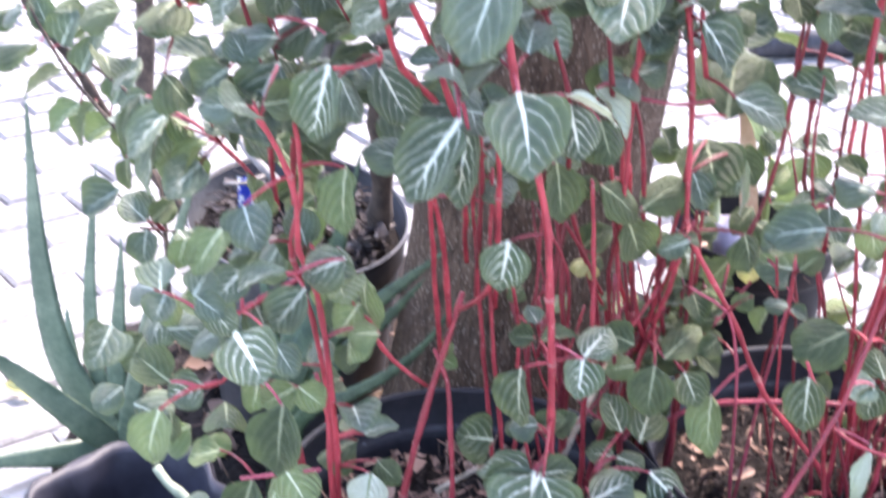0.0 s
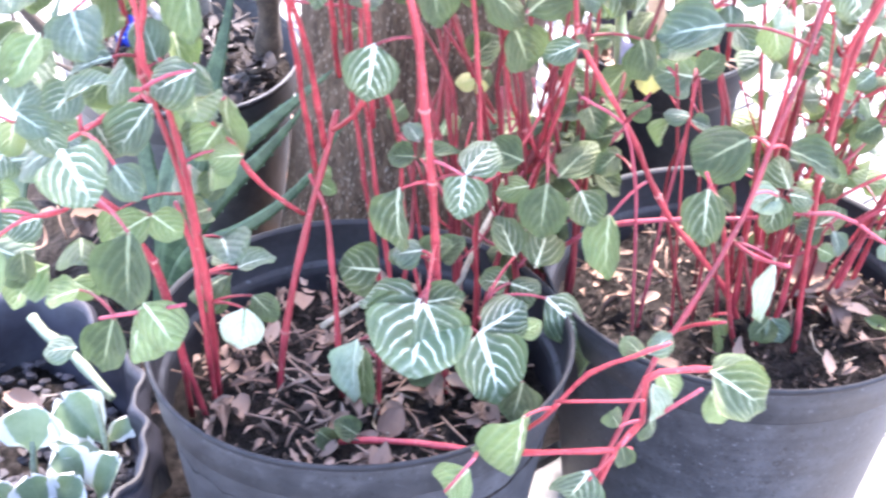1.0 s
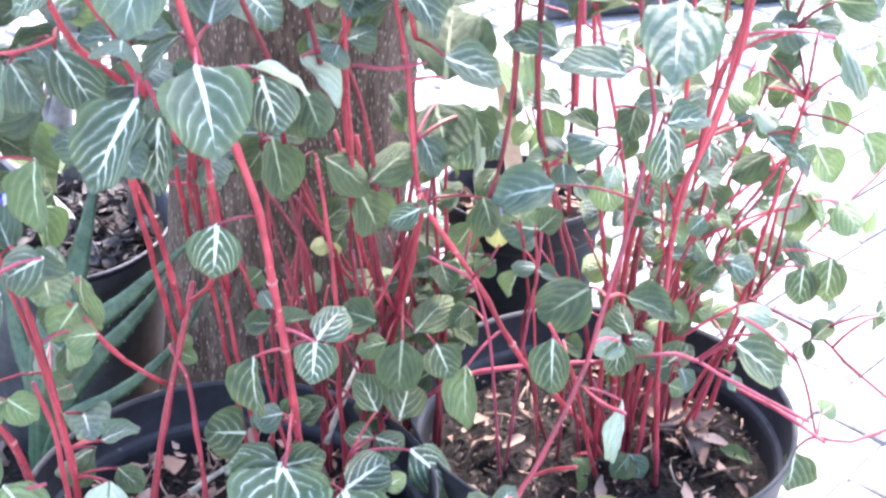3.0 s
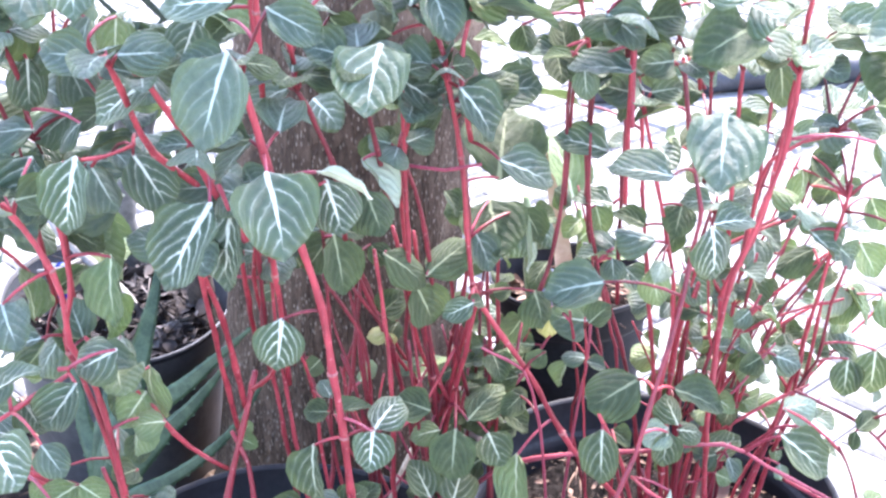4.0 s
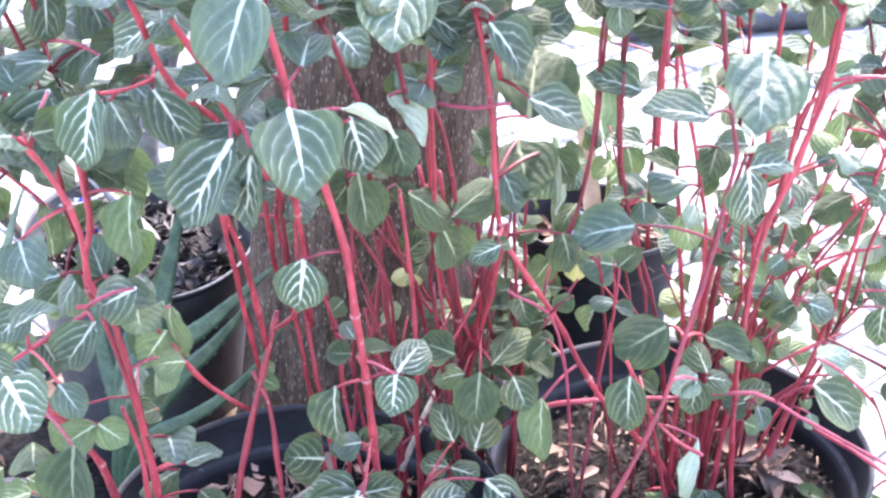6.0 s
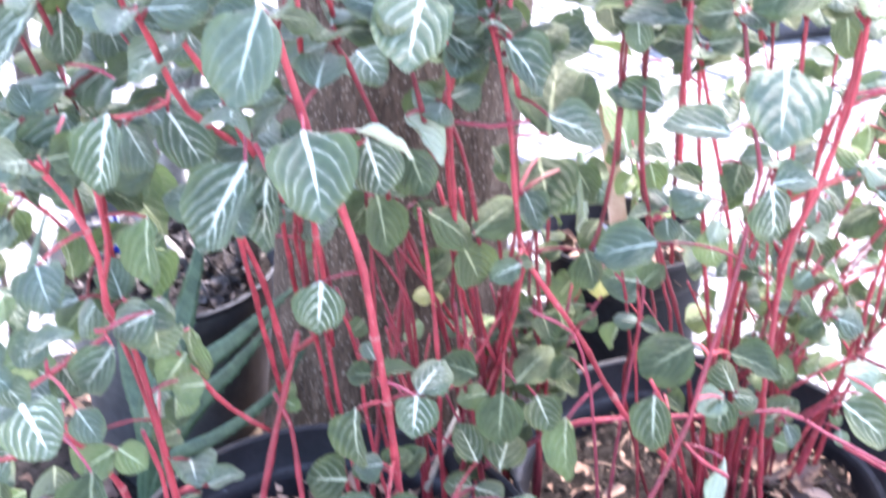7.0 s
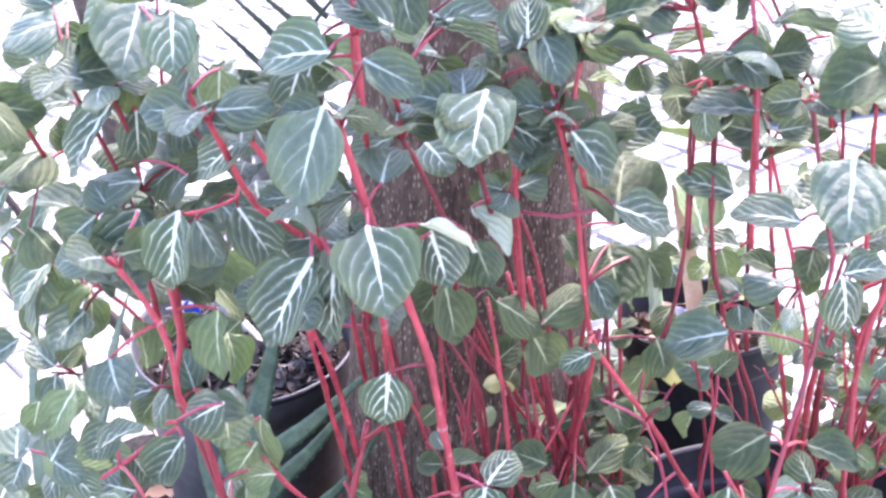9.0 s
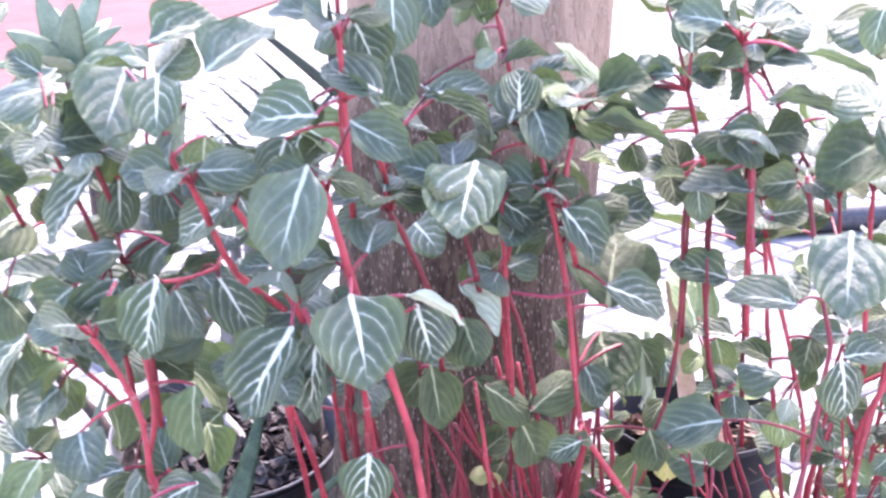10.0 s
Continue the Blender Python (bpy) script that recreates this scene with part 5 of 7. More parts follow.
pb.stem([(0.483, 1.007, 0.225), (0.496, 1.000, 0.314), (0.512, 0.992, 0.380), (0.514, 0.980, 0.472)], 0.0022, 0.0015)
pb.stem([(0.470, 1.008, 0.225), (0.485, 1.000, 0.314), (0.504, 0.990, 0.381), (0.504, 0.980, 0.456)], 0.0020, 0.0014)
pb.stem([(0.282, 0.964, 0.225), (0.297, 0.980, 0.359), (0.308, 0.991, 0.416), (0.312, 1.000, 0.462)], 0.0015, 0.0013, M_STEM_PINK)
pb.stem([(0.365, 0.932, 0.225), (0.362, 0.930, 0.238), (0.348, 0.917, 0.281), (0.320, 0.882, 0.384), (0.295, 0.860, 0.443)], 0.0021, 0.0015)
pb.stem([(0.340, 0.900, 0.387), (0.405, 0.885, 0.401), (0.442, 0.876, 0.383), (0.506, 0.860, 0.350)], 0.0017, 0.0014, M_STEM_PINK)
pb.stem([(0.210, 0.980, 0.307), (0.238, 0.969, 0.335), (0.285, 0.952, 0.353), (0.343, 0.930, 0.368)], 0.0022, 0.0018, M_STEM_PINK)
pb.stem([(0.276, 0.951, 0.225), (0.263, 0.940, 0.357), (0.255, 0.933, 0.408), (0.240, 0.926, 0.457), (0.213, 0.920, 0.477)], 0.0014, 0.0011, M_STEM_PINK)
pb.stem([(0.434, 1.000, 0.475), (0.414, 1.000, 0.519), (0.454, 1.000, 0.544), (0.477, 1.000, 0.553)], 0.0018, 0.0014)
pb.stem([(0.429, 0.950, 0.547), (0.434, 0.933, 0.635), (0.477, 0.920, 0.661)], 0.0018, 0.0014)
pb.stem([(0.406, 0.930, 0.571), (0.400, 0.918, 0.632), (0.395, 0.905, 0.698), (0.393, 0.900, 0.720)], 0.0020, 0.0014)
pb.stem([(0.397, 0.980, 0.599), (0.393, 0.965, 0.652), (0.385, 0.950, 0.701)], 0.0018, 0.0013, M_STEM_DARK)
pb.stem([(0.464, 1.000, 0.394), (0.478, 1.000, 0.440), (0.505, 1.000, 0.462), (0.524, 1.000, 0.472)], 0.0018, 0.0013)
pb.stem([(0.431, 1.000, 0.371), (0.461, 1.000, 0.417), (0.500, 1.000, 0.428)], 0.0018, 0.0013)
pb.stem([(0.428, 0.980, 0.348), (0.471, 0.980, 0.376), (0.504, 0.980, 0.393)], 0.0018, 0.0013)
pb.stem([(0.445, 0.950, 0.349), (0.461, 0.912, 0.397), (0.468, 0.900, 0.406)], 0.0015, 0.0013, M_STEM_PINK)
pb.stem([(0.488, 0.950, 0.411), (0.552, 0.942, 0.377), (0.581, 0.937, 0.348), (0.634, 0.930, 0.303)], 0.0017, 0.0014, M_STEM_DARK)
pb.stem([(0.468, 0.900, 0.352), (0.484, 0.852, 0.363), (0.495, 0.800, 0.373)], 0.0018, 0.0015, M_STEM_PINK)
pb.stem([(0.495, 0.800, 0.373), (0.529, 0.808, 0.359), (0.572, 0.820, 0.364)], 0.0015, 0.0014, M_STEM_DARK)
pb.stem([(0.537, 0.880, 0.311), (0.505, 0.852, 0.386), (0.488, 0.840, 0.417)], 0.0013, 0.0010, M_STEM_DARK)
pb.stem([(0.317, 0.920, 0.671), (0.312, 0.912, 0.737), (0.307, 0.906, 0.779), (0.299, 0.900, 0.823)], 0.0018, 0.0014, M_STEM_PINK)
pb.stem([(0.289, 0.950, 0.714), (0.278, 0.939, 0.756), (0.269, 0.930, 0.787)], 0.0018, 0.0014)
pb.stem([(0.381, 0.950, 0.691), (0.355, 0.943, 0.735), (0.333, 0.936, 0.775), (0.316, 0.930, 0.809)], 0.0015, 0.0013, M_STEM_DARK)
pb.stem([(0.377, 0.950, 0.691), (0.366, 0.930, 0.730)], 0.0018, 0.0014)
pb.stem([(0.371, 0.950, 0.658), (0.357, 0.930, 0.713)], 0.0020, 0.0015)
pb.stem([(0.283, 1.000, 0.575), (0.281, 0.982, 0.650), (0.280, 0.970, 0.695)], 0.0018, 0.0014, M_STEM_DARK)
pb.stem([(0.301, 1.000, 0.574), (0.296, 0.970, 0.685)], 0.0018, 0.0014, M_STEM_DARK)
pb.stem([(0.323, 0.950, 0.595), (0.311, 0.911, 0.717), (0.309, 0.900, 0.749)], 0.0021, 0.0014)
pb.stem([(0.383, 0.930, 0.232), (0.369, 0.926, 0.284), (0.350, 0.920, 0.346)], 0.0018, 0.0014, M_STEM_DARK)
pb.stem([(0.350, 0.950, 0.225), (0.349, 0.950, 0.242), (0.343, 0.950, 0.291), (0.332, 0.950, 0.337)], 0.0018, 0.0014, M_STEM_DARK)
pb.stem([(0.322, 0.860, 0.390), (0.322, 0.805, 0.413), (0.321, 0.750, 0.443)], 0.0015, 0.0013, M_STEM_PINK)
pb.stem([(0.281, 0.860, 0.303), (0.292, 0.826, 0.337), (0.300, 0.800, 0.358)], 0.0015, 0.0013)
pb.leaf((0.327, 0.971, 0.725), (-0.014, 0.000, 0.032), 0, "d")
pb.leaf((0.362, 0.950, 0.677), (-0.041, 0.000, -0.006), 52, "d", 0.62)
pb.leaf((0.353, 0.948, 0.723), (-0.025, 0.000, -0.017), -2, "g", 0.77)
pb.leaf((0.294, 0.929, 0.497), (0.017, 0.000, 0.018), 0, "d")
pb.leaf((0.381, 1.000, 0.624), (0.018, 0.000, 0.020), 0, "d")
pb.leaf((0.396, 1.000, 0.671), (-0.024, 0.000, 0.011), 0, "d")
pb.leaf((0.499, 0.900, 0.691), (0.047, 0.000, -0.006), 39, "l", 0.62)
pb.leaf((0.480, 0.850, 0.680), (0.049, 0.000, -0.029), -31, "b", 0.62)
pb.leaf((0.518, 1.000, 0.588), (-0.008, 0.000, -0.026), 0, "d", 1.06)
pb.leaf((0.541, 0.950, 0.618), (0.032, -0.000, -0.025), 9, "l", 0.81)
pb.leaf((0.550, 0.920, 0.577), (0.028, 0.000, -0.040), -2, "l", 0.74)
pb.leaf((0.522, 0.980, 0.536), (0.024, 0.000, -0.018), 0, "g")
pb.leaf((0.557, 0.917, 0.308), (0.016, 0.007, 0.007), 0, "l", 1.10)
pb.leaf((0.589, 0.915, 0.410), (0.017, 0.010, 0.002), 0, "d", 1.08)
pb.leaf((0.590, 0.920, 0.405), (0.009, -0.000, -0.016), 0, "d")
pb.leaf((0.467, 1.000, 0.376), (-0.024, 0.000, 0.014), 0, "d")
pb.leaf((0.490, 1.000, 0.399), (0.030, 0.000, -0.011), 4, "l", 0.80)
pb.leaf((0.521, 1.020, 0.421), (0.022, 0.000, 0.011), 0, "d")
pb.leaf((0.614, 1.000, 0.469), (0.016, 0.000, -0.025), 0, "l")
pb.leaf((0.586, 1.000, 0.629), (0.025, 0.000, -0.017), 0, "l")
pb.leaf((0.308, 0.920, 0.810), (0.050, 0.000, 0.004), 4, "g", 0.62)
pb.leaf((0.255, 0.950, 0.843), (0.033, 0.000, 0.012), 17, "d", 0.62)
pb.leaf((0.270, 0.956, 0.721), (-0.004, 0.011, 0.026), 0, "d", 0.90)
pb.leaf((0.262, 0.956, 0.721), (0.002, -0.025, -0.014), 0, "d", 1.08)
pb.leaf((0.269, 0.923, 0.727), (-0.024, 0.002, 0.005), 25, "l", 0.80)
pb.leaf((0.308, 0.886, 0.726), (-0.050, 0.002, 0.010), 30, "g", 0.80, form=0)
pb.leaf((0.273, 0.900, 0.726), (0.000, -0.012, -0.021), 0, "g")
pb.leaf((0.305, 1.050, 0.646), (-0.054, 0.008, 0.023), 58, "l", 0.80, form=0)
pb.leaf((0.315, 0.955, 0.697), (0.005, -0.012, -0.029), 0, "d", 0.78)
pb.leaf((0.203, 0.945, 0.778), (0.033, -0.003, -0.010), -38, "l", 0.80)
pb.leaf((0.192, 0.900, 0.774), (0.067, -0.000, -0.006), -52, "g", 0.80, form=3)
pb.leaf((0.233, 0.950, 0.746), (0.007, -0.009, -0.020), 0, "d")
pb.leaf((0.197, 0.960, 0.732), (0.029, 0.000, -0.001), -35, "l", 0.80)
pb.leaf((0.221, 0.930, 0.796), (0.042, -0.001, -0.005), -39, "g", 0.80)
pb.leaf((0.327, 0.985, 0.736), (-0.039, -0.002, -0.002), 0, "d", 0.83)
pb.leaf((0.327, 0.975, 0.736), (0.024, 0.007, 0.015), 0, "g", 0.93)
pb.leaf((0.326, 0.985, 0.724), (0.035, 0.001, 0.000), -44, "d", 0.80)
pb.leaf((0.363, 0.885, 0.783), (-0.049, 0.003, 0.010), 48, "g", 0.80, form=0)
pb.leaf((0.299, 0.990, 0.752), (-0.042, -0.000, 0.002), 51, "d", 0.80)
pb.leaf((0.366, 0.930, 0.767), (0.007, -0.016, -0.038), -38, "l", 0.80)
pb.leaf((0.338, 0.765, 0.734), (-0.011, -0.043, -0.033), 0, "g", 1.06, form=3)
pb.leaf((0.312, 0.967, 0.634), (-0.044, 0.006, 0.017), 0, "b", 0.80)
pb.leaf((0.335, 0.854, 0.655), (-0.049, 0.004, 0.013), 26, "b", 0.80, form=0)
pb.leaf((0.350, 0.807, 0.636), (0.009, -0.016, -0.037), 0, "s", 0.94)
pb.leaf((0.354, 0.815, 0.633), (0.034, 0.004, 0.007), 0, "b", 0.81)
pb.leaf((0.293, 0.874, 0.562), (-0.049, -0.003, -0.004), 0, "g", 0.92, form=3)
pb.leaf((0.352, 0.950, 0.560), (-0.035, 0.004, 0.011), 15, "g", 0.80)
pb.leaf((0.345, 0.960, 0.570), (-0.024, 0.006, 0.016), 0, "d", 0.85)
pb.leaf((0.317, 0.950, 0.551), (-0.035, -0.000, 0.002), 46, "g", 0.80)
pb.leaf((0.317, 0.950, 0.555), (-0.013, 0.007, 0.016), 0, "g", 0.78)
pb.leaf((0.315, 0.950, 0.547), (-0.001, -0.017, -0.011), 0, "g", 1.12)
pb.leaf((0.324, 0.989, 0.578), (-0.035, 0.004, 0.011), 28, "b", 0.80)
pb.leaf((0.307, 0.989, 0.579), (0.008, -0.011, -0.026), 0, "l", 0.87)
pb.leaf((0.374, 0.960, 0.589), (-0.011, -0.023, -0.019), 0, "d", 1.03)
pb.leaf((0.380, 0.964, 0.525), (0.024, -0.011, -0.027), 0, "b", 0.91)
pb.leaf((0.342, 0.926, 0.547), (0.007, -0.017, -0.026), 0, "l", 1.04)
pb.leaf((0.353, 0.930, 0.552), (-0.008, -0.015, -0.012), 0, "p", 1.05)
pb.leaf((0.277, 1.012, 0.472), (-0.002, -0.012, -0.029), 0, "y", 0.79)
pb.leaf((0.331, 0.892, 0.464), (-0.041, -0.020, -0.009), 0, "d")
pb.leaf((0.355, 0.879, 0.461), (0.045, -0.011, -0.011), -20, "d", 0.80)
pb.leaf((0.360, 0.870, 0.431), (-0.009, 0.014, 0.023), 0, "o", 0.86)
pb.leaf((0.359, 0.870, 0.427), (0.023, -0.002, 0.000), 0, "o", 0.96)
pb.leaf((0.352, 0.870, 0.430), (-0.023, -0.015, -0.005), 0, "p")
pb.leaf((0.350, 0.865, 0.430), (-0.004, -0.015, -0.027), 0, "o", 0.95)
pb.leaf((0.294, 0.856, 0.441), (-0.006, -0.022, -0.040), 34, "o", 0.80)
pb.leaf((0.312, 0.900, 0.411), (0.019, -0.007, -0.010), 0, "d", 0.90)
pb.leaf((0.442, 0.860, 0.449), (0.029, 0.001, 0.006), 0, "p", 0.92)
pb.leaf((0.439, 0.850, 0.431), (0.041, -0.019, -0.027), 0, "o", 0.82, form=0)
pb.leaf((0.496, 0.980, 0.313), (0.002, -0.009, -0.015), 0, "p", 0.92)
pb.leaf((0.351, 0.850, 0.384), (0.011, -0.025, -0.042), -55, "p", 0.80)
pb.leaf((0.386, 0.920, 0.275), (-0.018, -0.013, -0.015), 0, "d")
pb.leaf((0.386, 0.920, 0.275), (0.009, -0.016, -0.015), 0, "g", 1.07)
pb.leaf((0.335, 0.930, 0.270), (0.016, -0.022, -0.036), -52, "l", 0.80)
pb.leaf((0.539, 0.920, 0.268), (-0.008, -0.025, -0.028), 0, "o", 1.04)
pb.leaf((0.542, 0.930, 0.378), (0.021, 0.007, 0.016), -14, "d", 0.80)
pb.leaf((0.541, 0.930, 0.379), (-0.007, -0.008, -0.015), 34, "d", 0.80)
pb.leaf((0.416, 0.956, 0.338), (0.032, 0.009, 0.022), -27, "o", 0.80)
pb.leaf((0.231, 0.586, 0.483), (0.033, -0.013, -0.016), 0, "o", 0.91, form=6)
pb.leaf((0.234, 0.600, 0.472), (0.027, 0.003, 0.011), -25, "d", 0.80)
pb.leaf((0.237, 0.600, 0.459), (0.008, -0.011, -0.018), 0, "l", 0.96)
pb.leaf((0.217, 0.678, 0.421), (-0.011, 0.008, 0.012), 0, "d", 0.89)
pb.leaf((0.219, 0.678, 0.424), (0.016, 0.005, 0.012), 0, "g", 0.91)
pb.leaf((0.236, 0.700, 0.391), (0.007, -0.016, -0.005), 0, "l", 1.19)
pb.leaf((0.225, 0.680, 0.399), (0.003, -0.014, -0.023), -26, "p", 0.80)
pb.leaf((0.482, 0.950, 0.736), (0.046, 0.001, 0.013), 0, "b", 0.81)
pb.leaf((0.516, 0.950, 0.715), (-0.057, 0.012, 0.016), 49, "g", 0.80, form=3)
pb.leaf((0.493, 0.960, 0.733), (-0.039, 0.007, 0.007), 52, "l", 0.80)
pb.leaf((0.491, 0.960, 0.663), (0.021, 0.020, 0.022), 0, "b", 0.96)
pb.leaf((0.521, 0.970, 0.647), (0.031, 0.019, 0.005), 0, "d", 0.95)
pb.leaf((0.432, 0.930, 0.719), (0.002, -0.016, -0.034), 0, "d", 0.79)
pb.leaf((0.383, 0.860, 0.764), (-0.040, -0.029, -0.007), 0, "d", form=6)
pb.leaf((0.387, 0.870, 0.757), (0.014, -0.032, -0.008), 0, "b", 1.25)
pb.leaf((0.378, 0.900, 0.768), (-0.028, -0.005, -0.016), 0, "g", 0.80)
pb.leaf((0.380, 0.860, 0.780), (0.017, -0.023, -0.005), 0, "b", 1.18)
pb.leaf((0.514, 0.980, 0.626), (-0.027, -0.004, -0.014), 0, "b", 0.88)
pb.leaf((0.477, 0.970, 0.614), (0.004, -0.013, -0.027), -17, "l", 0.80)
pb.leaf((0.490, 0.980, 0.593), (0.025, 0.008, 0.016), 0, "d")
pb.leaf((0.471, 0.970, 0.581), (0.036, -0.007, -0.009), -24, "p", 0.80)
pb.leaf((0.485, 0.960, 0.562), (0.030, -0.013, -0.022), 0, "b", 0.88)
pb.leaf((0.502, 0.980, 0.535), (-0.036, -0.002, -0.011), 22, "d", 0.80)
pb.leaf((0.554, 1.000, 0.574), (0.011, -0.014, -0.028), 0, "l", 0.94)
pb.leaf((0.550, 1.000, 0.531), (0.015, -0.020, -0.026), 0, "l", 1.04)
pb.leaf((0.552, 1.000, 0.486), (-0.023, -0.011, -0.029), 0, "d", 0.83)
pb.leaf((0.536, 1.000, 0.490), (-0.008, -0.014, -0.031), 0, "p", 0.81)
pb.leaf((0.542, 1.000, 0.492), (0.026, -0.018, -0.034), -41, "l", 0.80)
pb.leaf((0.491, 1.000, 0.443), (0.009, -0.014, -0.029), 0, "o", 0.86)
pb.leaf((0.491, 1.000, 0.443), (-0.018, -0.009, -0.010), 0, "l")
pb.leaf((0.547, 0.980, 0.425), (-0.005, -0.015, -0.034), 0, "o", 0.86)
pb.leaf((0.572, 0.980, 0.433), (-0.007, -0.017, -0.039), 31, "o", 0.80)
pb.leaf((0.455, 1.000, 0.501), (0.008, -0.021, -0.018), 0, "d", 1.09)
pb.leaf((0.453, 0.950, 0.578), (0.014, 0.001, 0.006), 0, "g", 0.80)
pb.leaf((0.579, 1.000, 0.478), (0.016, -0.023, -0.015), 0, "l", 1.17)
pb.leaf((0.527, 1.000, 0.509), (-0.023, -0.018, -0.009), 0, "d")
pb.leaf((0.180, 0.980, 0.814), (0.043, -0.002, -0.011), -26, "l", 0.80)
pb.leaf((0.188, 0.970, 0.807), (-0.027, -0.001, 0.000), 18, "g", 0.80)
pb.leaf((0.178, 0.960, 0.797), (0.022, 0.002, 0.003), -37, "g", 0.80)
pb.leaf((0.160, 0.920, 0.801), (0.022, -0.008, -0.025), -37, "l", 0.80)
pb.leaf((0.183, 0.920, 0.779), (0.042, 0.000, -0.003), -39, "l", 0.80)
pb.leaf((0.196, 0.930, 0.785), (0.046, -0.002, -0.010), -57, "g", 0.80, form=3)
pb.leaf((0.208, 0.920, 0.759), (0.051, 0.003, 0.004), -51, "g", 0.80, form=0)
pb.leaf((0.266, 0.950, 0.801), (-0.054, -0.006, -0.014), 45, "g", 0.80, form=3)
pb.leaf((0.271, 0.930, 0.812), (0.002, 0.012, 0.034), 0, "b", 0.94)
pb.leaf((0.303, 0.970, 0.819), (-0.007, 0.006, 0.019), 30, "g", 0.80)
pb.leaf((0.305, 0.970, 0.796), (-0.038, -0.003, -0.004), 33, "g", 0.80)
pb.leaf((0.325, 0.930, 0.827), (-0.030, 0.007, 0.023), 34, "g", 0.80)
pb.leaf((0.321, 0.920, 0.827), (0.035, 0.005, 0.011), 0, "b", 0.80)
pb.leaf((0.342, 0.930, 0.817), (-0.052, -0.008, -0.018), 54, "g", 0.80, form=6)
pb.leaf((0.323, 0.860, 0.824), (0.059, -0.003, -0.013), -47, "b", 0.80, form=0)
pb.leaf((0.308, 0.870, 0.791), (0.054, 0.001, -0.002), -56, "g", 0.80, form=3)
pb.leaf((0.360, 0.800, 0.797), (-0.019, 0.016, 0.018), 0, "b", 1.08)
pb.leaf((0.242, 1.000, 0.842), (0.029, 0.002, 0.004), -60, "d", 0.80)
pb.leaf((0.301, 0.960, 0.446), (-0.020, 0.002, 0.006), 0, "g", 0.82)
pb.leaf((0.301, 0.960, 0.443), (0.020, -0.001, -0.004), 0, "g", 0.84)
pb.leaf((0.287, 0.970, 0.439), (-0.013, -0.009, -0.020), 53, "l", 0.80)
pc.stem([(-0.270, 1.100, 0.356), (-0.283, 1.148, 0.448), (-0.314, 1.171, 0.483), (-0.379, 1.212, 0.537), (-0.411, 1.236, 0.575), (-0.439, 1.260, 0.614)], 0.0024, 0.0014, M_TWIG)
pc.stem([(-0.271, 1.100, 0.419), (-0.297, 1.100, 0.448), (-0.312, 1.100, 0.462)], 0.0014, 0.0010, M_TWIG)
pc.stem([(-0.168, 1.020, 0.431), (-0.221, 1.042, 0.449), (-0.273, 1.060, 0.447)], 0.0018, 0.0011, M_TWIG)
pc.stem([(-0.240, 1.050, 0.569), (-0.270, 1.067, 0.568), (-0.294, 1.083, 0.576), (-0.318, 1.100, 0.586)], 0.0020, 0.0013, M_TWIG)
pc.leaf((-0.390, 1.220, 0.568), (0.016, 0.000, 0.038), 0, "g")
pc.leaf((-0.373, 1.220, 0.539), (0.016, 0.000, 0.045), -6, "g", 0.69)
pc.leaf((-0.333, 1.180, 0.522), (0.023, 0.000, 0.048), -2, "g", 0.62)
pc.leaf((-0.434, 1.250, 0.597), (-0.032, 0.000, -0.008), 0, "g")
pc.leaf((-0.409, 1.250, 0.570), (-0.014, 0.000, 0.044), -2, "g", 0.72)
pc.leaf((-0.270, 1.040, 0.464), (-0.025, 0.016, 0.023), 0, "g")
pc.leaf((-0.265, 1.040, 0.463), (0.016, 0.009, 0.020), 0, "d", 0.91)
pc.leaf((-0.271, 1.040, 0.457), (-0.005, -0.022, -0.026), 0, "g", 1.08)
pc.leaf((-0.369, 1.200, 0.516), (-0.038, -0.013, -0.024), 19, "l", 0.80)
pc.leaf((-0.337, 1.200, 0.495), (-0.034, -0.007, -0.013), 0, "l", 0.96)
pc.leaf((-0.257, 1.000, 0.602), (0.011, -0.030, -0.054), 0, "g", 0.82, form=0)
pc.leaf((0.392, 0.900, 0.834), (-0.041, 0.001, 0.006), 34, "g", 0.80)
pc.leaf((0.378, 0.860, 0.850), (-0.012, -0.009, -0.026), 20, "g", 0.80)
pc.leaf((-0.271, 1.040, 0.464), (-0.025, 0.009, 0.023), 0, "g", 0.86)
pc.leaf((-0.267, 1.040, 0.465), (0.019, 0.008, 0.018), 0, "d", 0.80)
pc.leaf((-0.224, 1.020, 0.552), (-0.030, -0.016, -0.034), 43, "d", 0.80)
pc.leaf((-0.218, 1.020, 0.531), (0.000, -0.010, -0.023), -30, "l", 0.80)
pc.leaf((-0.287, 1.050, 0.524), (-0.001, -0.013, -0.029), 40, "d", 0.80)
pa.fill((-0.23, -0.02), (0.86, 1.02), (0.60, 0.77), 46, (0.030, 0.050))
pa.fill((-0.26, -0.04), (0.84, 0.95), (0.72, 0.80), 8, (0.030, 0.050))
pa.fill((-0.30, -0.12), (0.92, 1.10), (0.50, 0.66), 10, (0.028, 0.048), "gdb")
pa.fill((-0.05, 0.24), (0.90, 1.04), (0.66, 0.79), 16, (0.026, 0.046), "gglb")
pa.fill((-0.16, -0.06), (0.84, 0.98), (0.38, 0.56), 14, mats="gdl")
pa.fill((0.02, 0.24), (0.94, 1.06), (0.42, 0.62), 8, (0.016, 0.028), "d")
pa.fill((-0.27, -0.16), (0.84, 0.95), (0.29, 0.48), 18, (0.024, 0.042), "gobdl")
pb.fill((0.30, 0.60), (0.95, 1.12), (0.46, 0.76), 44, (0.022, 0.040), "ggdl")
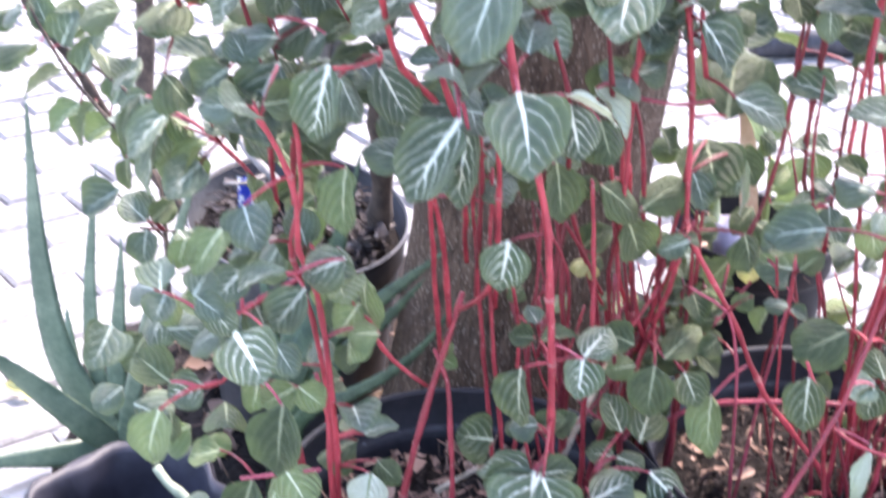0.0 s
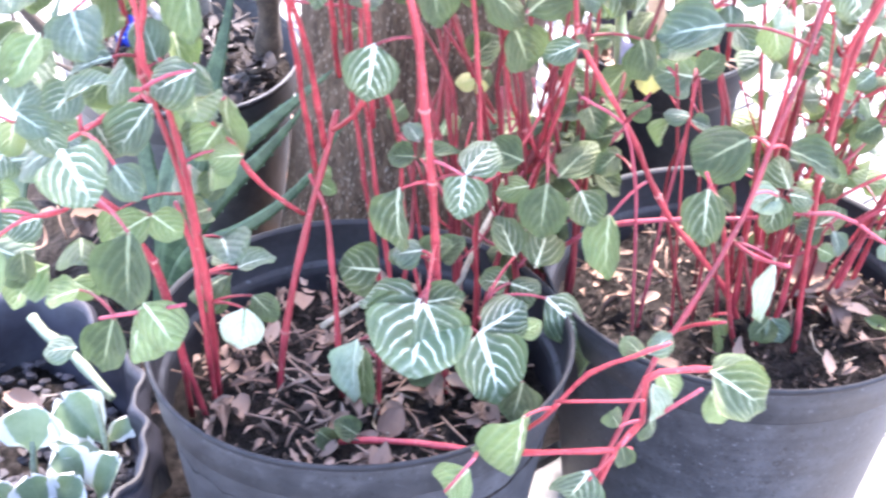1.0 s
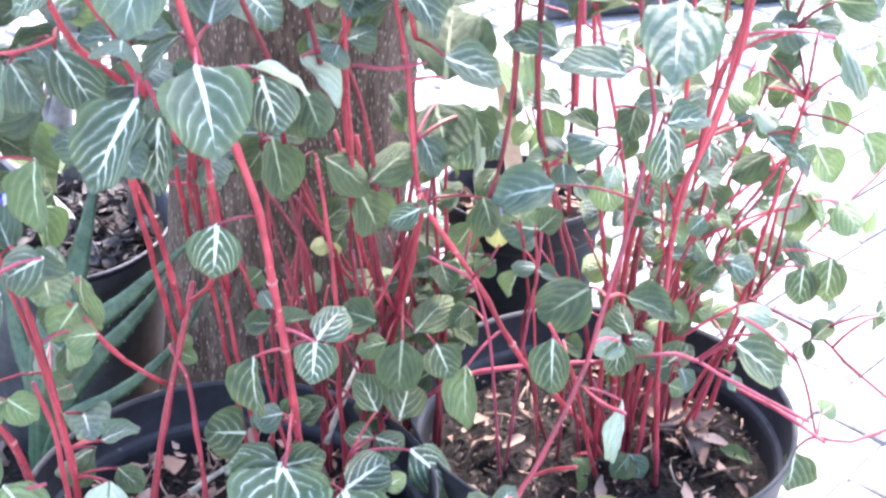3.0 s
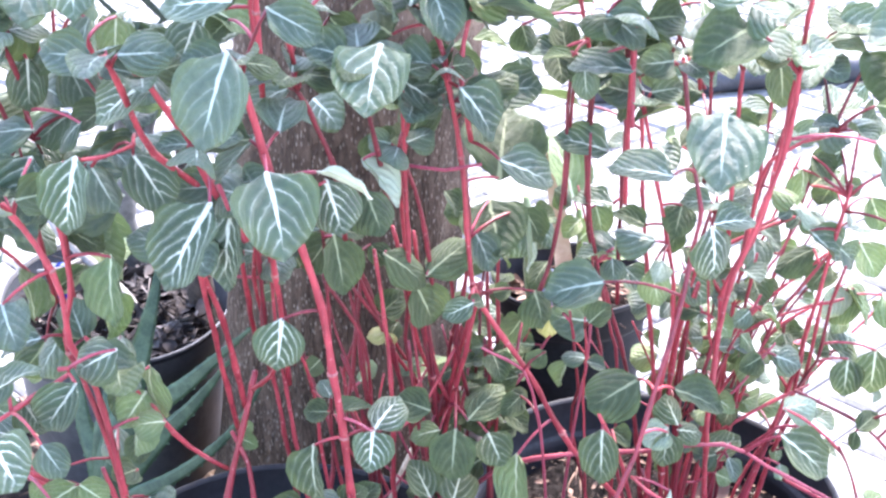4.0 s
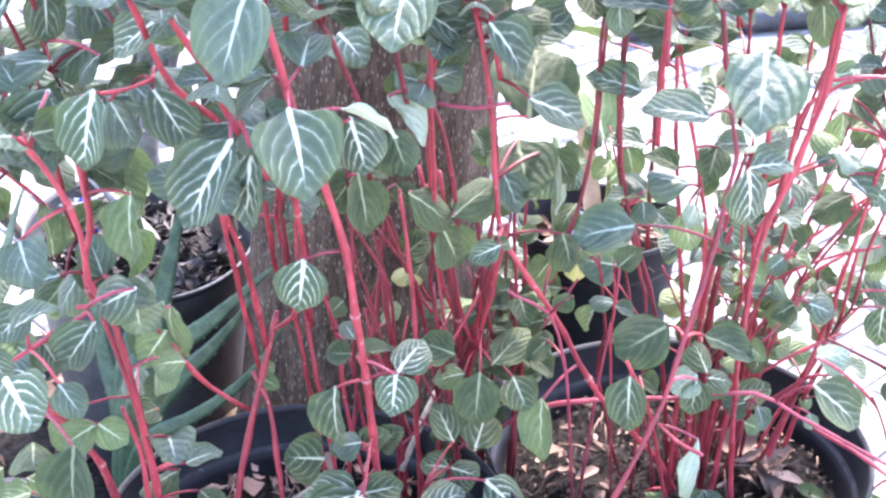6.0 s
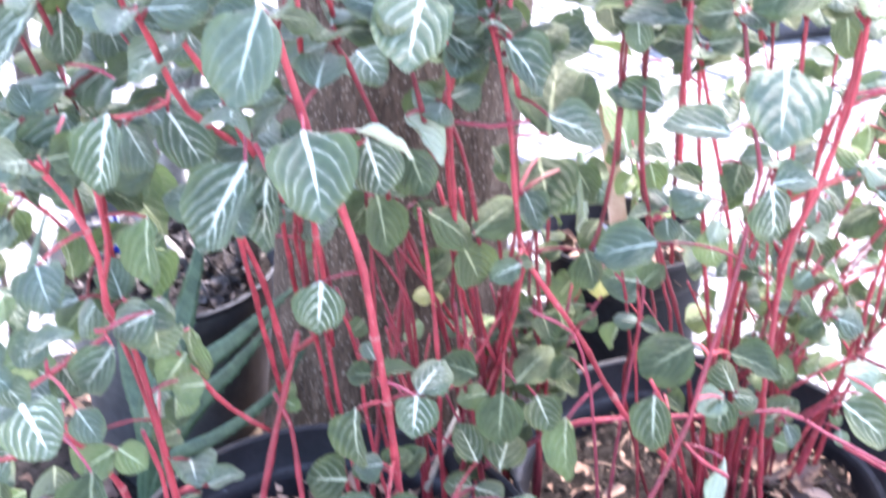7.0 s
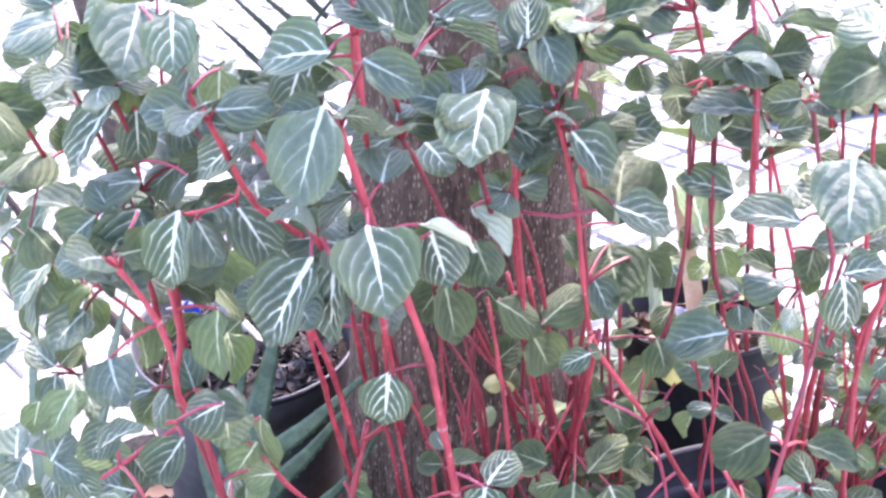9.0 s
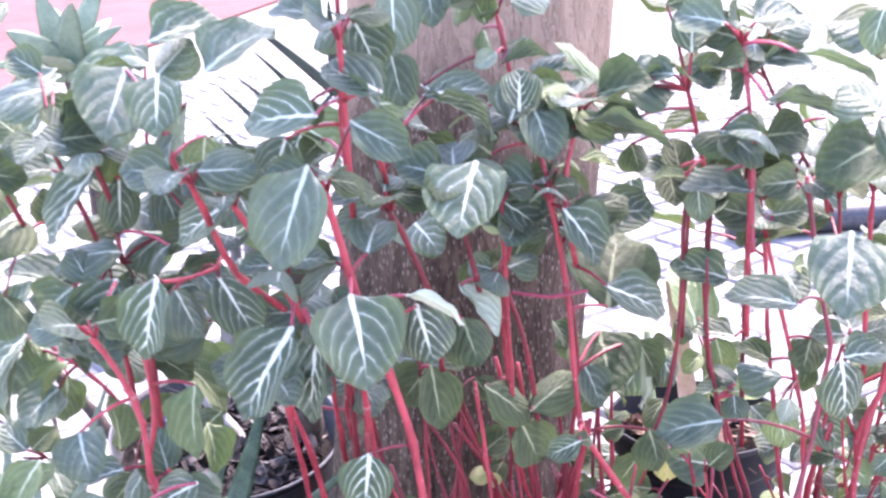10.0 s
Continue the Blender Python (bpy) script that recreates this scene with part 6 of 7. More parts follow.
pb.fill((0.28, 0.56), (0.88, 1.08), (0.70, 0.86), 14, (0.030, 0.055))
pb.fill((0.205, 0.255), (1.02, 1.12), (0.33, 0.47), 10, (0.020, 0.032), "dgd")
pb.fill((0.235, 0.30), (1.02, 1.14), (0.40, 0.54), 5, (0.020, 0.034), "dgd")
pb.fill((0.38, 0.60), (1.00, 1.14), (0.29, 0.46), 40, (0.016, 0.032), "ddgl")
pb.fill((0.24, 0.44), (0.92, 1.06), (0.36, 0.52), 8, (0.016, 0.026), "gd")
pb.thicket((0.405, 0.985), (0.035, 0.028), (0.06, 0.03), 5, (0.26, 0.50), "gdl")
pb.thicket((0.425, 0.995), (0.03, 0.025), (0.17, 0.05), 4, (0.22, 0.40), "gdl", (0.012, 0.022))
pb.thicket((0.35, 1.00), (0.03, 0.03), (-0.05, 0.02), 2, (0.18, 0.34), "")
pa.fill((0.18, 0.25), (1.00, 1.10), (0.50, 0.62), 6, (0.024, 0.042), "dd")
pa.thicket((0.205, 1.01), (0.025, 0.02), (0.01, 0.03), 7, (0.16, 0.34), "d", thick=0.0021, fan=0.6)
pa.thicket((0.150, 0.965), (0.03, 0.02), (-0.03, 0.02), 8, (0.18, 0.36), "", thick=0.0020, fan=0.6)
for plant in (pa, pb, pc):
    plant.done()


# ---------------------------------------------------------------- plants and pots round the tree
def long_blade(pts, width, thick, parent, material=None, name="leaf", teeth=True):
    """A fleshy tapering leaf through pts: channelled above, rounded below."""
    pts = [Vector(p) for p in pts]
    fine = []
    for i in range(len(pts) - 1):
        p0, p1, p2, p3 = pts[max(i - 1, 0)], pts[i], pts[i + 1], pts[min(i + 2, len(pts) - 1)]
        for j in range(6):
            t = j / 6
            fine.append(0.5 * ((2 * p1) + (p2 - p0) * t + (2 * p0 - 5 * p1 + 4 * p2 - p3) * t * t + (3 * p1 - p0 - 3 * p2 + p3) * t ** 3))
    fine.append(pts[-1])
    bm = bmesh.new()
    rings, n = [], len(fine)
    for i, p in enumerate(fine):
        f = i / (n - 1)
        d = (fine[min(i + 1, n - 1)] - fine[max(i - 1, 0)]).normalized()
        side = d.cross(Vector((0.0, -0.9, 0.43))).normalized()
        out = side.cross(d).normalized()
        w = width * (1 - f ** 1.7) * (0.75 + 0.25 * min(1, f * 5)) + 0.0006
        h = thick * (1 - f ** 1.5) + 0.0005
        shape = ((-1, 0.12), (-0.5, 0.22), (0, 0.18), (0.5, 0.22), (1, 0.12), (0.7, -0.6), (0, -1.0), (-0.7, -0.6))
        rings.append([bm.verts.new(p + side * (a * w / 2) + out * (b * h)) for a, b in shape])
    for a, b in zip(rings, rings[1:]):
        for j in range(8):
            bm.faces.new((a[j], a[(j + 1) % 8], b[(j + 1) % 8], b[j]))
    bm.faces.new(rings[-1])
    if teeth:
        for i in range(2, n - 2, 2):
            for e in (0, 4):
                v = rings[i][e].co
                c = fine[i]
                o = (v - c).normalized()
                d = (fine[i + 1] - c).normalized()
                t1, t2, t3 = bm.verts.new(v - d * 0.0018), bm.verts.new(v + d * 0.0018), bm.verts.new(v + o * 0.0016 + d * 0.001)
                bm.faces.new((t1, t2, t3))
    return part(name, bm, material or M_ALOE, parent)


aloe = thing("aloe", (-0.395, 1.305, 0.0), "large green aloe with long toothed fleshy leaves", "succulent")

def aloe_leaf(w, *path):
    long_blade([(-0.395, 1.305, 0.012)] + list(path), w, 0.012, aloe)


aloe_leaf(0.044, (-0.427, 1.320, 0.054), (-0.467, 1.330, 0.141), (-0.481, 1.340, 0.253), (-0.483, 1.350, 0.352), (-0.482, 1.360, 0.461))
aloe_leaf(0.027, (-0.413, 1.330, 0.039), (-0.429, 1.343, 0.119), (-0.430, 1.355, 0.209), (-0.423, 1.367, 0.295), (-0.414, 1.380, 0.375))
aloe_leaf(0.040, (-0.429, 1.280, 0.069), (-0.472, 1.260, 0.129), (-0.506, 1.240, 0.179), (-0.533, 1.220, 0.220))
aloe_leaf(0.038, (-0.433, 1.280, 0.026), (-0.473, 1.253, 0.037), (-0.518, 1.227, 0.046), (-0.561, 1.200, 0.054))
aloe_leaf(0.030, (-0.408, 1.270, 0.009), (-0.415, 1.215, 0.029), (-0.424, 1.160, 0.050))
aloe_leaf(0.030, (-0.428, 1.340, 0.027), (-0.458, 1.360, 0.073), (-0.469, 1.380, 0.127), (-0.476, 1.400, 0.165))
aloe_leaf(0.034, (-0.404, 1.330, 0.039), (-0.400, 1.340, 0.122), (-0.392, 1.350, 0.213), (-0.387, 1.360, 0.285))
long_blade([(-0.395, 1.305, 0.012), (-0.365, 1.28, 0.12), (-0.326, 1.25, 0.251), (-0.298, 1.25, 0.329), (-0.281, 1.25, 0.384), (-0.258, 1.25, 0.440)], 0.024, 0.010, aloe)

aloe_slim = thing("aloe", (-0.17, 1.15, 0.0), "slim green aloe leaning between pots, narrow leaves", "succulent")

def aloe_slim_leaf(w, *path):
    long_blade([(-0.172, 1.15, 0.01), (-0.168, 1.148, 0.12)] + list(path), w * 1.2, 0.009, aloe_slim, M_ALOE_DARK)


aloe_slim_leaf(0.034, (-0.153, 1.140, 0.234), (-0.133, 1.165, 0.297), (-0.116, 1.190, 0.354), (-0.103, 1.215, 0.398), (-0.090, 1.240, 0.460))
aloe_slim_leaf(0.017, (-0.163, 1.150, 0.255), (-0.152, 1.173, 0.306), (-0.141, 1.197, 0.351), (-0.129, 1.220, 0.395))
aloe_slim_leaf(0.026, (-0.149, 1.140, 0.220), (-0.106, 1.135, 0.301), (-0.064, 1.130, 0.340), (-0.028, 1.125, 0.375), (0.008, 1.120, 0.410))
aloe_slim_leaf(0.022, (-0.143, 1.130, 0.213), (-0.096, 1.122, 0.282), (-0.065, 1.115, 0.317), (-0.039, 1.108, 0.351), (-0.016, 1.100, 0.385))
aloe_slim_leaf(0.016, (-0.137, 1.120, 0.206), (-0.088, 1.110, 0.240), (-0.045, 1.100, 0.277), (-0.009, 1.090, 0.323), (0.022, 1.080, 0.385))
aloe_slim_leaf(0.022, (-0.153, 1.130, 0.227), (-0.137, 1.130, 0.266), (-0.120, 1.130, 0.304), (-0.110, 1.130, 0.350))
aloe_slim_leaf(0.024, (-0.167, 1.150, 0.228), (-0.180, 1.167, 0.272), (-0.188, 1.183, 0.322), (-0.206, 1.200, 0.355))

M_DARKPOT = plain("dull_black_plastic", (0.010, 0.010, 0.012), (0.022, 0.022, 0.026), 9.0, 0.7, 0.15, 0.12, 12.0)
# grey pot with a forked woody stem
P3 = (-0.186, 1.449)
M_GREYPOT_IN = plain("dim_grey_plastic", (0.050, 0.052, 0.058), (0.105, 0.108, 0.118), 9.0, 0.6, 0.3, 0.12, 12.0)


def oval(a, z):
    """A squashed round rim, longer front to back."""
    c = a - 0.278
    return 1 / math.sqrt((math.cos(c) / 0.138) ** 2 + (math.sin(c) / 0.187) ** 2) / 0.162


grey_pot = nursery_pot("plant_pot", P3, 0.162, 0.285, M_GREYPOT, "weathered squashed grey plastic pot beside the tree trunk", oval, inside=M_GREYPOT_IN)
part("rim", lathe([(0.1610, 0.283), (0.1625, 0.286), (0.1620, 0.2885), (0.1600, 0.2885), (0.1598, 0.285)], (P3[0], P3[1], 0), 80, oval), plain("worn_pale_rim", (0.05, 0.05, 0.055), (0.115, 0.115, 0.13), 25.0), grey_pot, "worn pale rim")
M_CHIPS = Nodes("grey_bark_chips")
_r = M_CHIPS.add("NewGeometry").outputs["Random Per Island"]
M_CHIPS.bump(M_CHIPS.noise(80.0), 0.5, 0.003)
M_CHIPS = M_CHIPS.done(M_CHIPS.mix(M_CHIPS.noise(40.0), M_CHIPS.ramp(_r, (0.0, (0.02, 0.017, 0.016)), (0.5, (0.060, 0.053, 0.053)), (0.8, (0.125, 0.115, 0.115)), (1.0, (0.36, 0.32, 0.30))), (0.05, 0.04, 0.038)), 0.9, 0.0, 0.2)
soil_bed(P3, 0.148, 0.262, 8, oval, "dark soil with bark chips in a grey pot")
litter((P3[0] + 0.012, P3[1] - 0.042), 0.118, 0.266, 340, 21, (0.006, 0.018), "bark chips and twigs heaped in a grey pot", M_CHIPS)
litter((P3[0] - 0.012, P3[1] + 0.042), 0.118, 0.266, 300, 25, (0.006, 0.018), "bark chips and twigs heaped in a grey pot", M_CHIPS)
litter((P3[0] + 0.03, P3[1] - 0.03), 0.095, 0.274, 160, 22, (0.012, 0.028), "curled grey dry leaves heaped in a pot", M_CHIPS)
bm = tube([(-0.150, 1.400, 0.268), (-0.167, 1.433, 0.285), (-0.206, 1.467, 0.310), (-0.255, 1.500, 0.345), (-0.285, 1.520, 0.385)], 0.0075, 0.004, 8, 2)
tube([(-0.190, 1.455, 0.300), (-0.178, 1.440, 0.330), (-0.186, 1.420, 0.365)], 0.0045, 0.002, 6, 2, bm)
tube([(-0.225, 1.480, 0.322), (-0.250, 1.460, 0.318), (-0.275, 1.440, 0.325)], 0.0045, 0.002, 6, 2, bm)
whole("dead_branch", bm, plain("bleached_grey_wood", (0.16, 0.15, 0.145), (0.32, 0.30, 0.285), 30.0, 0.8, 0.2), (-0.150, 1.400, 0.262), "bleached grey dead branch lying in a pot", "branch")
wood_plant = Plant("desert_shrub", (-0.180, 1.585, 0.24), "woody pot plant with a forked grey-brown trunk", "potted plant", 7)
wood_plant.stem([(-0.176, 1.585, 0.235), (-0.180, 1.585, 0.283), (-0.186, 1.585, 0.309), (-0.190, 1.585, 0.349), (-0.178, 1.585, 0.399), (-0.166, 1.585, 0.441), (-0.161, 1.585, 0.478)], 0.016, 0.010, M_GREYWOOD, "trunk", False)
wood_plant.stem([(-0.187, 1.595, 0.305), (-0.202, 1.595, 0.345), (-0.197, 1.595, 0.384), (-0.186, 1.595, 0.423), (-0.185, 1.595, 0.468)], 0.011, 0.007, M_GREYWOOD, "branch", False)
wood_plant.stem([(-0.185, 1.585, 0.365), (-0.166, 1.585, 0.403), (-0.152, 1.585, 0.441), (-0.141, 1.585, 0.478)], 0.010, 0.006, M_GREYWOOD, "branch", False)
wood_plant.stem([(-0.318, 1.475, 0.235), (-0.345, 1.49, 0.27), (-0.372, 1.50, 0.300), (-0.424, 1.50, 0.374), (-0.467, 1.50, 0.455), (-0.515, 1.50, 0.525), (-0.540, 1.50, 0.590)], 0.0075, 0.0040, M_TWIG, "branch", False)
wood_plant.stem([(-0.085, 1.43, 0.25), (-0.078, 1.43, 0.34), (-0.085, 1.43, 0.48), (-0.06, 1.44, 0.62)], 0.015, 0.008, M_TWIG, "branch", False)
for x, y, z, dx, dz, m in ((-0.20, 1.40, 0.40, 0.05, -0.02, "d"), (-0.23, 1.44, 0.44, -0.045, 0.01, "d"), (-0.15, 1.42, 0.54, 0.04, 0.03, "d"), (-0.19, 1.43, 0.58, -0.03, 0.03, "g"),
                           (-0.11, 1.43, 0.56, 0.045, 0.01, "d"), (-0.22, 1.43, 0.54, -0.045, -0.01, "d"), (-0.08, 1.42, 0.46, 0.04, -0.02, "d"), (-0.13, 1.42, 0.48, -0.03, -0.03, "g")):
    wood_plant.leaf((x, y, z), (dx, -0.02, dz), 0, m)
wood_plant.leaf((-0.192, 1.250, 0.466), (0.066, -0.016, -0.041), -22, "d", 0.80, form=6)
wood_plant.leaf((-0.150, 1.200, 0.412), (0.019, -0.019, -0.047), -32, "l", 0.80)
wood_plant.leaf((-0.138, 1.220, 0.415), (-0.033, -0.012, -0.025), 0, "d", 0.98)
wood_plant.leaf((-0.168, 1.300, 0.393), (0.015, 0.019, 0.035), -45, "l", 0.80)
wood_plant.leaf((-0.498, 1.480, 0.483), (-0.072, 0.001, 0.002), 49, "d", 0.80)
wood_plant.leaf((-0.477, 1.490, 0.449), (-0.056, -0.014, -0.027), 38, "d", 0.80)
wood_plant.leaf((-0.436, 1.480, 0.412), (-0.035, -0.023, -0.045), 23, "d", 0.80)
wood_plant.leaf((-0.415, 1.480, 0.386), (0.020, -0.015, -0.030), 0, "d", 0.97)
wood_plant.leaf((-0.485, 1.500, 0.482), (0.020, 0.026, 0.051), 0, "d", 0.81)
wood_plant.leaf((-0.522, 1.500, 0.522), (-0.048, -0.003, -0.006), 27, "d", 0.80)


def wrapper(at, w, h, material, label):
    """A crumpled scrap of packaging."""
    bm = bmesh.new()
    n = 8
    grid = [[bm.verts.new(Vector(at) + Vector(((i / n - 0.5) * w, 0.25 * w * noise.noise(Vector((i * 0.7, j * 0.7, w * 90))), j / n * h + 0.1 * w * noise.noise(Vector((i, j, 3)))))) for i in range(n + 1)] for j in range(n + 1)]
    for j in range(n):
        for i in range(n):
            bm.faces.new((grid[j][i], grid[j][i + 1], grid[j + 1][i + 1], grid[j + 1][i]))
    return whole("wrapper", bm, material, at, label, "litter")


k = Nodes("blue_and_white_film")
wrapper((-0.250, 1.46, 0.276), 0.024, 0.050, k.done(k.mix(k.smooth(k.noise(45.0), 0.50, 0.54), (0.02, 0.05, 0.42), (0.75, 0.75, 0.78)), 0.3), "crumpled blue and white plastic wrapper on soil")

# black pot behind, with a stake, a cup and a broad-leaved plant
P5 = (0.361, 1.335)
nursery_pot("nursery_pot", P5, 0.096, 0.345, M_DARKPOT, "tall black plastic pot standing behind other pots")
soil_bed(P5, 0.087, 0.310, 10, label="dark soil in a tall black pot")
litter(P5, 0.084, 0.314, 60, 24, (0.01, 0.028), "dry leaves in a tall black pot")
M_WOOD = plain("raw_pine", (0.55, 0.36, 0.25), (0.72, 0.55, 0.42), 22.0, 0.7, 0.3)
bm = bmesh.new()
stake_rows = []
for i in range(7):
    f = i / 6
    c = Vector((0.360, 1.325, 0.300)).lerp(Vector((0.330, 1.335, 0.505)), f)
    w = 0.011 * (1.0 - 0.25 * f)
    stake_rows.append([bm.verts.new(c + Vector(o)) for o in ((-w, -0.003, 0), (w, -0.003, 0), (w, 0.003, 0), (-w, 0.003, 0))])
for a, b in zip(stake_rows, stake_rows[1:]):
    for j in range(4):
        bm.faces.new((a[j], a[(j + 1) % 4], b[(j + 1) % 4], b[j]))
bm.faces.new(stake_rows[-1])
bm.faces.new(stake_rows[0][::-1])
whole("plant_stake", bm, M_WOOD, (0.360, 1.325, 0.300), "flat pale wooden stake stuck in pot soil", "stake", smooth=False)
cup = thing("cup", (0.322, 1.300, 0.316), "small lilac-grey plastic cup on pot soil", "cup")
part("body", lathe([(0.001, 0.0), (0.013, 0.0), (0.016, 0.050), (0.0145, 0.050), (0.0118, 0.003), (0.001, 0.003)], (0.322, 1.300, 0.316), 28), plain("lilac_plastic", (0.28, 0.26, 0.36), (0.42, 0.40, 0.50), 20.0, 0.4), cup)
broad = Plant("broadleaf_plant", (0.35, 1.33, 0.31), "young pot plant with broad pale green leaves", "potted plant", 9)
broad.stem([(0.312, 1.31, 0.300), (0.306, 1.305, 0.37), (0.300, 1.30, 0.45)], 0.006, 0.004, plain("pale_green_stalk", (0.30, 0.38, 0.18), (0.46, 0.52, 0.30), 40.0, 0.5), "stalk", False)
broad.stem([(0.372, 1.33, 0.300), (0.368, 1.32, 0.37), (0.362, 1.31, 0.43)], 0.004, 0.003, plain("green_stalk", (0.16, 0.24, 0.07), (0.28, 0.36, 0.14), 40.0, 0.5), "stalk", False)
broad.leaf((0.352, 1.30, 0.455), (-0.012, 0.02, 0.075), 0, "l", 0.8)
broad.leaf((0.362, 1.31, 0.40), (0.035, -0.01, 0.045), 20, "l", 0.6)
broad.leaf((0.366, 1.31, 0.385), (0.055, -0.02, 0.012), 10, "l", 0.5)
broad.leaf((0.300, 1.30, 0.445), (-0.03, -0.02, -0.05), 0, "b", 0.8)
broad.leaf((0.304, 1.30, 0.450), (0.03, -0.02, -0.04), 0, "b", 0.8)
bm = bmesh.new()
bmesh.ops.create_icosphere(bm, subdivisions=3, radius=1.0)
for v in bm.verts:
    v.co *= 1 + 0.18 * noise.noise(v.co * 1.7)
    v.co = Vector((0.238 + v.co.x * 0.030, 1.375 + v.co.y * 0.03, 0.085 + v.co.z * 0.105))
whole("stone", bm, plain("pale_pink_stone", (0.50, 0.42, 0.42), (0.68, 0.60, 0.60), 18.0, 0.8, 0.2), (0.238, 1.375, 0.0), "smooth pale pink upright stone between pots", "stone")

# black poly bag with a white-edged plant
BAG = (-0.285, 0.945)


def crumple(a, z):
    """An oval mouth with folds down the film."""
    oval = 1 / math.sqrt((math.cos(a - 0.28) / 0.118) ** 2 + (math.sin(a - 0.28) / 0.205) ** 2)
    return oval * (1 + 0.040 * math.sin(7 * a + 25 * z) + 0.030 * math.sin(13 * a - 40 * z + 1) + 0.015 * math.sin(23 * a + 60 * z))


bag = thing("poly_bag", (BAG[0], BAG[1], 0), "crumpled black polythene grow bag with folded top", "grow bag")
part("wall", lathe([(0.80, 0.0), (0.92, 0.01), (0.98, 0.05), (0.96, 0.09), (0.99, 0.125), (1.03, 0.140), (1.00, 0.146), (0.95, 0.135), (0.93, 0.09), (0.94, 0.03), (0.001, 0.02)], (BAG[0], BAG[1], 0), 128, crumple), M_BAG, bag)
part("folded_rim", lathe([(1.00, 0.142), (1.08, 0.130), (1.09, 0.085), (1.075, 0.085), (1.05, 0.124), (0.99, 0.136)], (BAG[0], BAG[1], 0), 128, crumple), M_BAG, bag)
soil_bed(BAG, 0.93, 0.062, 14, crumple, "gritty dark soil in a black bag")
M_PEBBLE = plain("grey_pebbles", (0.018, 0.017, 0.020), (0.085, 0.078, 0.088), 60.0, 0.85, 0.2)
bm = bmesh.new()
prng = random.Random(31)
for _ in range(420):
    a, r, s = prng.uniform(0, 6.28), 0.9 * math.sqrt(prng.random()), prng.uniform(0.003, 0.0075)
    r *= crumple(a, 0.04)
    got = bmesh.ops.create_icosphere(bm, subdivisions=1, radius=s)["verts"]
    for v in got:
        v.co = Vector((v.co.x * prng.uniform(0.9, 1.5), v.co.y * prng.uniform(0.7, 1.2), v.co.z * prng.uniform(0.4, 0.9))) + Vector((BAG[0] + r * math.cos(a), BAG[1] + r * math.sin(a), 0.062 + 0.5 * s))
whole("pebbles", bm, M_PEBBLE, (BAG[0], BAG[1], 0.034), "small grey pebbles scattered over bag soil", "pebbles", kind="stuff", smooth=False)
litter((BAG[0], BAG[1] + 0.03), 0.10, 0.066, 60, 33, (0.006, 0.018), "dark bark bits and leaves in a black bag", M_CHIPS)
edged = Plant("white_edged_plant", (-0.26, 1.03, 0.034), "small trailing plant with grey-green white-edged leaves", "potted plant", 12)
M_PALE_STALK = plain("pale_grey_green_stalk", (0.12, 0.155, 0.105), (0.25, 0.285, 0.21), 60.0, 0.6)
edged.stem([(-0.286, 1.060, 0.173), (-0.271, 1.045, 0.164), (-0.246, 1.026, 0.158), (-0.228, 1.010, 0.150), (-0.207, 0.990, 0.139)], 0.0052, 0.0042, M_PALE_STALK)
edged.stem([(-0.270, 0.930, 0.042), (-0.267, 0.935, 0.076), (-0.266, 0.940, 0.107)], 0.0032, 0.0027, M_PALE_STALK)
edged.stem([(-0.209, 0.920, 0.051), (-0.200, 0.929, 0.082), (-0.199, 0.939, 0.115), (-0.205, 0.950, 0.152)], 0.0032, 0.0024, M_PALE_STALK)
edged.leaf((-0.267, 0.940, 0.100), (0.003, 0.000, 0.062), 0, "v", form=8, stalk=False)
edged.leaf((-0.203, 0.950, 0.106), (-0.034, 0.000, 0.059), 3, "v", 0.83, form=8, stalk=False)
edged.leaf((-0.200, 0.940, 0.105), (-0.051, -0.000, 0.016), 20, "v", 0.62, form=8, stalk=False)
edged.leaf((-0.218, 0.920, 0.081), (-0.020, 0.000, 0.048), 14, "v", 0.80, form=8, stalk=False)
edged.leaf((-0.210, 0.910, 0.064), (0.025, 0.000, 0.067), -34, "v", 0.62, form=8, stalk=False)
edged.leaf((-0.238, 0.900, 0.072), (0.019, 0.000, 0.044), -1, "v", 0.84, form=8, stalk=False)
edged.leaf((-0.253, 0.900, 0.070), (-0.007, -0.000, 0.045), 0, "v", form=8, stalk=False)
edged.leaf((-0.286, 0.900, 0.071), (0.002, 0.000, 0.037), 0, "v", form=8, stalk=False)
edged.leaf((-0.204, 0.960, 0.098), (0.025, 0.000, 0.033), 34, "v", 0.62, form=8, stalk=False)
edged.leaf((-0.314, 0.900, 0.139), (0.026, 0.000, 0.023), 0, "v", form=8, stalk=False)


# bare soil with litter round the foot of the tree
def oval_pit(a, z):
    return 1 + 0.07 * math.sin(2 * a + 0.5) + 0.05 * math.sin(5 * a) + 0.03 * math.sin(9 * a + 1)


PIT = (-0.01, 1.43)
soil_bed(PIT, 0.47, 0.020, 40, oval_pit, "bare brown soil round the tree's foot")
litter(PIT, 0.44, 0.026, 380, 41, (0.010, 0.030), "dry fallen leaves round the tree's foot")

for plant in (wood_plant, broad, edged):
    plant.done()

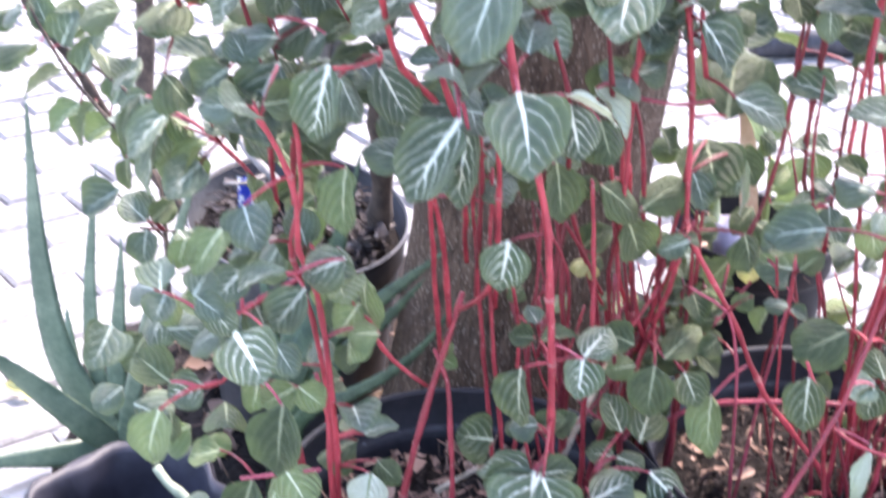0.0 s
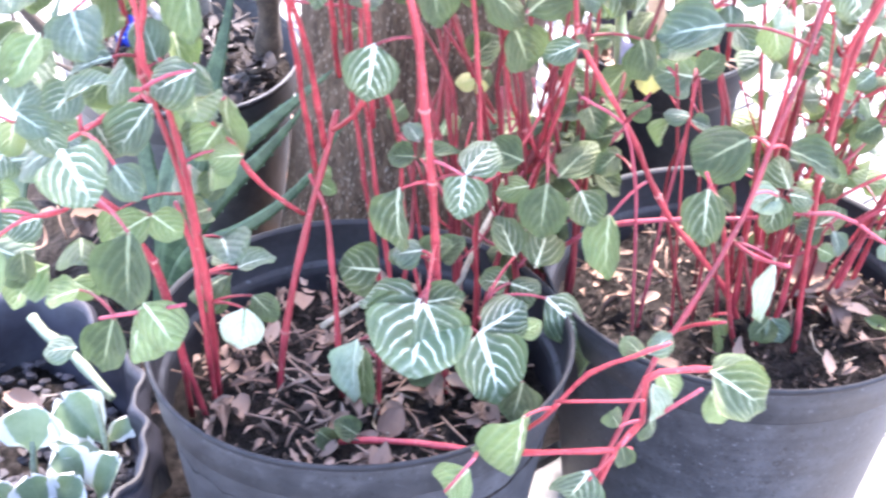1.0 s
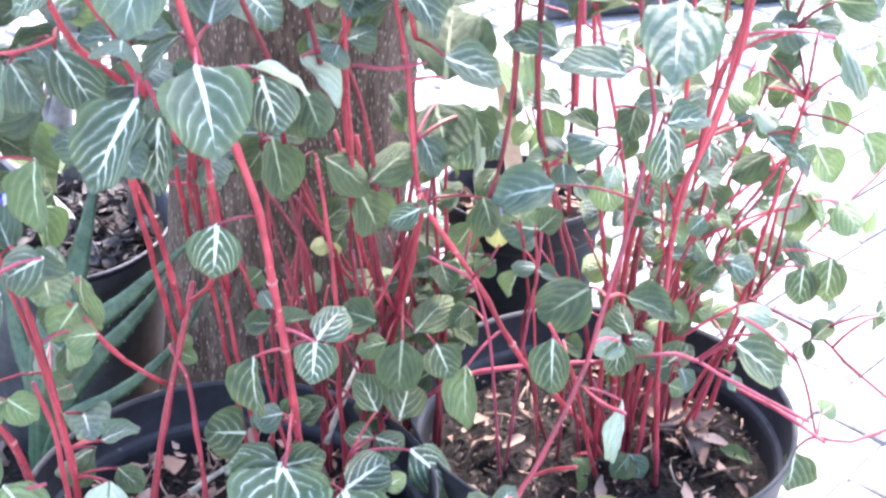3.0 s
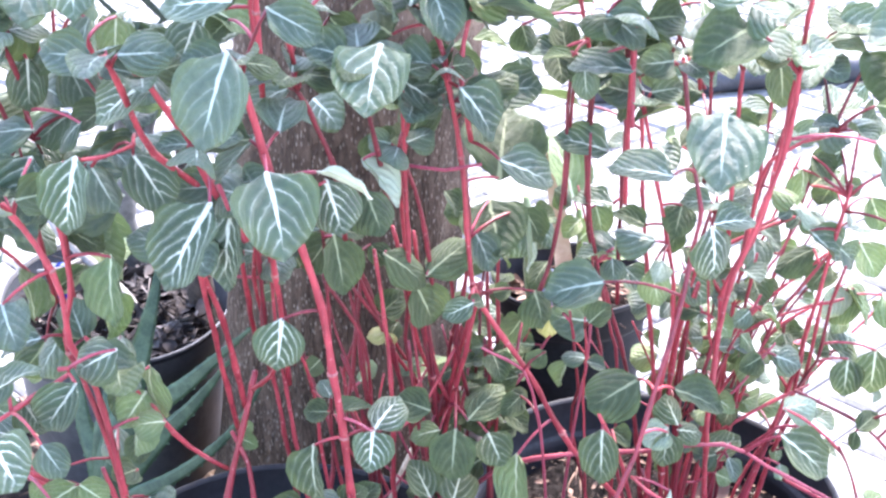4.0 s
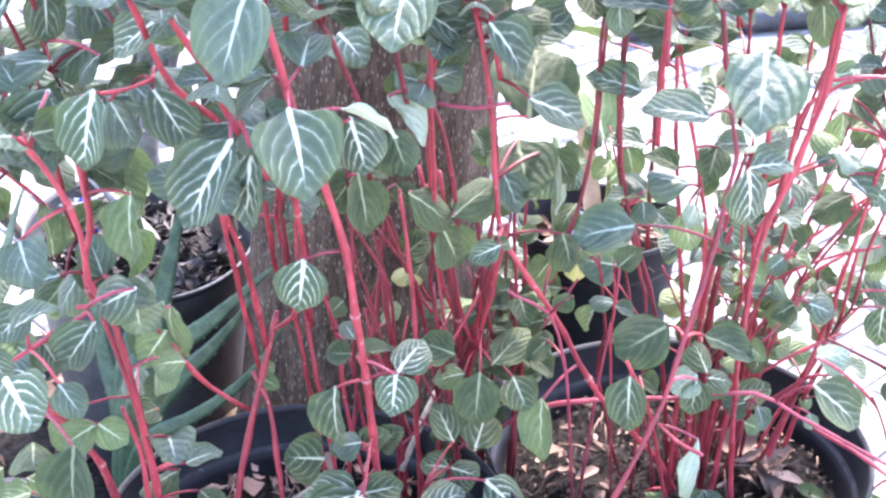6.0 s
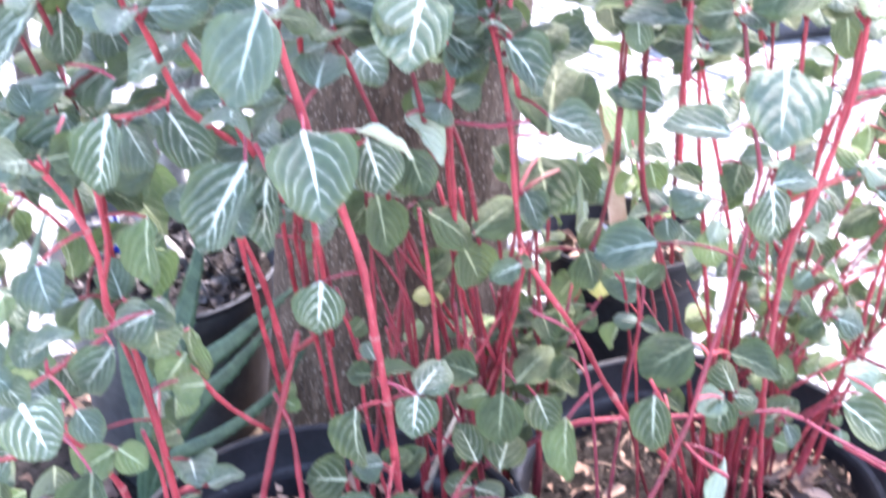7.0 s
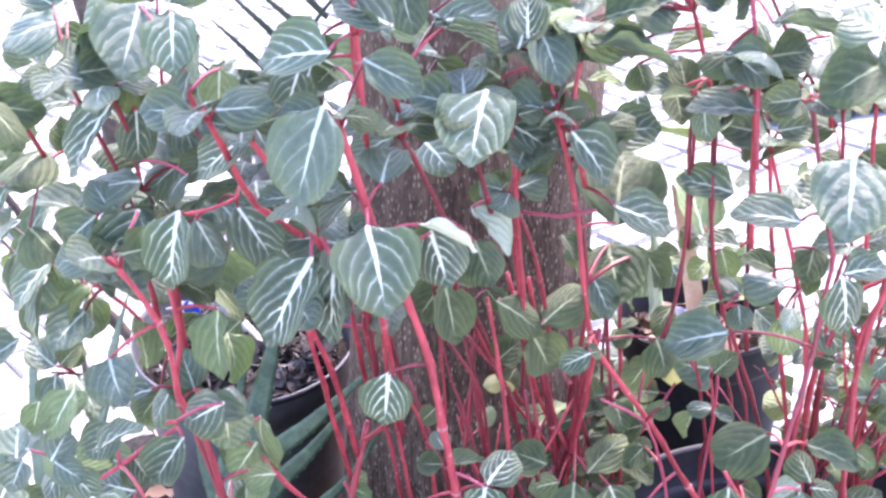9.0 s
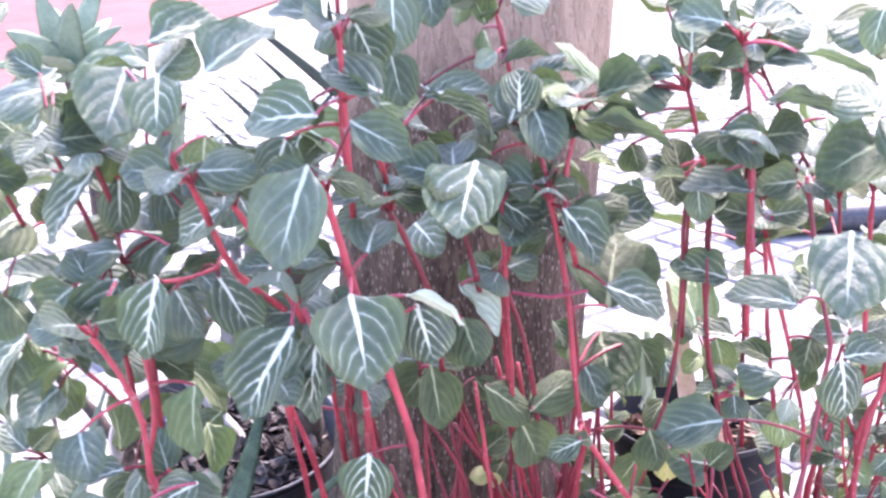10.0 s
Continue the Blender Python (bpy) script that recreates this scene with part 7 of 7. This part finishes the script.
# things on the paving behind
bm = tube([(0.75, 3.05, 0.035), (1.2, 3.14, 0.033), (1.8, 3.24, 0.036), (2.6, 3.42, 0.034)], 0.034, 0.034, 12)
whole("hose", bm, M_PLASTIC, (0.75, 3.05, 0.0), "thick black rubber hose lying on the paving", "hose")
frond = thing("palm_frond", (-0.05, 1.95, 0.0), "dark palm frond with stiff narrow leaflets", "palm")
M_FROND = plain("dark_palm_green", (0.014, 0.022, 0.014), (0.035, 0.05, 0.03), 30.0, 0.5)
spine = bowed((-0.22, 1.96, 0.0), (-0.072, 1.95, 0.615), (-0.13, 0, -0.02), 18)
part("midrib", tube(spine, 0.008, 0.003, 7), M_FROND, frond)
for foot, end, w in (((-0.116, 1.95, 0.635), (-0.207, 1.94, 0.708), 0.017), ((-0.142, 1.95, 0.601), (-0.200, 1.94, 0.662), 0.011), ((-0.170, 1.95, 0.572), (-0.224, 1.94, 0.622), 0.011),
                     ((-0.196, 1.95, 0.544), (-0.256, 1.94, 0.611), 0.011), ((-0.232, 1.95, 0.510), (-0.280, 1.94, 0.566), 0.010), ((-0.262, 1.95, 0.450), (-0.318, 1.94, 0.512), 0.010),
                     ((-0.116, 1.95, 0.635), (-0.090, 1.94, 0.728), 0.022)):
    foot, end = Vector(foot), Vector(end)
    foot, end = foot + Vector((0.036, 0.0, -0.040)), end.lerp(foot, -0.12)
    long_blade([foot, foot.lerp(end, 0.35) + Vector((0, -0.004, 0.004)), foot.lerp(end, 0.7) + Vector((0, -0.004, 0.004)), end], w, 0.002, frond, M_FROND, "leaflet", False)
rosette = thing("agave", (-0.62, 2.37, 0.0), "pale green rosette plant with broad pointed leaves", "succulent")
part("stem", tube(bowed((-0.62, 2.37, 0.0), (-0.615, 2.36, 0.575), (0.03, 0, 0), 6), 0.02, 0.014, 8), M_TWIG, rosette)
M_ROSETTE = plain("soft_rosette_green", (0.115, 0.160, 0.098), (0.205, 0.255, 0.165), 22.0, 0.5, 0.4, 0.2, 5.0)
heart = Vector((-0.615, 2.35, 0.572))
for end, w in (((-0.582, 2.31, 0.685), 0.054), ((-0.684, 2.29, 0.646), 0.046), ((-0.652, 2.36, 0.700), 0.046), ((-0.514, 2.33, 0.645), 0.030), ((-0.558, 2.37, 0.642), 0.028), ((-0.712, 2.30, 0.592), 0.042),
               ((-0.560, 2.42, 0.715), 0.044), ((-0.530, 2.30, 0.580), 0.040), ((-0.615, 2.24, 0.615), 0.050), ((-0.66, 2.46, 0.66), 0.046), ((-0.57, 2.47, 0.64), 0.046)):
    end = heart.lerp(Vector(end), 1.15)
    long_blade([heart, heart.lerp(end, 0.4) + Vector((0, 0, 0.008)), heart.lerp(end, 0.75) + Vector((0, 0, 0.006)), end], w * 1.3, 0.006, rosette, M_ROSETTE, teeth=False)
bm = bmesh.new()
bmesh.ops.create_cube(bm, size=1.0)
bmesh.ops.scale(bm, vec=(9.0, 7.0, 0.05), verts=bm.verts)
bmesh.ops.bevel(bm, geom=bm.edges[:], offset=0.01, segments=2, affect="EDGES")
bmesh.ops.translate(bm, verts=bm.verts, vec=(-4.5, 3.5, -0.023))
bmesh.ops.rotate(bm, verts=bm.verts, cent=(0, 0, 0), matrix=Matrix.Rotation(-0.22, 3, "Z"))
bmesh.ops.translate(bm, verts=bm.verts, vec=(-1.84, 5.0, 0.0))
whole("red_floor", bm, M_RED, (-5.6, 9.0, 0), "red-painted concrete floor slab beyond the paving", "floor", kind="structure", smooth=False)
# a curled dry leaf and a yellow one on the paving
for at, m, s, lab in (((-0.282, 1.03, 0.072), "b", 0.045, "curled brown dry leaf in a black bag"), ((0.690, 1.05, 0.004), "b", 0.065, "curled orange-brown dry leaf on paving"), ((-0.545, 1.42, 0.004), "y", 0.045, "fallen yellow leaf on paving stones"), ((0.375, 0.868, 0.246), "y", 0.034, "curled cream dry leaf on pot soil"), ((0.508, 0.935, 0.244), "l", 0.030, "pale lime fallen leaf on pot soil")):
    bm = blade(s, 0.5, 1.2, -0.4, 0.2, 0.05, 0.6, 0.0, 5)
    bmesh.ops.rotate(bm, verts=bm.verts, matrix=Matrix.Rotation(0.9, 3, "Z"))
    bmesh.ops.translate(bm, verts=bm.verts, vec=at)
    whole("dry_leaf", bm, {"y": M_LEAF_YELLOW, "l": M_LEAF_LIME}.get(m, M_LITTER), at, lab, "dry leaf", "fallen leaves")


# ---------------------------------------------------------------- paving, laid last
def paving():
    """Small rectangular concrete pavers in a slanting running bond."""
    rng = random.Random(77)
    turn = Matrix.Rotation(radians(38), 4, "Z")
    metas = []
    for n in range(6):
        bm = bmesh.new()
        bmesh.ops.create_cube(bm, size=1.0)
        for v in bm.verts:
            v.co = Vector((v.co.x * 0.194 + rng.uniform(-0.003, 0.003), v.co.y * 0.0945 + rng.uniform(-0.003, 0.003), v.co.z * 0.022 + (rng.uniform(-0.0015, 0.0015) if v.co.z > 0 else 0)))
        bmesh.ops.bevel(bm, geom=[e for e in bm.edges if all(v.co.z > 0 for v in e.verts)], offset=0.006, segments=1, affect="EDGES")
        metas.append(finish(bm, "paver", M_STONE, False))
    single, rest = [], []
    for i in range(-32, 33):
        for j in range(-50, 70):
            p = turn @ Vector((0.2 * i + (0.1 if j % 2 else 0.0), 0.1 * j, 0))
            p += Vector((0.2, 1.6, 0))
            if not (-2.2 < p.x < 3.2 and 0.2 < p.y < 5.6):
                continue
            near = ((0.46 < p.x < 1.35 and 0.75 < p.y < 2.75) or (-0.95 < p.x < -0.2 and 1.0 < p.y < 2.4))
            (single if near else rest).append(p)
    single.sort(key=lambda p: (p - Vector((0.1, 0.9, 0))).length)
    rest += single[300:]
    for p in single[:300]:
        ob = new("paver", rng.choice(metas))
        ob.matrix_basis = Matrix.Translation(p + Vector((0, 0, -0.011 + rng.uniform(-0.002, 0.0)))) @ turn @ Matrix.Rotation(rng.uniform(-0.02, 0.02), 4, "Z")
        ob.parent = ground
    verts, faces = [], []
    for p in rest:
        b = len(verts)
        z = rng.uniform(-0.002, 0.0)
        for dx, dy, dz in ((-1, -1, -0.012), (1, -1, -0.012), (1, 1, -0.012), (-1, 1, -0.012), (-0.94, -0.87, z), (0.94, -0.87, z), (0.94, 0.87, z), (-0.94, 0.87, z)):
            q = p + turn @ Vector((dx * 0.094, dy * 0.0445, 0))
            verts.append((q.x, q.y, dz))
        faces += [tuple(b + k for k in f) for f in ((4, 5, 6, 7), (0, 1, 5, 4), (1, 2, 6, 5), (2, 3, 7, 6), (3, 0, 4, 7))]
    me = bpy.data.meshes.new("pavers")
    me.from_pydata(verts, [], faces)
    me.materials.append(M_STONE)
    ob = new("pavers", me)
    ob.parent = ground
    ob["kind"] = "stuff"
    ob["label"] = "pale concrete pavers further off"


paving()
